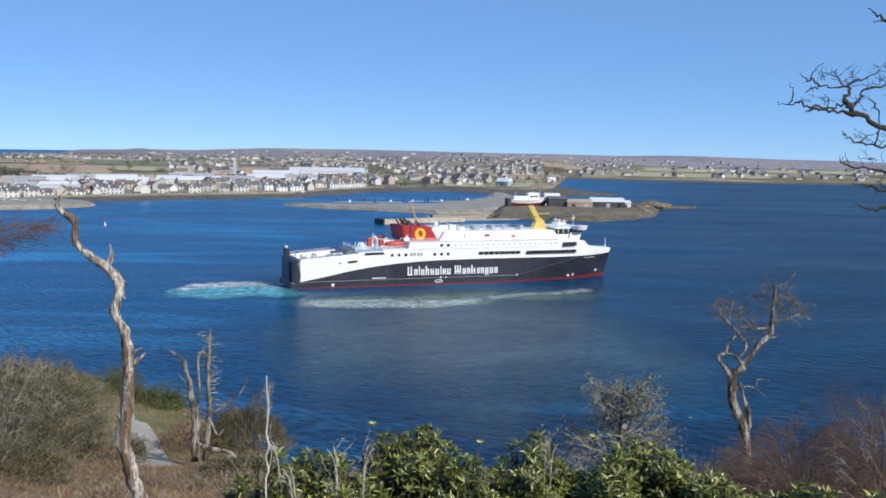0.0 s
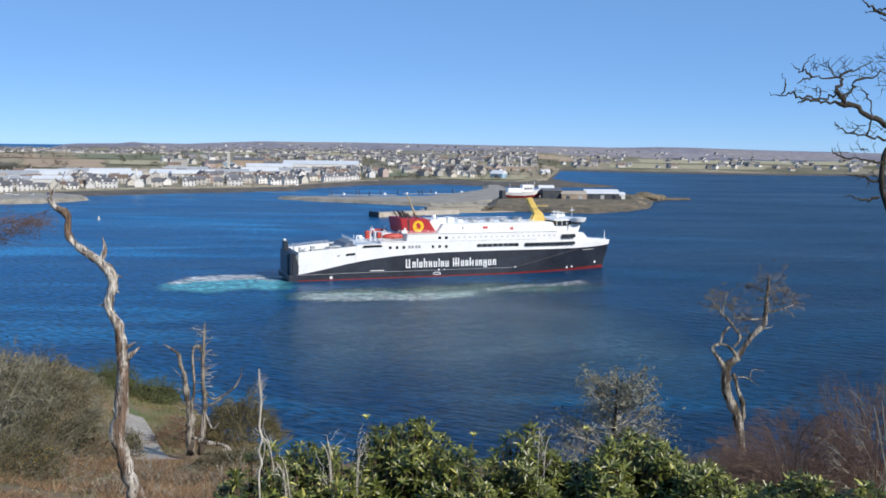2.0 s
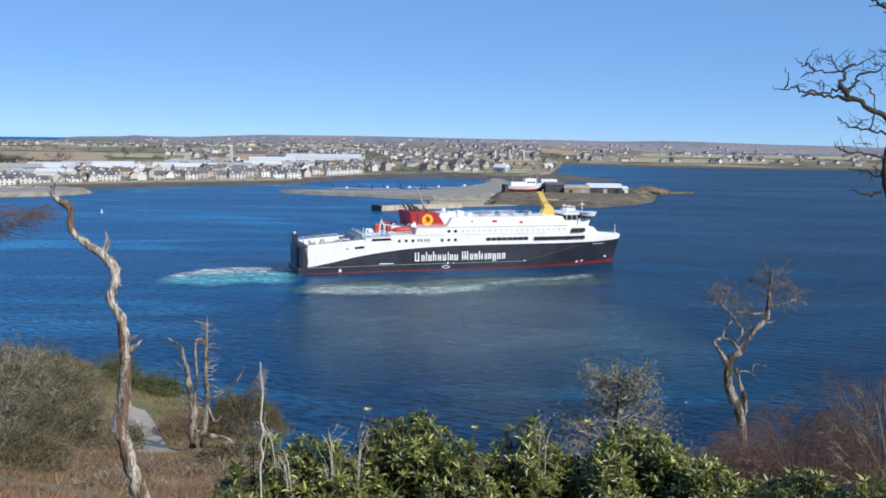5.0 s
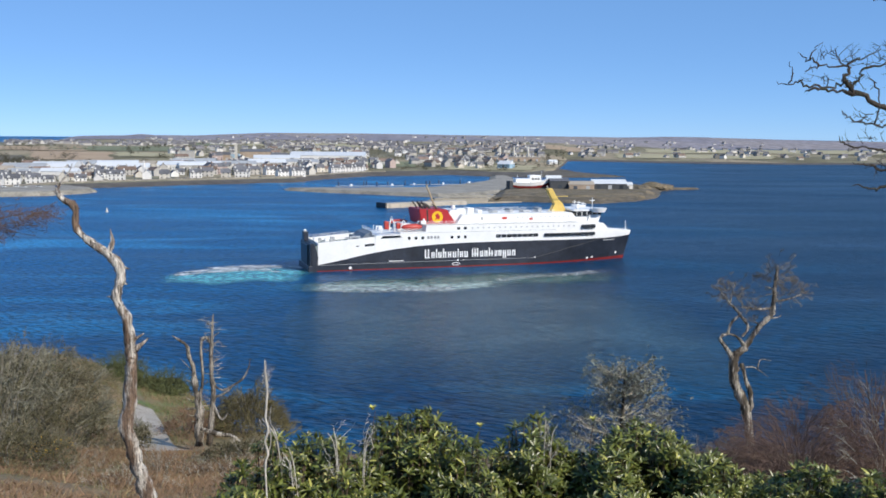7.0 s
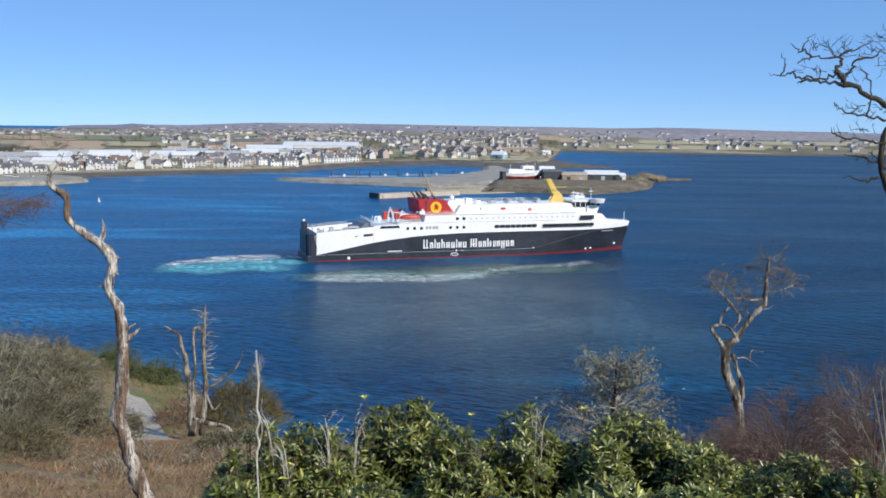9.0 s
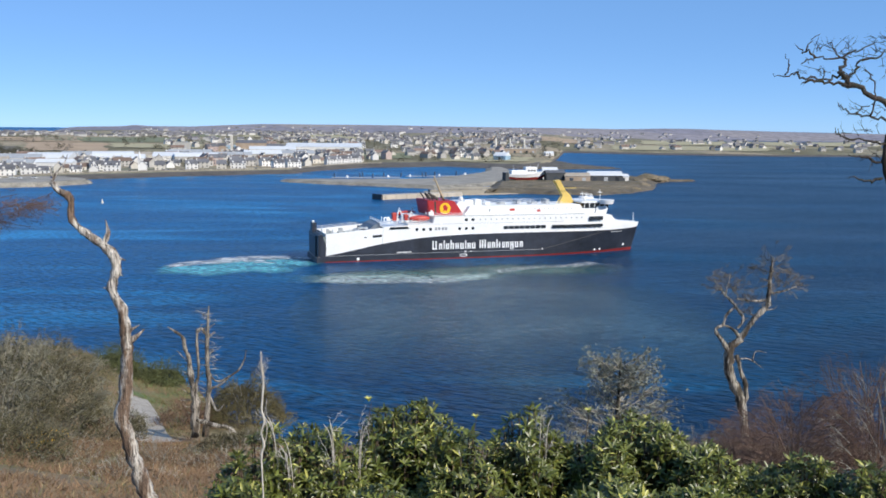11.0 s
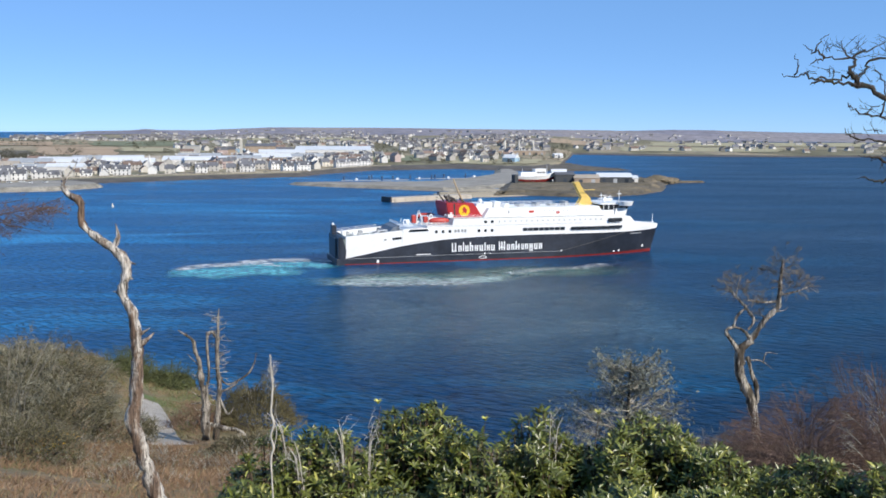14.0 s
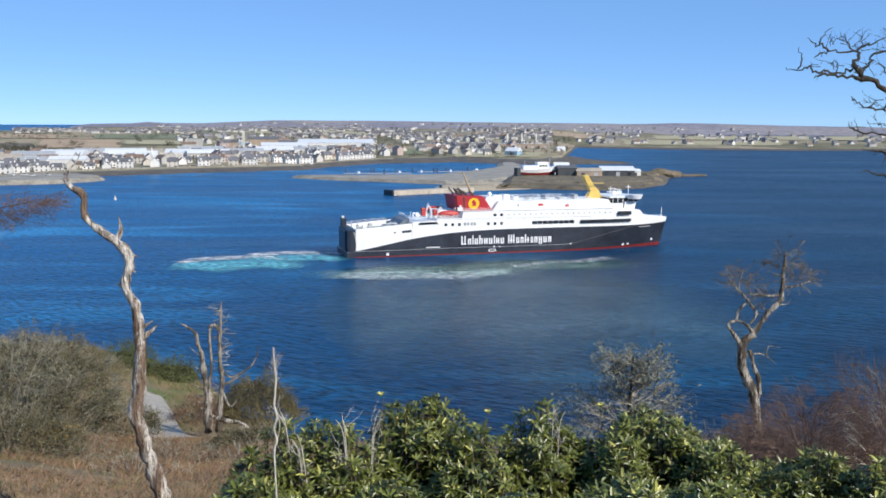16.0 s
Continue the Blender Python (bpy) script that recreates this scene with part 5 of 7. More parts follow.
    box(bm, -1.7, 1.7, -1.7, 1.7, -2, 22, 0.1)
    part("wall", bm, WALLS[1], ob)
    for sx in (-1.4, 1.4):
        for sy in (-1.4, 1.4):
            bm = bmesh.new()
            tube(bm, [(sx, sy, 22), (sx, sy, 24)], [0.35, 0.05], 6)
            part("pinnacle", bm, WALLS[1], ob)
    ob = thing("white_steeple", -269, 890, land_z(-269, 890), "slender white steeple by the shore", "tower")
    bm = bmesh.new()
    box(bm, -1.3, 1.3, -1.3, 1.3, -2, 11)
    part("wall", bm, WALLS[0], ob)
    bm = bmesh.new()
    tube(bm, [(0, 0, 11), (0, 0, 18)], [1.7, 0.1], 8)
    part("spire", bm, WALLS[0], ob)

    # shore road wall
    verts, faces = [], []
    us = np.linspace(-0.46, -0.06, 90)
    for u in us:
        y = interp(u, COAST) + 38
        for dy, dz in ((0, -1.5), (0, 1.3), (1.2, 1.3), (1.2, -1.5)):
            verts.append((u * y, y + dy, land_z(u * y, y) + dz))
    for i in range(len(us) - 1):
        faces += [(i * 4 + k, i * 4 + 4 + k, i * 4 + 5 + k, i * 4 + 1 + k) for k in range(3)]
    tagged(raw_mesh("sea_wall", verts, faces, M_STONE), "low stone sea wall along the shore road", "wall", kind="structure")


def far_trees():
    """Bare winter trees and scrub among the houses."""
    rng = random.Random(9)
    verts, faces = [], []
    n = 0
    while n < 950:
        u, d = rng.uniform(-0.46, 0.12), 70 + 1430 * rng.random() ** 1.4
        y = interp(u, COAST) + d
        if n < 90:
            u, y = rng.uniform(-0.47, -0.405), rng.uniform(1130, 1280)
        elif noise.noise((u * 25, y * 0.004, 2)) < 0.02 or land_z(u * y, y) < 2.3:
            continue
        z0 = land_z(u * y, y)
        h = rng.uniform(3, 7.5)
        for k in range(80):
            c = Vector((u * y + rng.gauss(0, h * 0.32), y + rng.gauss(0, h * 0.3), z0 + h * rng.uniform(0.1, 1.0)))
            i = len(verts)
            for q in range(3):
                verts.append(tuple(c + Vector((rng.uniform(-1, 1), rng.uniform(-1, 1), rng.uniform(-0.9, 0.9))) * h * 0.11))
            faces.append((i, i + 1, i + 2))
        n += 1
    tagged(raw_mesh("distant_trees", verts, faces, mat("bare_far_trees", (0.075, 0.07, 0.045), 0.95, vary=0.3, scale=0.05, island=0.5)),
           "dark leafless trees and scrub among the houses", "trees", kind="stuff")


# ---- harbour: quay, marina, island buildings ----
def build_harbour():
    ob = thing("quay", -16, 632, 0, "pale concrete quay with a dark timber-faced end", "quay", rz=37.5)
    bm = bmesh.new()
    box(bm, -29, 34, -5, 5, -3, 2.6, 0.1)
    part("deck", bm, mat("quay_concrete", (0.5, 0.43, 0.34), 0.9, vary=0.12, scale=0.2, fine=0.15), ob)
    bm = bmesh.new()
    box(bm, -30.0, -29, -5.2, 5.2, -3, 3.3, 0.1)
    part("end_fender", bm, M_DARKSHED, ob)
    for k in range(8):
        bm = bmesh.new()
        box(bm, -27 + k * 8, -26.6 + k * 8, -5.3, -5.0, -3, 2.4)
        part("fender_post", bm, M_BROWNROOF, ob)
    ob = tagged(thing("slipway", 18, 690, 0, "long low stone slipway wall", "slipway", rz=20), "", "", "", "structure")
    bm = bmesh.new()
    box(bm, -28, 40, -2.5, 2.5, -2, 2.2)
    part("slip_wall", bm, M_STONE, ob)

    pile = None
    for x, y in ((-93, 868), (-72, 880), (-70, 884), (-60, 872), (-51, 884), (-36, 892), (-17, 896), (-14, 902), (-6, 915), (14, 930)):
        if pile is None:
            pile = thing("marina_pile", x, y, 0, "dark blue steel marina pile", "pile", "marina piles")
            bm = bmesh.new()
            tube(bm, [(0, 0, -2), (0, 0, 3.6)], [0.7, 0.7], 10)
            part("shaft", bm, M_PILE, pile)
            bm = bmesh.new()
            tube(bm, [(0, 0, 3.6), (0, 0, 4.3)], [0.75, 0.1], 10)
            part("cap", bm, M_PILE, pile)
        else:
            copy_thing(pile, pose(x, y, 0))
    for x, y, w in ((-66, 872, 60), (-8, 905, 50)):
        ob = thing("pontoon", x, y, 0, "grey floating marina pontoon", "pontoon", "marina pontoons", rz=14)
        bm = bmesh.new()
        box(bm, -w / 2, w / 2, -1.2, 1.2, -0.3, 0.6)
        part("deck", bm, M_STEEL, ob)

    def small_boat(x, y, length, rz, z=0.0):
        b = thing("motor_boat", x, y, z, "small white motor boat with a cabin", "boat", "small boats", rz=rz)
        bm = bmesh.new()
        l = length / 2
        outline = [(-l, -l * 0.3), (l * 0.4, -l * 0.32), (l, 0), (l * 0.4, l * 0.32), (-l, l * 0.3)]
        lo = [bm.verts.new((x_ * 0.9, y_ * 0.75, -0.3)) for x_, y_ in outline]
        hi = [bm.verts.new((x_, y_, 1.0)) for x_, y_ in outline]
        bm.faces.new(lo[::-1])
        bm.faces.new(hi)
        for i in range(5):
            bm.faces.new((lo[i], lo[(i + 1) % 5], hi[(i + 1) % 5], hi[i]))
        part("hull", bm, M_WHITE, b)
        bm = bmesh.new()
        box(bm, -l * 0.3, l * 0.3, -l * 0.2, l * 0.2, 1.0, 2.1, 0.15)
        part("cabin", bm, M_WHITE, b)
    for x, y, ln, rz in ((-82, 868, 7, 80), (-47, 880, 8, 100), (-28, 895, 6, 85), (-2, 908, 7, 95), (22, 930, 8, 60)):
        small_boat(x, y, ln, rz)

    # a trawler hauled out on the island
    b = thing("trawler", 67, 790, 3.6, "white fishing vessel hauled out on a slip, red below", "boat", rz=18)
    b.scale = (1.2, 1.2, 1.2)
    secs = [(-13, 2.6, 1.0, 4.2), (-8, 3.4, 0.3, 3.9), (0, 3.6, 0.0, 3.8), (7, 3.0, 0.2, 4.6), (11, 1.6, 0.8, 5.6), (13.5, 0.15, 2.0, 6.4)]
    def hullpart(name, f0, f1, m):
        bm = bmesh.new()
        L_, R_ = [], []
        for x, w, z0, z1 in secs:
            a, c = z0 + (z1 - z0) * f0, z0 + (z1 - z0) * f1
            L_.append((bm.verts.new((x, -w * (0.45 + 0.55 * f0), a)), bm.verts.new((x, -w * (0.45 + 0.55 * f1), c))))
            R_.append((bm.verts.new((x, w * (0.45 + 0.55 * f0), a)), bm.verts.new((x, w * (0.45 + 0.55 * f1), c))))
        for s in (L_, R_):
            for p, q in zip(s, s[1:]):
                bm.faces.new((p[0], q[0], q[1], p[1]))
        for p, q, p2, q2 in zip(L_, L_[1:], R_, R_[1:]):
            bm.faces.new((p[1], q[1], q2[1], p2[1]))
            bm.faces.new((p[0], q[0], q2[0], p2[0]))
        bm.faces.new((L_[0][0], L_[0][1], R_[0][1], R_[0][0]))
        bmesh.ops.recalc_face_normals(bm, faces=bm.faces[:])
        part(name, bm, m, b)
    hullpart("bottom", 0, 0.4, M_RED)
    hullpart("upper_hull", 0.4, 1.0, M_WHITE)
    bm = bmesh.new()
    box(bm, -1, 7, -2.2, 2.2, 4, 8.6, 0.2)
    part("wheelhouse", bm, M_WHITE, b)
    bm = bmesh.new()
    box(bm, -11, -1, -2.4, 2.4, 3.6, 6.4, 0.2)
    part("deckhouse", bm, M_WHITE, b)
    for x in (0.5, 2.5, 4.5):
        bm = bmesh.new()
        box(bm, x, x + 1.4, -2.28, -2.15, 5.6, 6.7)
        part("window", bm, M_GLASS, b)
    for x, h in ((-9, 9.5), (8.5, 11), (3, 10)):
        bm = bmesh.new()
        tube(bm, [(x, 0, 3.8), (x, 0, h)], [0.16, 0.08], 6)
        part("mast", bm, M_WHITE, b)
    bm = bmesh.new()
    box(bm, -15.5, -13, -3, 3, -2.6, 5, 0.2)
    part("slip_cradle", bm, M_DARKSHED, b)
    bm = bmesh.new()
    box(bm, -12, 12, -1, 1, -2.6, 1.0)
    part("keel_block", bm, M_DARKSHED, b)
    for x, y, w_, d_, h, rise, rz, wl, rf, lab in (
            (90, 792, 15, 12, 6.5, 2, 4, M_DARKSHED, ROOFS[0], "dark timber boat shed on the island"),
            (88, 812, 12, 8, 7, 3, 4, WALLS[0], M_SHEETROOF, "white gabled house on the island"),
            (107, 790, 20, 12, 4, 2.6, 4, M_BRICK, M_BROWNROOF, "low stone store with a tan roof"),
            (130, 796, 27, 16, 4.6, 3.2, 2, M_DARKSHED, M_SHEETROOF, "boatyard shed with a white roof"),
            (145, 800, 9, 10, 3.6, 2, 2, WALLS[0], M_SHEETROOF, "small white boatyard shed")):
        shed("island_shed", x, y, w_, d_, h, rise, rz, wl, rf, lab, z=3.0)
    # mounds of the rocky eastern end
    for x, y, rx, ry, h in ((160, 815, 10, 12, 5.2), (174, 838, 13, 10, 6.6), (186, 850, 9, 8, 4.6), (120, 716, 22, 14, 4.4), (72, 712, 20, 12, 4.2), (148, 755, 12, 14, 4.6), (96, 700, 16, 10, 4), (134, 730, 7, 5, 3.4), (60, 700, 8, 5, 2.8), (110, 695, 6, 4, 2.6)):
        bm = bmesh.new()
        bmesh.ops.create_icosphere(bm, subdivisions=3, radius=1)
        for v in bm.verts:
            q = 1 + 0.35 * noise.noise(v.co * 1.7 + Vector((x, y, 0)))
            v.co = Vector((v.co.x * rx * q, v.co.y * ry * q, v.co.z * h * q))
        ob = part("rock_mound", bm, M_HEATH, None, "", False)
        ob.matrix_basis = pose(x, y, 0.2)
        tagged(ob, "brown rocky mound on the island shore", "rock", "island rocks")
    b = thing("buoy", -193, 566, 0, "small pale mooring buoy on the water", "buoy")
    bm = bmesh.new()
    tube(bm, [(0, 0, -0.5), (0, 0, 0.5), (0, 0, 1.2), (0, 0, 2.6)], [0.7, 0.75, 0.5, 0.12], 10)
    part("float", bm, WALLS[1], b)


def parked_cars():
    """Cars and vans left along the harbour road and on the breakwater."""
    rng = random.Random(23)
    paints = [mat("car_paint_white", (0.78, 0.78, 0.77), 0.3), mat("car_paint_grey", (0.25, 0.26, 0.28), 0.3), mat("car_paint_red", (0.4, 0.04, 0.03), 0.3), mat("car_paint_blue", (0.05, 0.1, 0.25), 0.3)]
    names = ["white", "grey", "red", "blue"]
    for k in range(16):
        c = rng.choices(range(4), (6, 2, 1, 1))[0]
        if k < 8:
            x, y, z = -300 - k * 9 + rng.uniform(-2, 2), 752 + rng.uniform(-6, 16), 3.25
        else:
            u = rng.uniform(-0.34, -0.1)
            y = interp(u, COAST) + 43
            x, z = u * y, land_z(u * y, y)
        ob = thing("car", x, y, z, names[c] + " car parked by the harbour road", "car", "parked cars", rz=rng.uniform(-25, 25))
        bm = bmesh.new()
        prism(bm, [(-2.1, 0.35), (2.1, 0.35), (2.15, 0.85), (1.1, 1.0), (-1.9, 1.0), (-2.15, 0.8)], -0.85, 0.85)
        part("body", bm, paints[c], ob)
        bm = bmesh.new()
        prism(bm, [(-1.7, 1.0), (1.0, 1.0), (0.4, 1.5), (-1.3, 1.5)], -0.75, 0.75)
        part("cabin", bm, M_GLASS, ob)
        for wx in (-1.3, 1.3):
            for wy in (-0.8, 0.8):
                bm = bmesh.new()
                bmesh.ops.create_cone(bm, cap_ends=True, segments=12, radius1=0.33, radius2=0.33, depth=0.2, matrix=pose(wx, wy, 0.33, 90, 0, 0))
                part("wheel", bm, M_DARKSHED, ob)


build_town()
far_trees()
parked_cars()
build_harbour()


# ---- trees and shrubs of the near hillside ----
def limb(points, rng, depth=0.15, steps=5, sides=8, wob=0.16, kink=0.0):
    """One limb as a bent, knotty tube: points are (x, z, radius) from the tree's foot."""
    bm = bmesh.new()
    line = smooth_line([(x, 0.0, z, r) for x, z, r in points], steps)
    s = rng.uniform(0, 50)
    pts, rad = [], []
    for i, (x, y, z, r) in enumerate(line):
        off = depth * noise.noise((z * 0.6, s, 0)) * min(1, i / 3)
        kx, kz = kink * noise.noise((i * 0.9, s, 4)), kink * noise.noise((i * 0.9, s, 7))
        pts.append((x + r * 0.45 * noise.noise((z * 4, s, 3)) + kx, y + off, z + kz))
        rad.append(max(r, 0.003) * (1 + 0.34 * noise.noise((z * 7, s, 9))))
    tube(bm, pts, rad, sides, wob, rng)
    return bm


def bare_tree(name, x, y, z, limbs, material, label, seed, sides=9, kink=0.0):
    ob = thing(name, x, y, z, label, "tree")
    rng = random.Random(seed)
    for i, l in enumerate(limbs):
        part("trunk" if i == 0 else "branch", limb(l, rng, 0.12 if i == 0 else 0.05, 4, sides if i == 0 else 6, kink=kink), material, ob, smooth=True)
    return ob


class Soup:
    """Loose small faces gathered into one mesh."""
    def __init__(self):
        self.v, self.f = [], []

    def twig(self, a, b, r):
        a, b = Vector(a), Vector(b)
        d = (b - a).normalized()
        p = d.cross(Vector((0.3, 0.8, 0.2))).normalized() * r
        q = d.cross(p).normalized() * r
        i = len(self.v)
        self.v += [tuple(a + p), tuple(a - p * 0.5 + q * 0.87), tuple(a - p * 0.5 - q * 0.87), tuple(b)]
        self.f += [(i, i + 1, i + 3), (i + 1, i + 2, i + 3), (i + 2, i, i + 3)]

    def spray(self, rng, a, direction, length, r, forks=3, level=2, spread=0.6):
        """A twig that forks."""
        a = Vector(a)
        d = Vector(direction).normalized()
        b = a + d * length
        self.twig(a, b, r)
        if level:
            for _ in range(forks):
                s = rng.uniform(0.35, 1.0)
                nd = d + Vector((rng.gauss(0, spread), rng.gauss(0, spread), rng.gauss(0, spread)))
                self.spray(rng, a.lerp(b, s * 0.85), nd, length * rng.uniform(0.45, 0.75), r * 0.7, forks, level - 1, spread)

    def leaf(self, base, along, up, length, width, droop=0.25, fold=0.25):
        along = along.normalized()
        side = along.cross(up).normalized()
        up = side.cross(along).normalized()
        i = len(self.v)
        p = [(0, 0, 0), (0.35, 1, 0.0), (0.75, 0.8, -0.4), (1, 0, -1), (0.75, -0.8, -0.4), (0.35, -1, 0.0), (0.5, 0, 0)]
        for s, w, dz in p:
            lift = fold * width * abs(w) * 0.5 + droop * length * dz * 0.6
            self.v.append(tuple(base + along * (s * length) + side * (w * width / 2) + up * lift))
        self.f += [(i, i + 6, i + 1), (i + 1, i + 6, i + 2), (i + 2, i + 6, i + 3), (i + 3, i + 6, i + 4), (i + 4, i + 6, i + 5), (i + 5, i + 6, i)]

    def tuft(self, rng, c, size, n=3):
        """A few pointed flakes: needles or small leaves seen from afar."""
        c = Vector(c)
        for _ in range(n):
            d = Vector((rng.gauss(0, 1), rng.gauss(0, 1), rng.gauss(0.2, 1))).normalized() * size
            w = d.cross(Vector((rng.gauss(0, 1), rng.gauss(0, 1), 1))).normalized() * size * 0.22
            i = len(self.v)
            self.v += [tuple(c + w), tuple(c - w), tuple(c + d)]
            self.f.append((i, i + 1, i + 2))

    def make(self, name, material, parent=None, label=""):
        ob = raw_mesh(name, self.v, self.f, material, parent, False, label)
        if parent is not None:
            ob["kind"] = "stuff"
        return ob


def build_trees():
    bare_tree("dead_tree", -5.46, 18.82, 36.69, [
        [(-1.87, 7.26, 0.025), (-1.77, 7.07, 0.064), (-1.54, 6.91, 0.064), (-1.50, 6.48, 0.069), (-1.24, 6.23, 0.079), (-0.98, 6.04, 0.089), (-0.77, 5.83, 0.098), (-0.70, 5.61, 0.093), (-0.75, 5.34, 0.089), (-0.83, 5.17, 0.084), (-0.69, 4.90, 0.089), (-0.61, 4.73, 0.093), (-0.58, 4.34, 0.108), (-0.56, 4.01, 0.118), (-0.58, 3.56, 0.118), (-0.62, 3.00, 0.128), (-0.68, 2.65, 0.138), (-0.57, 2.20, 0.133), (-0.44, 1.74, 0.143), (-0.32, 1.28, 0.157), (-0.20, 0.82, 0.172), (0.00, 0.00, 0.187)],
        [(-0.92, 6.05, 0.059), (-0.84, 6.26, 0.044), (-0.88, 6.51, 0.005)],
        [(-0.67, 5.77, 0.039), (-0.53, 5.72, 0.005)],
        [(-0.79, 5.19, 0.039), (-0.99, 5.19, 0.005)],
        [(-0.64, 4.73, 0.034), (-0.52, 4.84, 0.005)],
        [(-0.55, 4.32, 0.039), (-0.42, 4.40, 0.030), (-0.29, 4.48, 0.005)],
        [(-0.53, 4.12, 0.059), (-0.38, 4.23, 0.049), (-0.21, 4.39, 0.010)],
        [(-1.85, 7.23, 0.025), (-1.75, 7.41, 0.020), (-1.62, 7.56, 0.015), (-1.55, 7.73, 0.005)],
        [(-1.82, 7.26, 0.020), (-1.88, 7.39, 0.015), (-1.92, 7.54, 0.005)],
        [(-1.77, 7.07, 0.034), (-1.93, 7.20, 0.005)],
        [(-1.54, 6.83, 0.034), (-1.45, 6.89, 0.005)],
        [(-0.62, 5.45, 0.030), (-0.58, 5.42, 0.005)],
    ], M_BARK, "tall dead tree, bent trunk stripped of bark", 3, 12)
    t = bare_tree("twisted_tree", 10.58, 33.36, 33.73, [
        [(-0.00, 0.00, 0.130), (-0.03, 1.21, 0.139), (-0.18, 2.01, 0.171), (-0.40, 2.50, 0.179), (-0.61, 3.00, 0.163), (-0.65, 3.49, 0.163), (-0.61, 3.85, 0.147), (-0.37, 4.08, 0.114), (-0.10, 4.48, 0.098), (0.21, 4.91, 0.098), (0.53, 5.26, 0.090), (0.61, 5.65, 0.081), (0.63, 6.13, 0.065), (0.66, 6.62, 0.049), (0.70, 7.00, 0.016)],
        [(-0.64, 3.69, 0.098), (-0.95, 4.14, 0.073), (-1.15, 4.41, 0.065), (-1.08, 4.57, 0.057), (-0.91, 4.63, 0.049), (-0.83, 4.96, 0.049), (-0.65, 5.16, 0.049), (-0.52, 5.29, 0.049), (-0.66, 5.45, 0.049), (-0.90, 5.70, 0.033), (-1.02, 5.93, 0.016)],
        [(-0.25, 4.04, 0.065), (-0.42, 4.34, 0.057), (-0.62, 4.53, 0.049), (-0.91, 4.63, 0.041)],
        [(-0.52, 5.29, 0.049), (-0.26, 4.96, 0.049), (-0.26, 4.71, 0.049), (-0.41, 4.51, 0.041)],
        [(-0.39, 3.59, 0.073), (-0.21, 3.00, 0.065), (-0.01, 2.41, 0.081), (-0.05, 1.91, 0.081)],
        [(0.62, 5.51, 0.041), (0.14, 5.47, 0.033), (-0.24, 5.51, 0.033), (-0.47, 5.55, 0.041)],
        [(-0.61, 3.43, 0.033), (-0.25, 3.45, 0.024), (0.08, 3.44, 0.024), (0.56, 3.10, 0.008)],
        [(0.16, 3.40, 0.024), (0.24, 3.73, 0.016), (0.63, 3.68, 0.008)],
        [(0.63, 5.75, 0.041), (0.99, 5.79, 0.033), (1.45, 5.95, 0.024), (1.82, 6.14, 0.008)],
        [(0.65, 6.10, 0.033), (0.45, 6.21, 0.024), (0.26, 6.25, 0.008)],
        [(-0.86, 5.66, 0.033), (-0.80, 6.03, 0.024), (-0.70, 6.42, 0.008)],
        [(-0.94, 5.74, 0.024), (-1.18, 6.05, 0.016), (-1.32, 6.32, 0.008)],
        [(0.21, 4.85, 0.033), (0.01, 5.06, 0.016), (-0.08, 5.26, 0.008)],
        [(0.54, 5.16, 0.033), (0.82, 5.22, 0.016), (0.91, 5.36, 0.008)],
    ], M_GREYWOOD, "twisted half-dead tree with forked silvery trunk", 5)
    rng = random.Random(21)
    crown = Soup()
    for cx, cz, rx, rz, n in ((-0.75, 6.1, 0.62, 0.42, 95), (0.62, 6.75, 0.5, 0.38, 75), (1.15, 6.15, 0.55, 0.28, 60), (0.1, 5.55, 0.5, 0.16, 24), (0.05, 5.1, 0.2, 0.15, 14)):
        for _ in range(n):
            a = Vector((cx + rng.gauss(0, rx * 0.45), rng.gauss(0, rx * 0.5), cz + rng.gauss(-0.1, rz * 0.5)))
            crown.spray(rng, a, (a.x - cx, a.y, a.z - cz + 0.15), rng.uniform(0.16, 0.32), 0.0105, 4, 2, 0.7)
    crown.make("crown", mat("grey_brown_twigs", (0.2, 0.17, 0.135), 0.9, scale=1.5, vary=0.3, island=0.45), t, "sparse grey-brown twiggy crown")
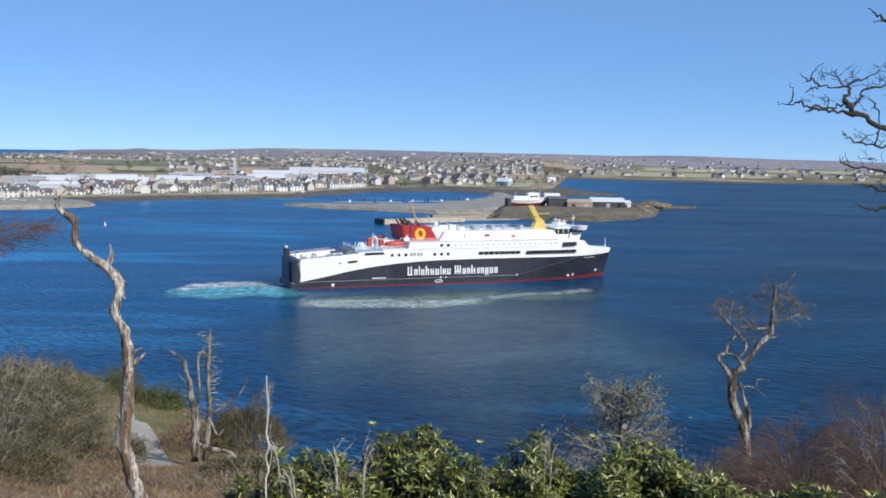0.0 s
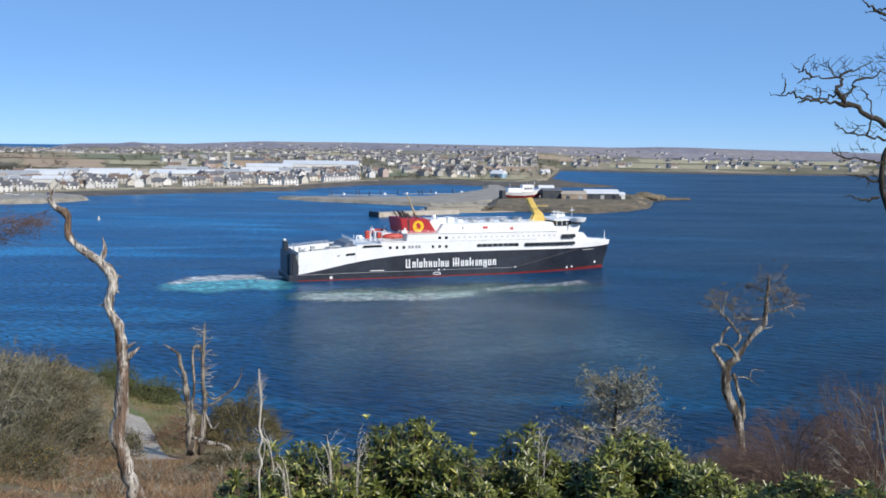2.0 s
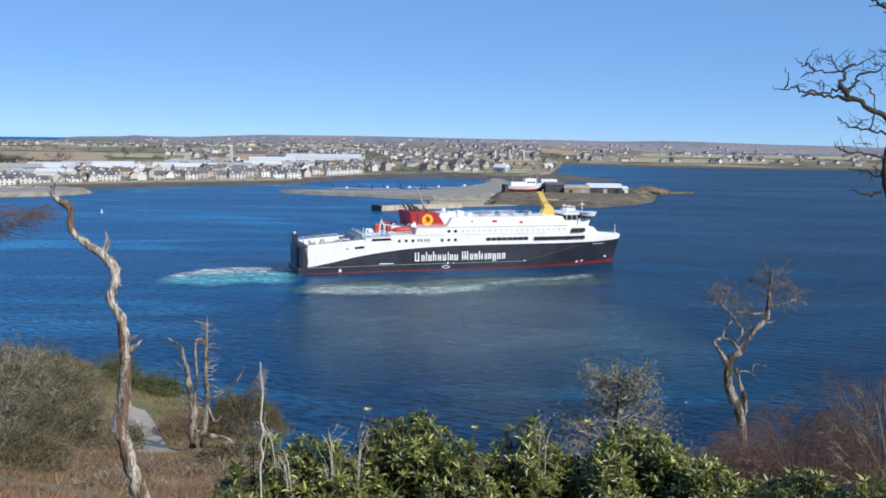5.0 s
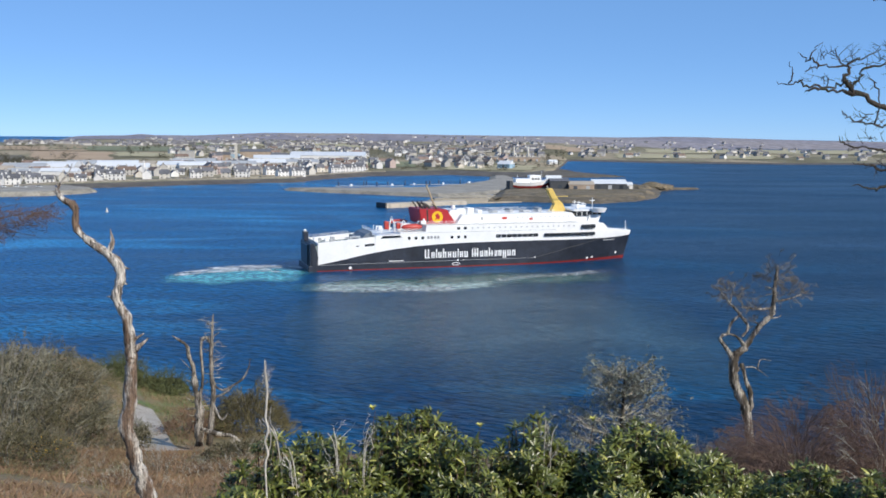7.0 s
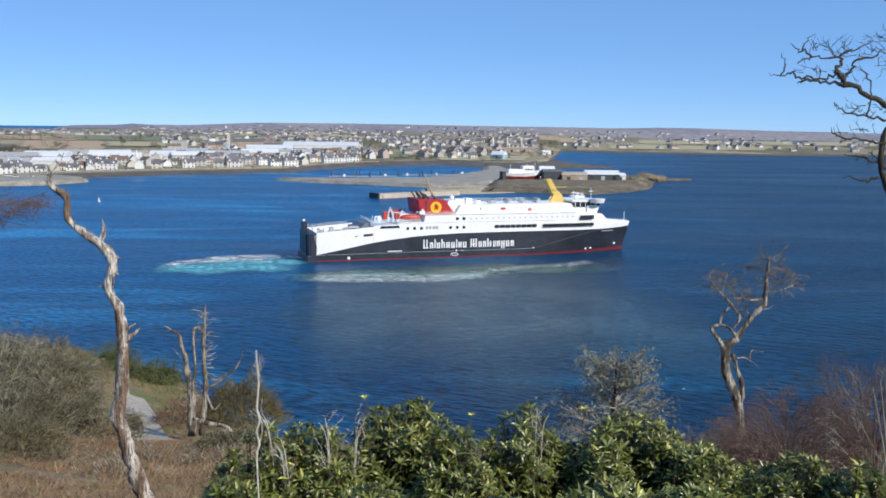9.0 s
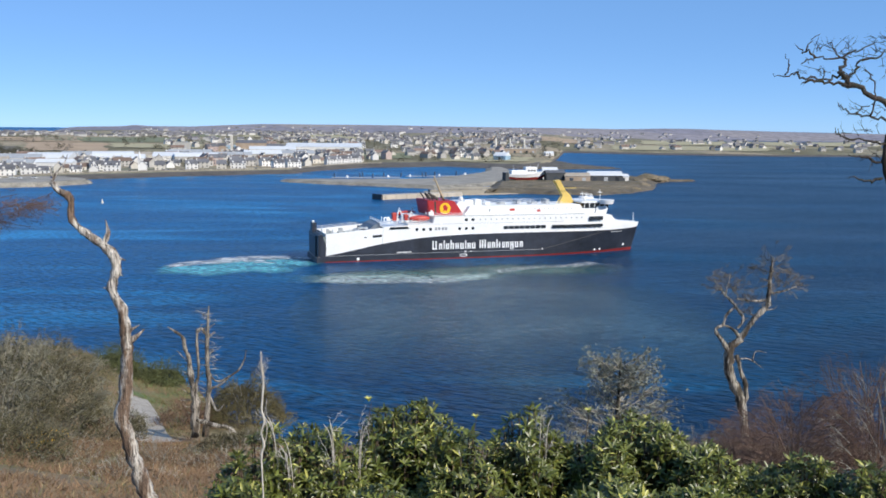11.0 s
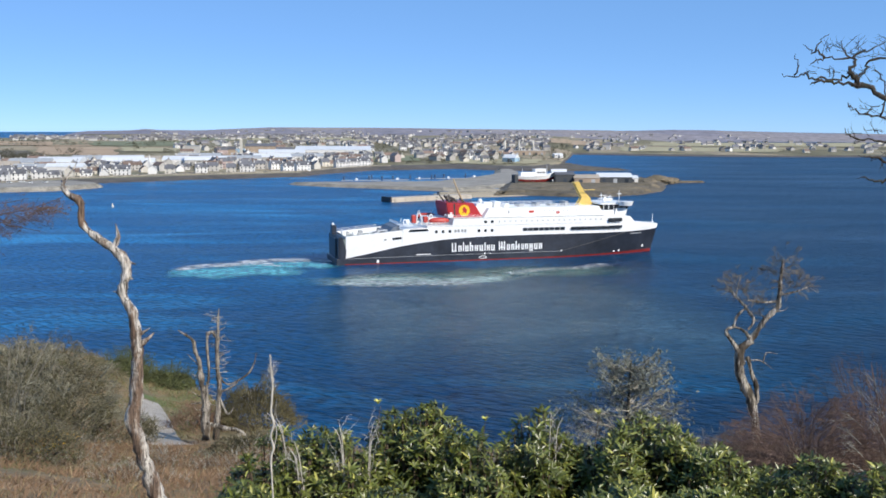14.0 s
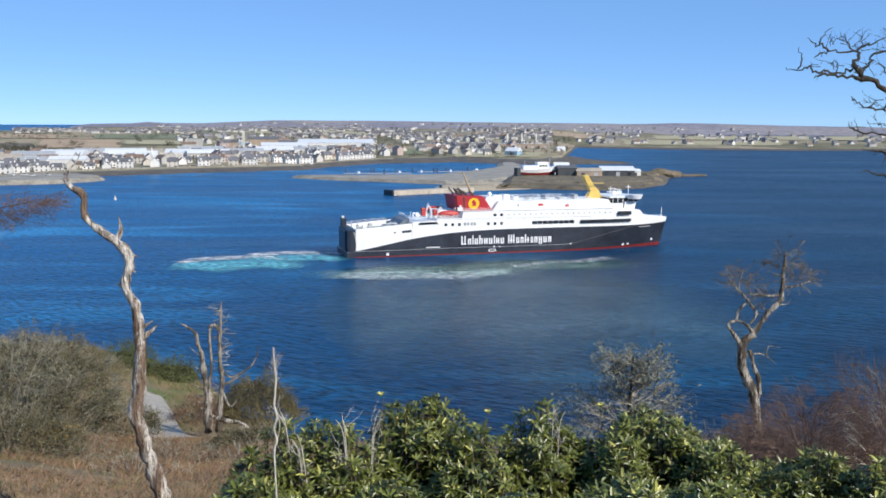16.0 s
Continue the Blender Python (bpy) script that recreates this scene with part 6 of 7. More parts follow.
    t = bare_tree("dead_spruce", -11.0, 43.63, 31.0, [
        [(0.00, 0.00, 0.206), (0.03, 1.19, 0.206), (-0.00, 1.97, 0.154), (-0.13, 2.76, 0.137), (-0.21, 3.54, 0.103), (-0.40, 4.18, 0.086), (-0.47, 4.57, 0.069), (-0.89, 4.88, 0.051), (-1.14, 5.03, 0.017)],
        [(0.46, 0.00, 0.137), (0.61, 1.72, 0.120), (0.68, 2.50, 0.120), (0.62, 3.28, 0.103), (0.61, 4.06, 0.103), (0.66, 4.84, 0.086), (0.70, 5.61, 0.051), (0.74, 6.04, 0.017)],
        [(0.62, 3.28, 0.05), (0.79, 2.76, 0.05), (1.09, 2.56, 0.05), (1.47, 2.72, 0.048), (1.99, 3.08, 0.042), (2.24, 3.5, 0.034), (2.36, 4.0, 0.013)],
        [(0.62, 2.19, 0.069), (1.08, 2.37, 0.051), (1.50, 2.66, 0.034)],
        [(-0.00, 1.97, 0.086), (0.21, 3.02, 0.069), (0.17, 3.80, 0.069), (0.17, 4.57, 0.069), (0.23, 4.88, 0.069), (0.43, 4.94, 0.069), (0.60, 4.68, 0.051)],
        [(-0.06, 2.76, 0.051), (-0.56, 3.02, 0.017)],
        [(-0.12, 3.28, 0.034), (-0.76, 3.97, 0.017)],
        [(-0.20, 1.97, 0.034), (-0.58, 2.23, 0.017)],
        [(-0.06, 1.71, 0.051), (-0.67, 1.66, 0.017)],
        [(0.66, 4.96, 0.034), (0.99, 5.20, 0.017)],
        [(0.64, 4.32, 0.034), (0.27, 4.42, 0.017)],
        [(0.69, 5.35, 0.034), (0.45, 5.61, 0.017)],
        [(0.65, 4.58, 0.034), (0.96, 4.84, 0.017)],
        [(0.66, 3.80, 0.034), (0.92, 4.01, 0.017)],
        [(0.66, 1.98, 0.069), (1.00, 1.19, 0.051), (1.32, 1.51, 0.017)],
    ], M_SPRUCE, "pair of bare grey dead spruce stems with broken branches", 7)
    fine = Soup()
    for _ in range(64):
        z = rng.uniform(0.9, 5.9)
        a = ((0.63 if z > 2.6 else rng.choice((0.6, -0.03))) + rng.gauss(0, 0.04), rng.gauss(0, 0.06), z)
        fine.spray(rng, a, (rng.choice((-1, 1)) * 1.0, rng.gauss(0, 0.5), rng.uniform(-0.3, 0.5)), rng.uniform(0.15, 0.6), 0.02, 2, 1, 0.5)
    fine.make("twig_mass", M_TWIG, t)
    bare_tree("fallen_log", -10.69, 42.68, 32.06, [
        [(-0.00, -0.00, 0.085), (0.70, -0.23, 0.097), (1.45, -0.35, 0.085), (1.84, -0.76, 0.061)],
        [(1.45, -0.35, 0.048), (1.61, -1.13, 0.024)],
    ], M_GREYWOOD, "fallen silver-grey log across the bank", 8)
    t = bare_tree("dead_stalk", -0.96, 5.42, 42.72, [
        [(0.0, -0.9, 0.006), (0.0, 0.1, 0.005), (-0.01, 0.42, 0.005), (0.006, 0.50, 0.007), (-0.008, 0.57, 0.005), (0.008, 0.64, 0.008), (-0.006, 0.70, 0.006), (0.0, 0.78, 0.005), (0.004, 0.86, 0.006), (-0.004, 0.94, 0.006), (-0.01, 1.03, 0.002)],
        [(0.008, 0.64, 0.004), (0.02, 0.61, 0.004), (0.018, 0.55, 0.003), (0.004, 0.5, 0.002)]],
        M_PALE, "pale twisted dead stalk standing in the hedge", 9)
    fine = Soup()
    for _ in range(70):
        z = rng.uniform(0.78, 1.0)
        fine.spray(rng, (rng.gauss(0, 0.004), rng.gauss(0, 0.004), z), (rng.gauss(0, 0.6), rng.gauss(0, 0.6), 1), rng.uniform(0.02, 0.06), 0.0012, 2, 1, 0.5)
    fine.make("seed_head", M_PALE, t, "brush of dead seed stems")
    t = bare_tree("bare_tree", 6.06, 11.5, 43.04, [
        [(0.35, -3.2, 0.17), (0.2, -1.6, 0.15), (0.05, 0.0, 0.13), (-0.17, 1.25, 0.11), (0.0, 2.4, 0.080), (0.15, 3.6, 0.054)],
        [(-0.22, 1.25, 0.082), (-0.65, 1.99, 0.054), (-0.93, 2.23, 0.038), (-1.14, 2.36, 0.030), (-1.36, 2.46, 0.032), (-1.52, 2.48, 0.016), (-1.71, 2.50, 0.014), (-1.84, 2.52, 0.014), (-1.93, 2.49, 0.005)],
        [(-1.36, 2.46, 0.032), (-1.43, 2.56, 0.032), (-1.51, 2.61, 0.024), (-1.46, 2.69, 0.022), (-1.47, 2.77, 0.016), (-1.66, 2.77, 0.011), (-1.79, 2.77, 0.011), (-1.88, 2.76, 0.011), (-1.98, 2.71, 0.003)],
        [(-1.79, 2.77, 0.011), (-1.87, 2.84, 0.011), (-1.95, 2.85, 0.008), (-2.03, 2.93, 0.003)],
        [(-1.91, 2.85, 0.008), (-1.85, 2.95, 0.005), (-1.76, 3.03, 0.003)],
        [(-1.41, 2.55, 0.016), (-1.53, 2.57, 0.014), (-1.65, 2.53, 0.011), (-1.81, 2.55, 0.011), (-1.92, 2.54, 0.011), (-1.99, 2.59, 0.011), (-2.07, 2.58, 0.008), (-2.26, 2.58, 0.003)],
        [(-2.10, 2.58, 0.008), (-2.09, 2.71, 0.008), (-2.13, 2.82, 0.003)],
        [(-1.39, 2.58, 0.016), (-1.30, 2.65, 0.014), (-1.31, 2.73, 0.011), (-1.16, 2.77, 0.011), (-0.96, 2.84, 0.005)],
        [(-1.47, 2.77, 0.014), (-1.43, 2.82, 0.011), (-1.28, 2.87, 0.008), (-1.10, 2.96, 0.005)],
        [(-1.50, 2.77, 0.008), (-1.58, 2.87, 0.008), (-1.62, 2.96, 0.003)],
        [(-1.69, 2.53, 0.008), (-1.69, 2.62, 0.005), (-1.76, 2.63, 0.003)],
        [(-0.65, 1.99, 0.024), (-0.92, 2.08, 0.016), (-1.12, 2.12, 0.011), (-1.27, 2.13, 0.011), (-1.40, 2.19, 0.008), (-1.46, 2.22, 0.008), (-1.49, 2.28, 0.003)],
        [(-1.27, 2.13, 0.008), (-1.23, 2.22, 0.005), (-1.13, 2.24, 0.005)],
        [(-0.44, 1.64, 0.027), (-0.90, 1.80, 0.016), (-1.11, 1.84, 0.014), (-1.26, 1.86, 0.011), (-1.42, 1.88, 0.011), (-1.49, 1.92, 0.008), (-1.53, 1.97, 0.003)],
        [(-0.29, 1.38, 0.027), (-0.88, 1.54, 0.016), (-1.10, 1.64, 0.014), (-1.23, 1.65, 0.011), (-1.34, 1.67, 0.003)],
        [(-1.12, 2.12, 0.011), (-1.06, 2.40, 0.008), (-1.15, 2.59, 0.008), (-1.24, 2.64, 0.003)],
        [(-0.1, 2.9, 0.05), (-0.4, 3.15, 0.04), (-0.725, 3.34, 0.026), (-0.935, 3.46, 0.018), (-1.118, 3.55, 0.014), (-1.21, 3.60, 0.01), (-1.28, 3.66, 0.004)],
        [(-0.75, 3.36, 0.016), (-0.935, 3.523, 0.011), (-1.085, 3.523, 0.009), (-1.229, 3.516, 0.003)],
        [(-0.72, 3.34, 0.014), (-0.889, 3.405, 0.011), (-0.987, 3.418, 0.009), (-1.05, 3.458, 0.003)],
        [(-0.15, 0.6, 0.08), (-0.6, 0.95, 0.055), (-0.88, 1.4, 0.04), (-0.91, 1.6, 0.034), (-0.89, 1.95, 0.03), (-0.7, 2.1, 0.024)],
        [(-0.94, 1.42, 0.02), (-1.1, 1.36, 0.014), (-1.24, 1.42, 0.009), (-1.34, 1.40, 0.003)],
    ], M_DARKWOOD, "dark lichened bare tree with crooked branches", 11, kink=0.045)
    fine = Soup()
    for cx, cz in ((-1.66, 2.9), (-1.8, 2.65), (-1.4, 2.85), (-1.3, 2.55), (-1.1, 2.85), (-0.95, 3.0), (-1.2, 2.2), (-1.25, 1.93), (-1.0, 1.65), (-0.95, 2.75), (-0.9, 2.2)):
        for _ in range(11):
            a = (cx + rng.gauss(0, 0.10), rng.gauss(0, 0.03), cz + rng.gauss(-0.02, 0.03))
            fine.spray(rng, a, (rng.gauss(-0.6, 0.8), rng.gauss(0, 0.4), rng.gauss(0.5, 0.6)), rng.uniform(0.06, 0.2), 0.0055, 2, 1, 0.6)
    fine.make("twig_mass", M_DARKWOOD, t)
    t = bare_tree("leaning_shrub", -5.68, 10.57, 42.38, [
        [(-0.3, -2.3, 0.09), (-0.15, -0.6, 0.08), (0.0, 0.6, 0.07), (0.06, 1.3, 0.055)],
        [(0.08, 1.31, 0.022), (0.46, 1.52, 0.015), (0.83, 1.68, 0.009), (1.14, 1.74, 0.005), (1.38, 1.81, 0.004), (1.58, 1.89, 0.001)],
        [(0.83, 1.68, 0.005), (1.01, 1.59, 0.004), (1.19, 1.54, 0.003), (1.34, 1.52, 0.001)],
        [(0.46, 1.52, 0.007), (0.72, 1.80, 0.005), (0.96, 1.82, 0.004), (1.21, 1.87, 0.001)],
        [(0.33, 1.37, 0.008), (0.63, 1.34, 0.005), (0.81, 1.32, 0.004), (0.93, 1.25, 0.001)],
    ], M_TWIG_BROWN, "bare shrub with red-brown twigs reaching out", 13)
    fine = Soup()
    for _ in range(420):
        s = rng.random() ** 1.5
        a = (0.55 + 0.95 * s + rng.gauss(0, 0.08), rng.gauss(0, 0.1), 1.62 + 0.2 * s + rng.gauss(-0.05, 0.12 * (1.2 - s)))
        fine.spray(rng, a, (0.8, rng.gauss(0, 0.5), rng.gauss(-0.05, 0.6)), rng.uniform(0.04, 0.12), 0.003, 3, 2, 0.9)
    fine.make("twig_mass", M_TWIG_BROWN, t)


def twig_shrub(name, x, y, w, d, h, n, material, label, seed, r=0.012, length=0.5, level=2, upright=0.6, under=None, sink=0.2, stem_material=None):
    """A dense leafless shrub: stems from the foot and forking twigs over an uneven dome."""
    rng = random.Random(seed)
    z = hill_z(x, y) - sink
    ob = thing(name, x, y, z, label, "shrub", "shrubs of the hillside")
    for k in range(16 if h > 3 else 8):
        a = rng.uniform(0, 6.28)
        q = rng.uniform(0.15, 0.42)
        bm = bmesh.new()
        tube(bm, [(rng.gauss(0, w * 0.06), rng.gauss(0, d * 0.06), -0.3), (math.cos(a) * w * q * 0.25, math.sin(a) * d * q * 0.25, h * 0.4), (math.cos(a) * w * q * 0.6, math.sin(a) * d * q * 0.6, h * 0.8)],
             [r * 3, r * 2, r * 0.8], 6)
        part("stem", bm, stem_material or material, ob)
    s = Soup()
    for _ in range(n):
        a = rng.uniform(0, 6.28)
        q = math.sqrt(rng.random())
        lx, ly = math.cos(a) * q * w / 2, math.sin(a) * q * d / 2
        top = h * math.sqrt(max(0.05, 1 - q * q)) * (0.82 + 0.45 * noise.noise((lx * 0.9 + seed, ly * 0.9, 1)))
        lz = top * (rng.random() ** 0.45) - 0.15
        if h > 3 and noise.noise((lx * 1.2, ly * 1.2 + seed, lz * 1.4)) < -0.16:
            continue
        s.spray(rng, (lx, ly, lz), (lx / w, ly / d, upright), length * rng.uniform(0.5, 1.2), r, 3, level, 0.45)
    s.make("twig_mass", material, ob)
    if under:
        s = Soup()
        for _ in range(n * 9):
            a = rng.uniform(0, 6.28)
            q = math.sqrt(rng.random()) * 0.95
            lx, ly = math.cos(a) * q * w / 2, math.sin(a) * q * d / 2
            top = h * math.sqrt(max(0.05, 1 - q * q)) * (0.75 + 0.45 * noise.noise((lx * 0.9 + seed, ly * 0.9, 1)))
            lz = top * rng.random() ** 0.4
            if h > 3.1 and noise.noise((lx * 1.2, ly * 1.2 + seed, lz * 1.4)) < 0.02:
                continue
            s.tuft(rng, (lx, ly, lz), length * rng.uniform(0.12, 0.26), 4)
        s.make("foliage", under, ob)
    return ob


def branching(ob, w, d, h, n, material, seed):
    """Pale lichened limbs that fork outwards through a shrub's dome."""
    rng = random.Random(seed)
    s = Soup()
    for _ in range(n):
        a, q = rng.uniform(0, 6.28), math.sqrt(rng.random()) * 0.34
        base = (math.cos(a) * w * q, math.sin(a) * d * q, h * rng.uniform(0.1, 0.5))
        out = (math.cos(a) * q * 1.6, math.sin(a) * q * 1.6 - 0.15, rng.uniform(0.3, 0.8))
        s.spray(rng, base, out, h * rng.uniform(0.2, 0.32), 0.045, 3, 5, 0.42)
    s.make("branch_mass", material, ob, "pale grey lichened branches")


def build_shrubs():
    tan = mat("dry_olive_tangle", (0.10, 0.088, 0.042), 0.95, scale=0.5, vary=0.4, island=0.55)
    olive = mat("olive_grey_twigs", (0.19, 0.165, 0.105), 0.9, scale=0.6, vary=0.35, island=0.5)
    pale = mat("lichened_grey_branches", (0.235, 0.22, 0.155), 0.9, scale=0.7, vary=0.35, island=0.4)
    scrub = mat("brown_green_scrub", (0.15, 0.125, 0.055), 0.95, scale=0.7, vary=0.35, island=0.45)
    for x, y, w, d, h, n, sd in ((-17.0, 36.8, 9.5, 7, 5.0, 1300, 1), (-22.5, 38.5, 9, 7, 4.9, 500, 2), (-16.6, 41.0, 6, 4.5, 3.2, 360, 3), (-14.6, 31.5, 5.5, 4, 2.0, 330, 4), (-19, 44, 9, 5, 4.2, 420, 9), (-7.6, 37, 3.4, 3, 1.2, 150, 10),
                                 (-14.7, 43.5, 3.2, 3, 2.3, 260, 21), (-24.5, 58, 8, 6, 2.6, 380, 22), (-21.5, 56, 6, 5, 1.6, 260, 23)):
        ob = twig_shrub("grey_shrub", x, y, w, d, h, int(n * 1.5), olive, "large rounded grey-brown shrub without leaves" if h > 3 else "low grey-brown shrub without leaves", sd, 0.011, 0.34, 2, 0.25, tan, stem_material=M_TWIG)
        if h > 2.2:
            branching(ob, w, d, h, int(w * 3), pale, sd + 90)
    twig_shrub("gorse_bush", -9.9, 49.5, 4.4, 3.6, 3.0, 620, scrub, "rounded olive-brown gorse bush on the bank", 5, 0.012, 0.42, 2, 0.2, scrub, stem_material=M_TWIG)
    twig_shrub("gorse_bush", -12.6, 49, 3.4, 3, 1.6, 160, M_TWIG_BROWN, "low thicket of brown bramble stems", 6, 0.014, 0.4, 2, 0.6, M_BRACKEN)
    twig_shrub("gorse_bush", -21.2, 71, 5.5, 4, 1.5, 260, M_GORSE, "dark green gorse bush on the bank", 7, 0.016, 0.9, 2, 0.6, M_GORSE)
    twig_shrub("gorse_bush", -23.6, 70, 4, 4, 1.3, 260, M_GORSE, "dark green gorse bush on the bank", 8, 0.016, 0.9, 2, 0.6, M_GORSE)
    for x, y, w, h, sd in ((7.0, 18.8, 3.0, 2.1, 11), (8.6, 18.8, 3.0, 3.2, 12), (8.0, 21.5, 4.2, 2.5, 13), (6.4, 20.5, 2.4, 1.2, 14), (11.0, 20.0, 4, 4.0, 15), (9.0, 26, 5, 1.8, 16), (10.2, 23.5, 4, 3.7, 17)):
        twig_shrub("brown_thicket", x, y, w, w * 0.7, h, 1750, M_TWIG_BROWN, "dense purple-brown leafless thicket on the slope", sd, 0.005, 0.23, 2, 0.1)
    twig_shrub("grey_shrub", 8.4, 17.6, 2.4, 1.6, 2.7, 70, M_TWIG, "open grey lichened shrub before the thicket", 35, 0.007, 0.45, 2, 0.3)
    # small lichened tree, grey with hanging tufts
    rng = random.Random(31)
    ob = thing("lichened_tree", 4.42, 23.6, hill_z(4.42, 23.6) - 0.2, "small grey-green lichened tree with open crown", "tree")
    bm = bmesh.new()
    tube(bm, smooth_line([(0, 0, 0), (0.05, 0, 0.8), (-0.05, 0, 1.6), (0.0, 0, 3.0)], 4), [0.09 - 0.006 * k for k in range(13)], 7, 0.1, rng)
    part("trunk", bm, M_DARKWOOD, ob)
    tw, fol = Soup(), Soup()
    for k in range(104):
        z = rng.uniform(0.5, 3.3)
        a = rng.uniform(0, 6.28)
        ln = (1.95 - 0.44 * z) * rng.uniform(0.6, 1.15) + 0.25
        d = Vector((math.cos(a), math.sin(a), rng.uniform(0.15, 0.7)))
        base = Vector((0, 0, z * 0.85))
        tw.twig(base, base + d * ln, 0.018)
        for _ in range(16):
            p = base + d * ln * rng.uniform(0.3, 1.05) + Vector((rng.gauss(0, 0.1), rng.gauss(0, 0.1), rng.gauss(0.03, 0.09)))
            tw.twig(base + d * ln * 0.5, p, 0.006)
            fol.tuft(rng, p, rng.uniform(0.05, 0.1), 5)
    tw.make("branch_mass", M_TWIG, ob)
    fol.make("crown", M_LICHEN, ob, "grey-green lichened foliage")
    twig_shrub("grey_shrub", 6.6, 24.5, 2.8, 1.8, 1.5, 150, M_TWIG, "thin grey leafless sapling clump", 33, 0.004, 0.34, 2, 0.9)
    twig_shrub("grey_shrub", 2.9, 22.5, 1.8, 1.5, 1.5, 90, M_TWIG, "thin grey leafless sapling clump", 34, 0.004, 0.3, 2, 1.0, M_LICHEN)
    for x, y, w, h, sd in ((-9.9, 34.0, 3.4, 1.15, 61), (-7.2, 33.0, 3.2, 1.0, 62), (-12.4, 32.0, 3.0, 1.1, 63), (-9.4, 28.5, 3.2, 0.7, 64), (-5.5, 30, 3, 0.8, 65), (-14.5, 42.2, 2.4, 1.5, 66), (-16.0, 47.5, 2.6, 2.0, 67)):
        twig_shrub("bramble_patch", x, y, w, 2.2, h, 130, M_TWIG, "low patch of brown bramble and bracken", sd, 0.007, 0.3, 2, 0.6, M_BRACKEN)
    # gorse in flower
    ob = twig_shrub("flowering_gorse", -13.6, 33.5, 1.8, 1.5, 1.0, 60, M_GORSE, "gorse bush with yellow flowers", 41, 0.01, 0.3, 1, 0.6, M_GORSE)
    s = Soup()
    for _ in range(120):
        s.tuft(rng, (rng.gauss(0, 0.4), rng.gauss(0, 0.3), rng.uniform(0.5, 1.05)), 0.07, 3)
    s.make("blossom", M_FLOWER, ob, "yellow gorse flowers")


def build_grass():
    """Dead bracken and rough grass on the open slope."""
    rng = random.Random(51)
    for name, m, n, x0, x1, y0, y1, hh, lab in (("bracken", M_BRACKEN, 36000, -17, -0.5, 13, 40, 0.3, "matted rust-brown dead bracken"),
                                                ("rough_grass", M_TURF, 4500, -16, 2, 12, 40, 0.25, "tufts of green and straw grass"),
                                                ("bank_grass", M_TURF, 12000, -30, -12, 46, 74, 0.35, "green and tan grass on the bank above the water"),
                                                ("bank_bracken", M_BRACKEN, 9000, -32, -11, 44, 76, 0.45, "rust-brown dead bracken on the bank"),
                                                ("pale_grass", mat("straw_grass", (0.36, 0.27, 0.14), 0.95, vary=0.25, scale=0.6, island=0.3), 6000, -17, 12, 10, 42, 0.35, "dry straw-coloured grass stems")):
        s = Soup()
        while n > 0:
            x, y = rng.uniform(x0, x1), rng.uniform(y0, y1)
            if abs(x - (-11.5 - (y - 40.2) * 0.385)) < 0.8 and y > 39.8:
                continue
            if noise.noise((x * 0.35, y * 0.35, len(name))) < -0.12:
                n -= 0.2
                continue
            z = hill_z(x, y)
            h = hh * rng.uniform(0.4, 1.2)
            w = 0.010 + 0.010 * rng.random()
            d = Vector((rng.gauss(0, 0.8), rng.gauss(0, 0.8), rng.uniform(0.4, 1))) * h
            i = len(s.v)
            s.v += [(x - w, y, z - 0.05), (x + w, y, z - 0.05), (x + d.x, y + d.y, z + d.z)]
            s.f.append((i, i + 1, i + 2))
            n -= 1
        tagged(s.make(name, m), lab, "grass", kind="stuff")


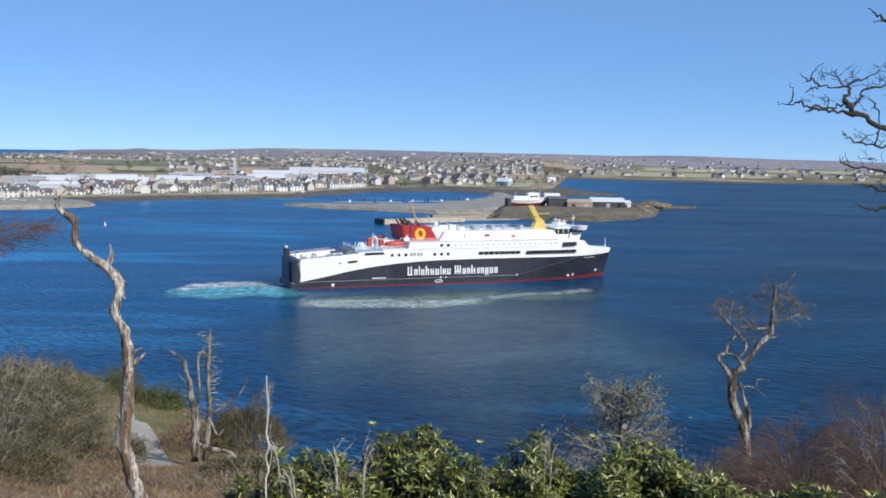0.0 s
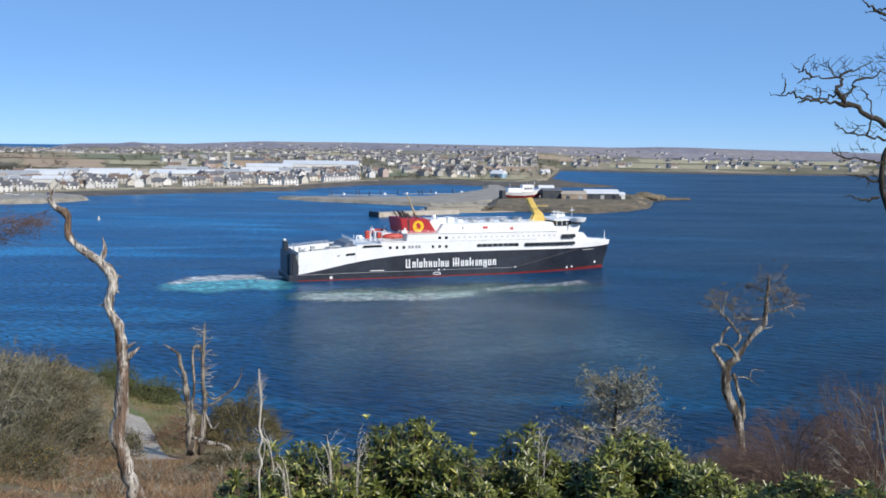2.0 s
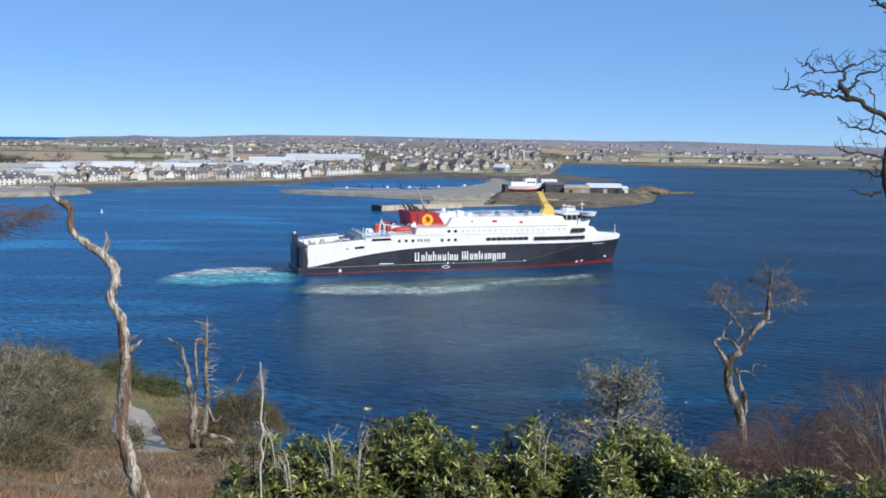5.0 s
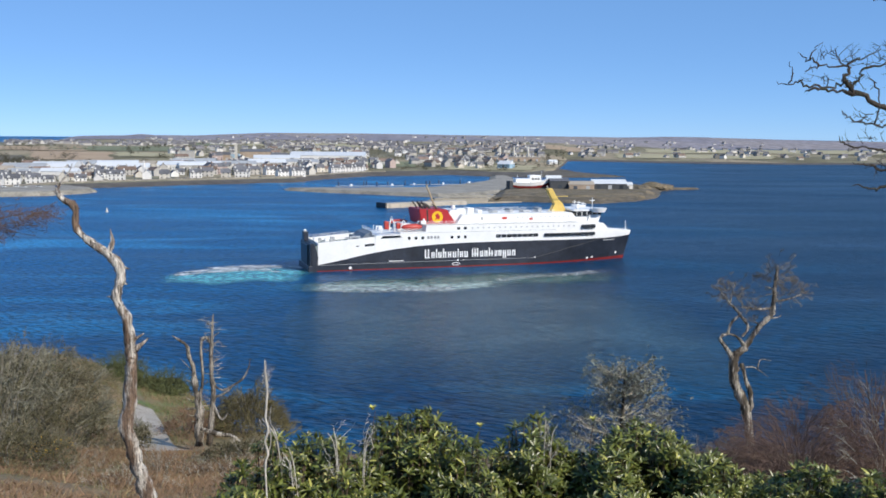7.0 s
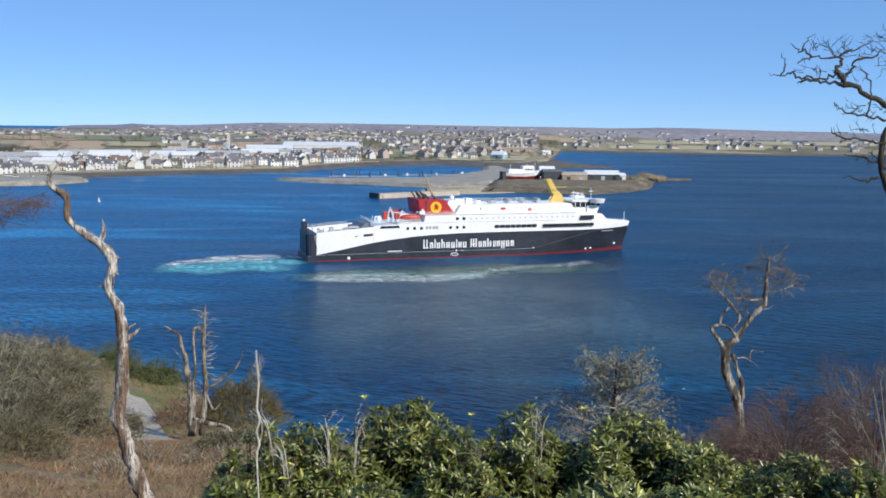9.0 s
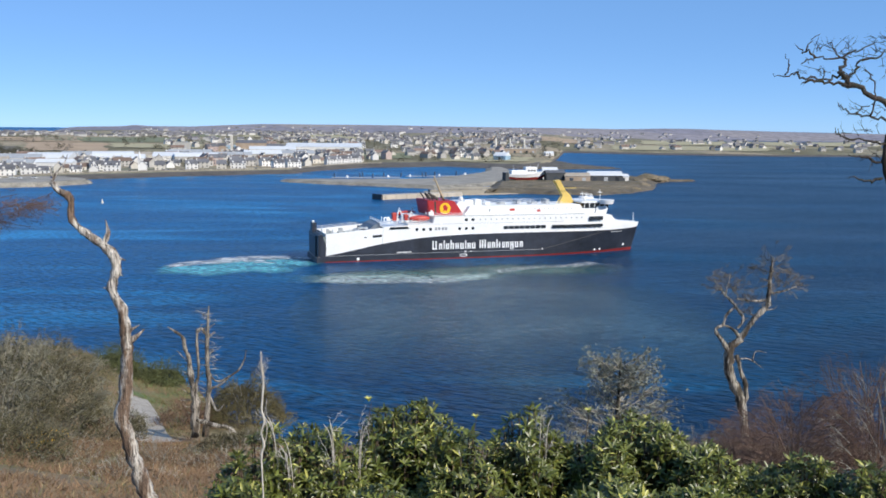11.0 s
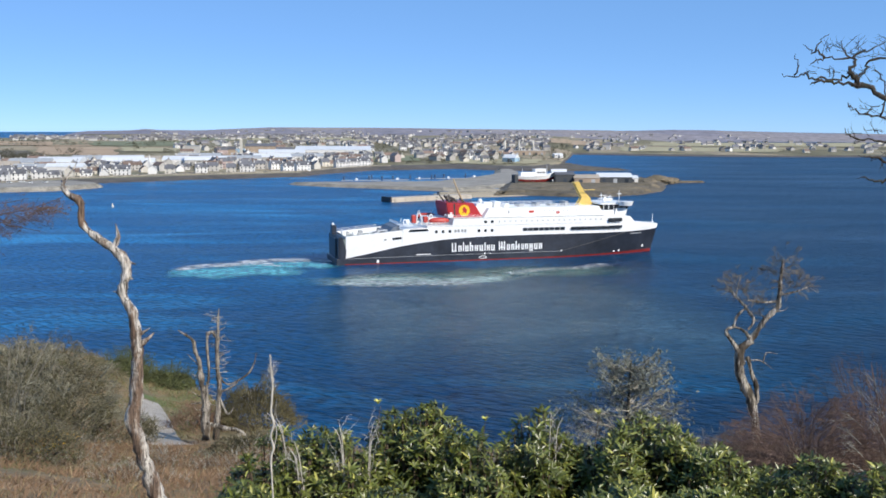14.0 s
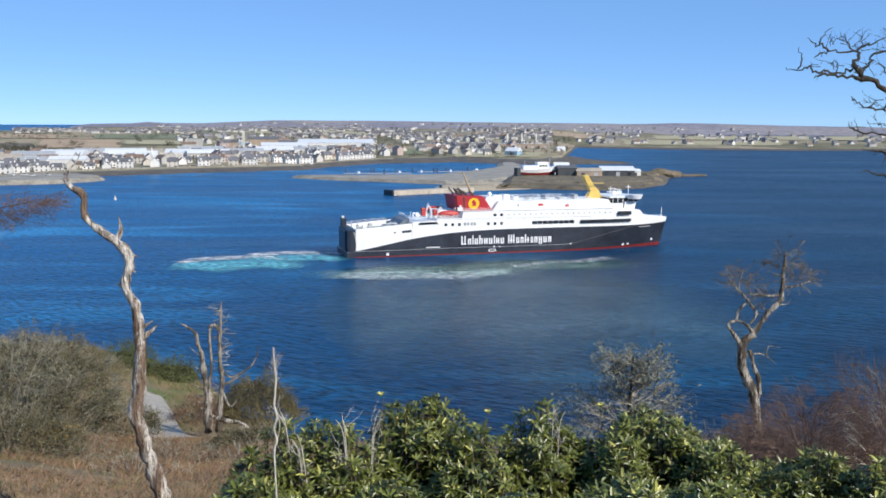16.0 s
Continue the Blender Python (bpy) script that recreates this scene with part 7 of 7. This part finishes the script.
def rhododendron(x, y, top, w, d, n, seed):
    rng = random.Random(seed)
    g = hill_z(x, y)
    ob = thing("rhododendron", x, y, g, "dense rhododendron bush with glossy dark green leaves", "shrub", "rhododendron hedge")
    h = top - g
    bm = bmesh.new()
    s, old, bud = Soup(), Soup(), Soup()
    for k in range(n):
        a = rng.uniform(0, 6.28)
        q = math.sqrt(rng.random())
        lx, ly = math.cos(a) * q * w / 2, math.sin(a) * q * d / 2
        lump = noise.noise((lx * 3 + seed, ly * 3, 1)) * 0.26
        lz = h * (1 - 0.30 * q ** 2.2) + lump - 0.07
        if k % 3:
            lz -= rng.random() ** 1.4 * 0.85
        c = Vector((lx, ly, lz))
        axis = Vector((lx * 0.7 / w, ly * 0.7 / d - 0.12, 0.75)) + Vector((rng.gauss(0, 0.22), rng.gauss(0, 0.22), 0))
        axis.normalize()
        t1 = axis.cross(Vector((0.3, 0.2, 0.9 if abs(axis.z) < 0.8 else -0.3))).normalized()
        t2 = axis.cross(t1)
        m = rng.randint(6, 10)
        ln = rng.uniform(0.045, 0.088)
        for j in range(m):
            w2 = 6.28 * j / m + rng.uniform(-0.25, 0.25)
            rise = rng.uniform(-0.35, 1.2)
            al = t1 * math.cos(w2) + t2 * math.sin(w2) + axis * rise
            tgt = old if rng.random() < (0.25 if k % 7 == 0 else 0.045) else s
            tgt.leaf(c, al, axis, ln * rng.uniform(0.75, 1.15), ln * rng.uniform(0.2, 0.3), rng.uniform(0.0, 0.5), 0.35)
        if rng.random() < 0.16:
            bud.leaf(c, axis, t1, 0.035, 0.016, 0, 0.5)
            bud.leaf(c, axis, t2, 0.035, 0.016, 0, 0.5)
        if k % 3 == 0:
            for low in (0.07, 0.13, 0.2, 0.28):     # older leaves down the stem
                cc = c - Vector((lx * low * 0.5, ly * low * 0.5, low))
                for j in range(5):
                    w2 = rng.uniform(0, 6.28)
                    s.leaf(cc, Vector((math.cos(w2), math.sin(w2), rng.uniform(-0.3, 0.5))), Vector((0, 0, 1)), ln * rng.uniform(0.8, 1.2), ln * rng.uniform(0.2, 0.3), 0.4, 0.3)
            tube(bm, [(lx * 0.25, ly * 0.25, 0), (lx * 0.7, ly * 0.7, lz * 0.6), tuple(c - axis * 0.01)], [0.014, 0.009, 0.004], 4)
    part("stem_tangle", bm, M_STEM, ob)["kind"] = "stuff"
    s.make("foliage", M_LEAF, ob, "glossy dark green leaves")
    if old.v:
        old.make("yellowed_foliage", M_OLDLEAF, ob, "yellowed leaves")
    if bud.v:
        bud.make("bud_mass", M_BUD, ob, "pale buds")


def build_hedge():
    for k, (x, y, top, w, d, n) in enumerate((
            (-1.12, 6.2, 43.02, 0.75, 1.1, 150), (-0.76, 6.6, 42.96, 0.9, 1.1, 170), (-0.22, 7.0, 43.05, 0.95, 1.1, 190), (0.2, 6.6, 42.90, 0.85, 1.1, 170),
            (0.70, 6.8, 42.98, 0.85, 1.1, 170), (1.12, 6.7, 42.92, 0.8, 1.0, 150), (1.50, 7.0, 42.97, 0.9, 1.1, 180), (1.9, 6.7, 42.88, 0.9, 1.0, 170),
            (2.38, 6.5, 42.86, 0.9, 1.0, 170), (2.8, 6.3, 42.80, 0.9, 1.0, 160),
            (-1.32, 5.5, 42.82, 0.55, 0.8, 110), (-0.95, 5.4, 42.95, 0.8, 0.9, 160), (-0.3, 5.5, 43.0, 0.9, 0.9, 170), (0.35, 5.4, 42.97, 0.9, 0.9, 170),
            (1.0, 5.5, 42.98, 0.9, 0.9, 170), (1.6, 5.5, 42.95, 0.9, 0.9, 170), (2.2, 5.5, 42.9, 0.9, 0.9, 170), (2.7, 5.4, 42.86, 0.8, 0.9, 140))):
        rhododendron(x, y, top - 0.03, w, d, int(n * 2.9), 60 + k)
    # single stems that stand above the hedge
    rng = random.Random(77)
    for x, y, z, lean, pale in ((0.27, 7.0, 42.9, 0.02, False), (-1.02, 6.3, 43.16, -0.12, True), (-0.66, 6.4, 43.07, -0.06, True), (-0.52, 6.5, 43.05, 0.05, True),
                                (-0.47, 6.8, 43.08, 0.0, False), (0.72, 6.7, 43.05, 0.03, True), (1.04, 6.7, 43.04, 0.02, False), (-0.9, 6.2, 43.0, -0.1, True)):
        g = hill_z(x, y)
        ob = thing("dead_stalk" if pale else "rhododendron_shoot", x, y, g, "curved pale dead stalk" if pale else "single shoot with a yellow-green leaf whorl", "plant", "stalks above the hedge")
        bm = bmesh.new()
        h = z - g
        for q in range(2 if pale else 1):
            o = rng.gauss(0, 0.03) if q else 0
            tube(bm, smooth_line([(0.0, 0, 0.0), (o, 0, h * 0.6), (o + lean * 0.3, 0, h * 0.9), (o + lean + rng.gauss(0, 0.02), 0, h - 0.03 * q)], 4), [0.0034] * 10 + [0.003, 0.002, 0.0015], 5)
        part("stem", bm, M_PALE if pale else M_STEM, ob)
        if pale:
            s = Soup()
            for _ in range(16):
                q = rng.uniform(0.72, 1.0)
                s.spray(rng, (lean * (q - 0.6) * 2 + rng.gauss(0, 0.025), rng.gauss(0, 0.02), h * q), (lean * 3 + rng.gauss(0, 0.5), rng.gauss(0, 0.4), 1), rng.uniform(0.05, 0.13), 0.0026, 2, 2, 0.6)
            s.make("dead_twig_mass", M_PALE, ob)
        else:
            s = Soup()
            for j in range(6):
                w2 = j * 1.05
                s.leaf(Vector((lean, 0, h)), Vector((math.cos(w2), math.sin(w2), 1.3)), Vector((0, 0, 1)), 0.05, 0.02, 0.3, 0.3)
            s.make("leaf_whorl", M_OLDLEAF, ob)


build_trees()
build_shrubs()
build_grass()
build_hedge()


motions()
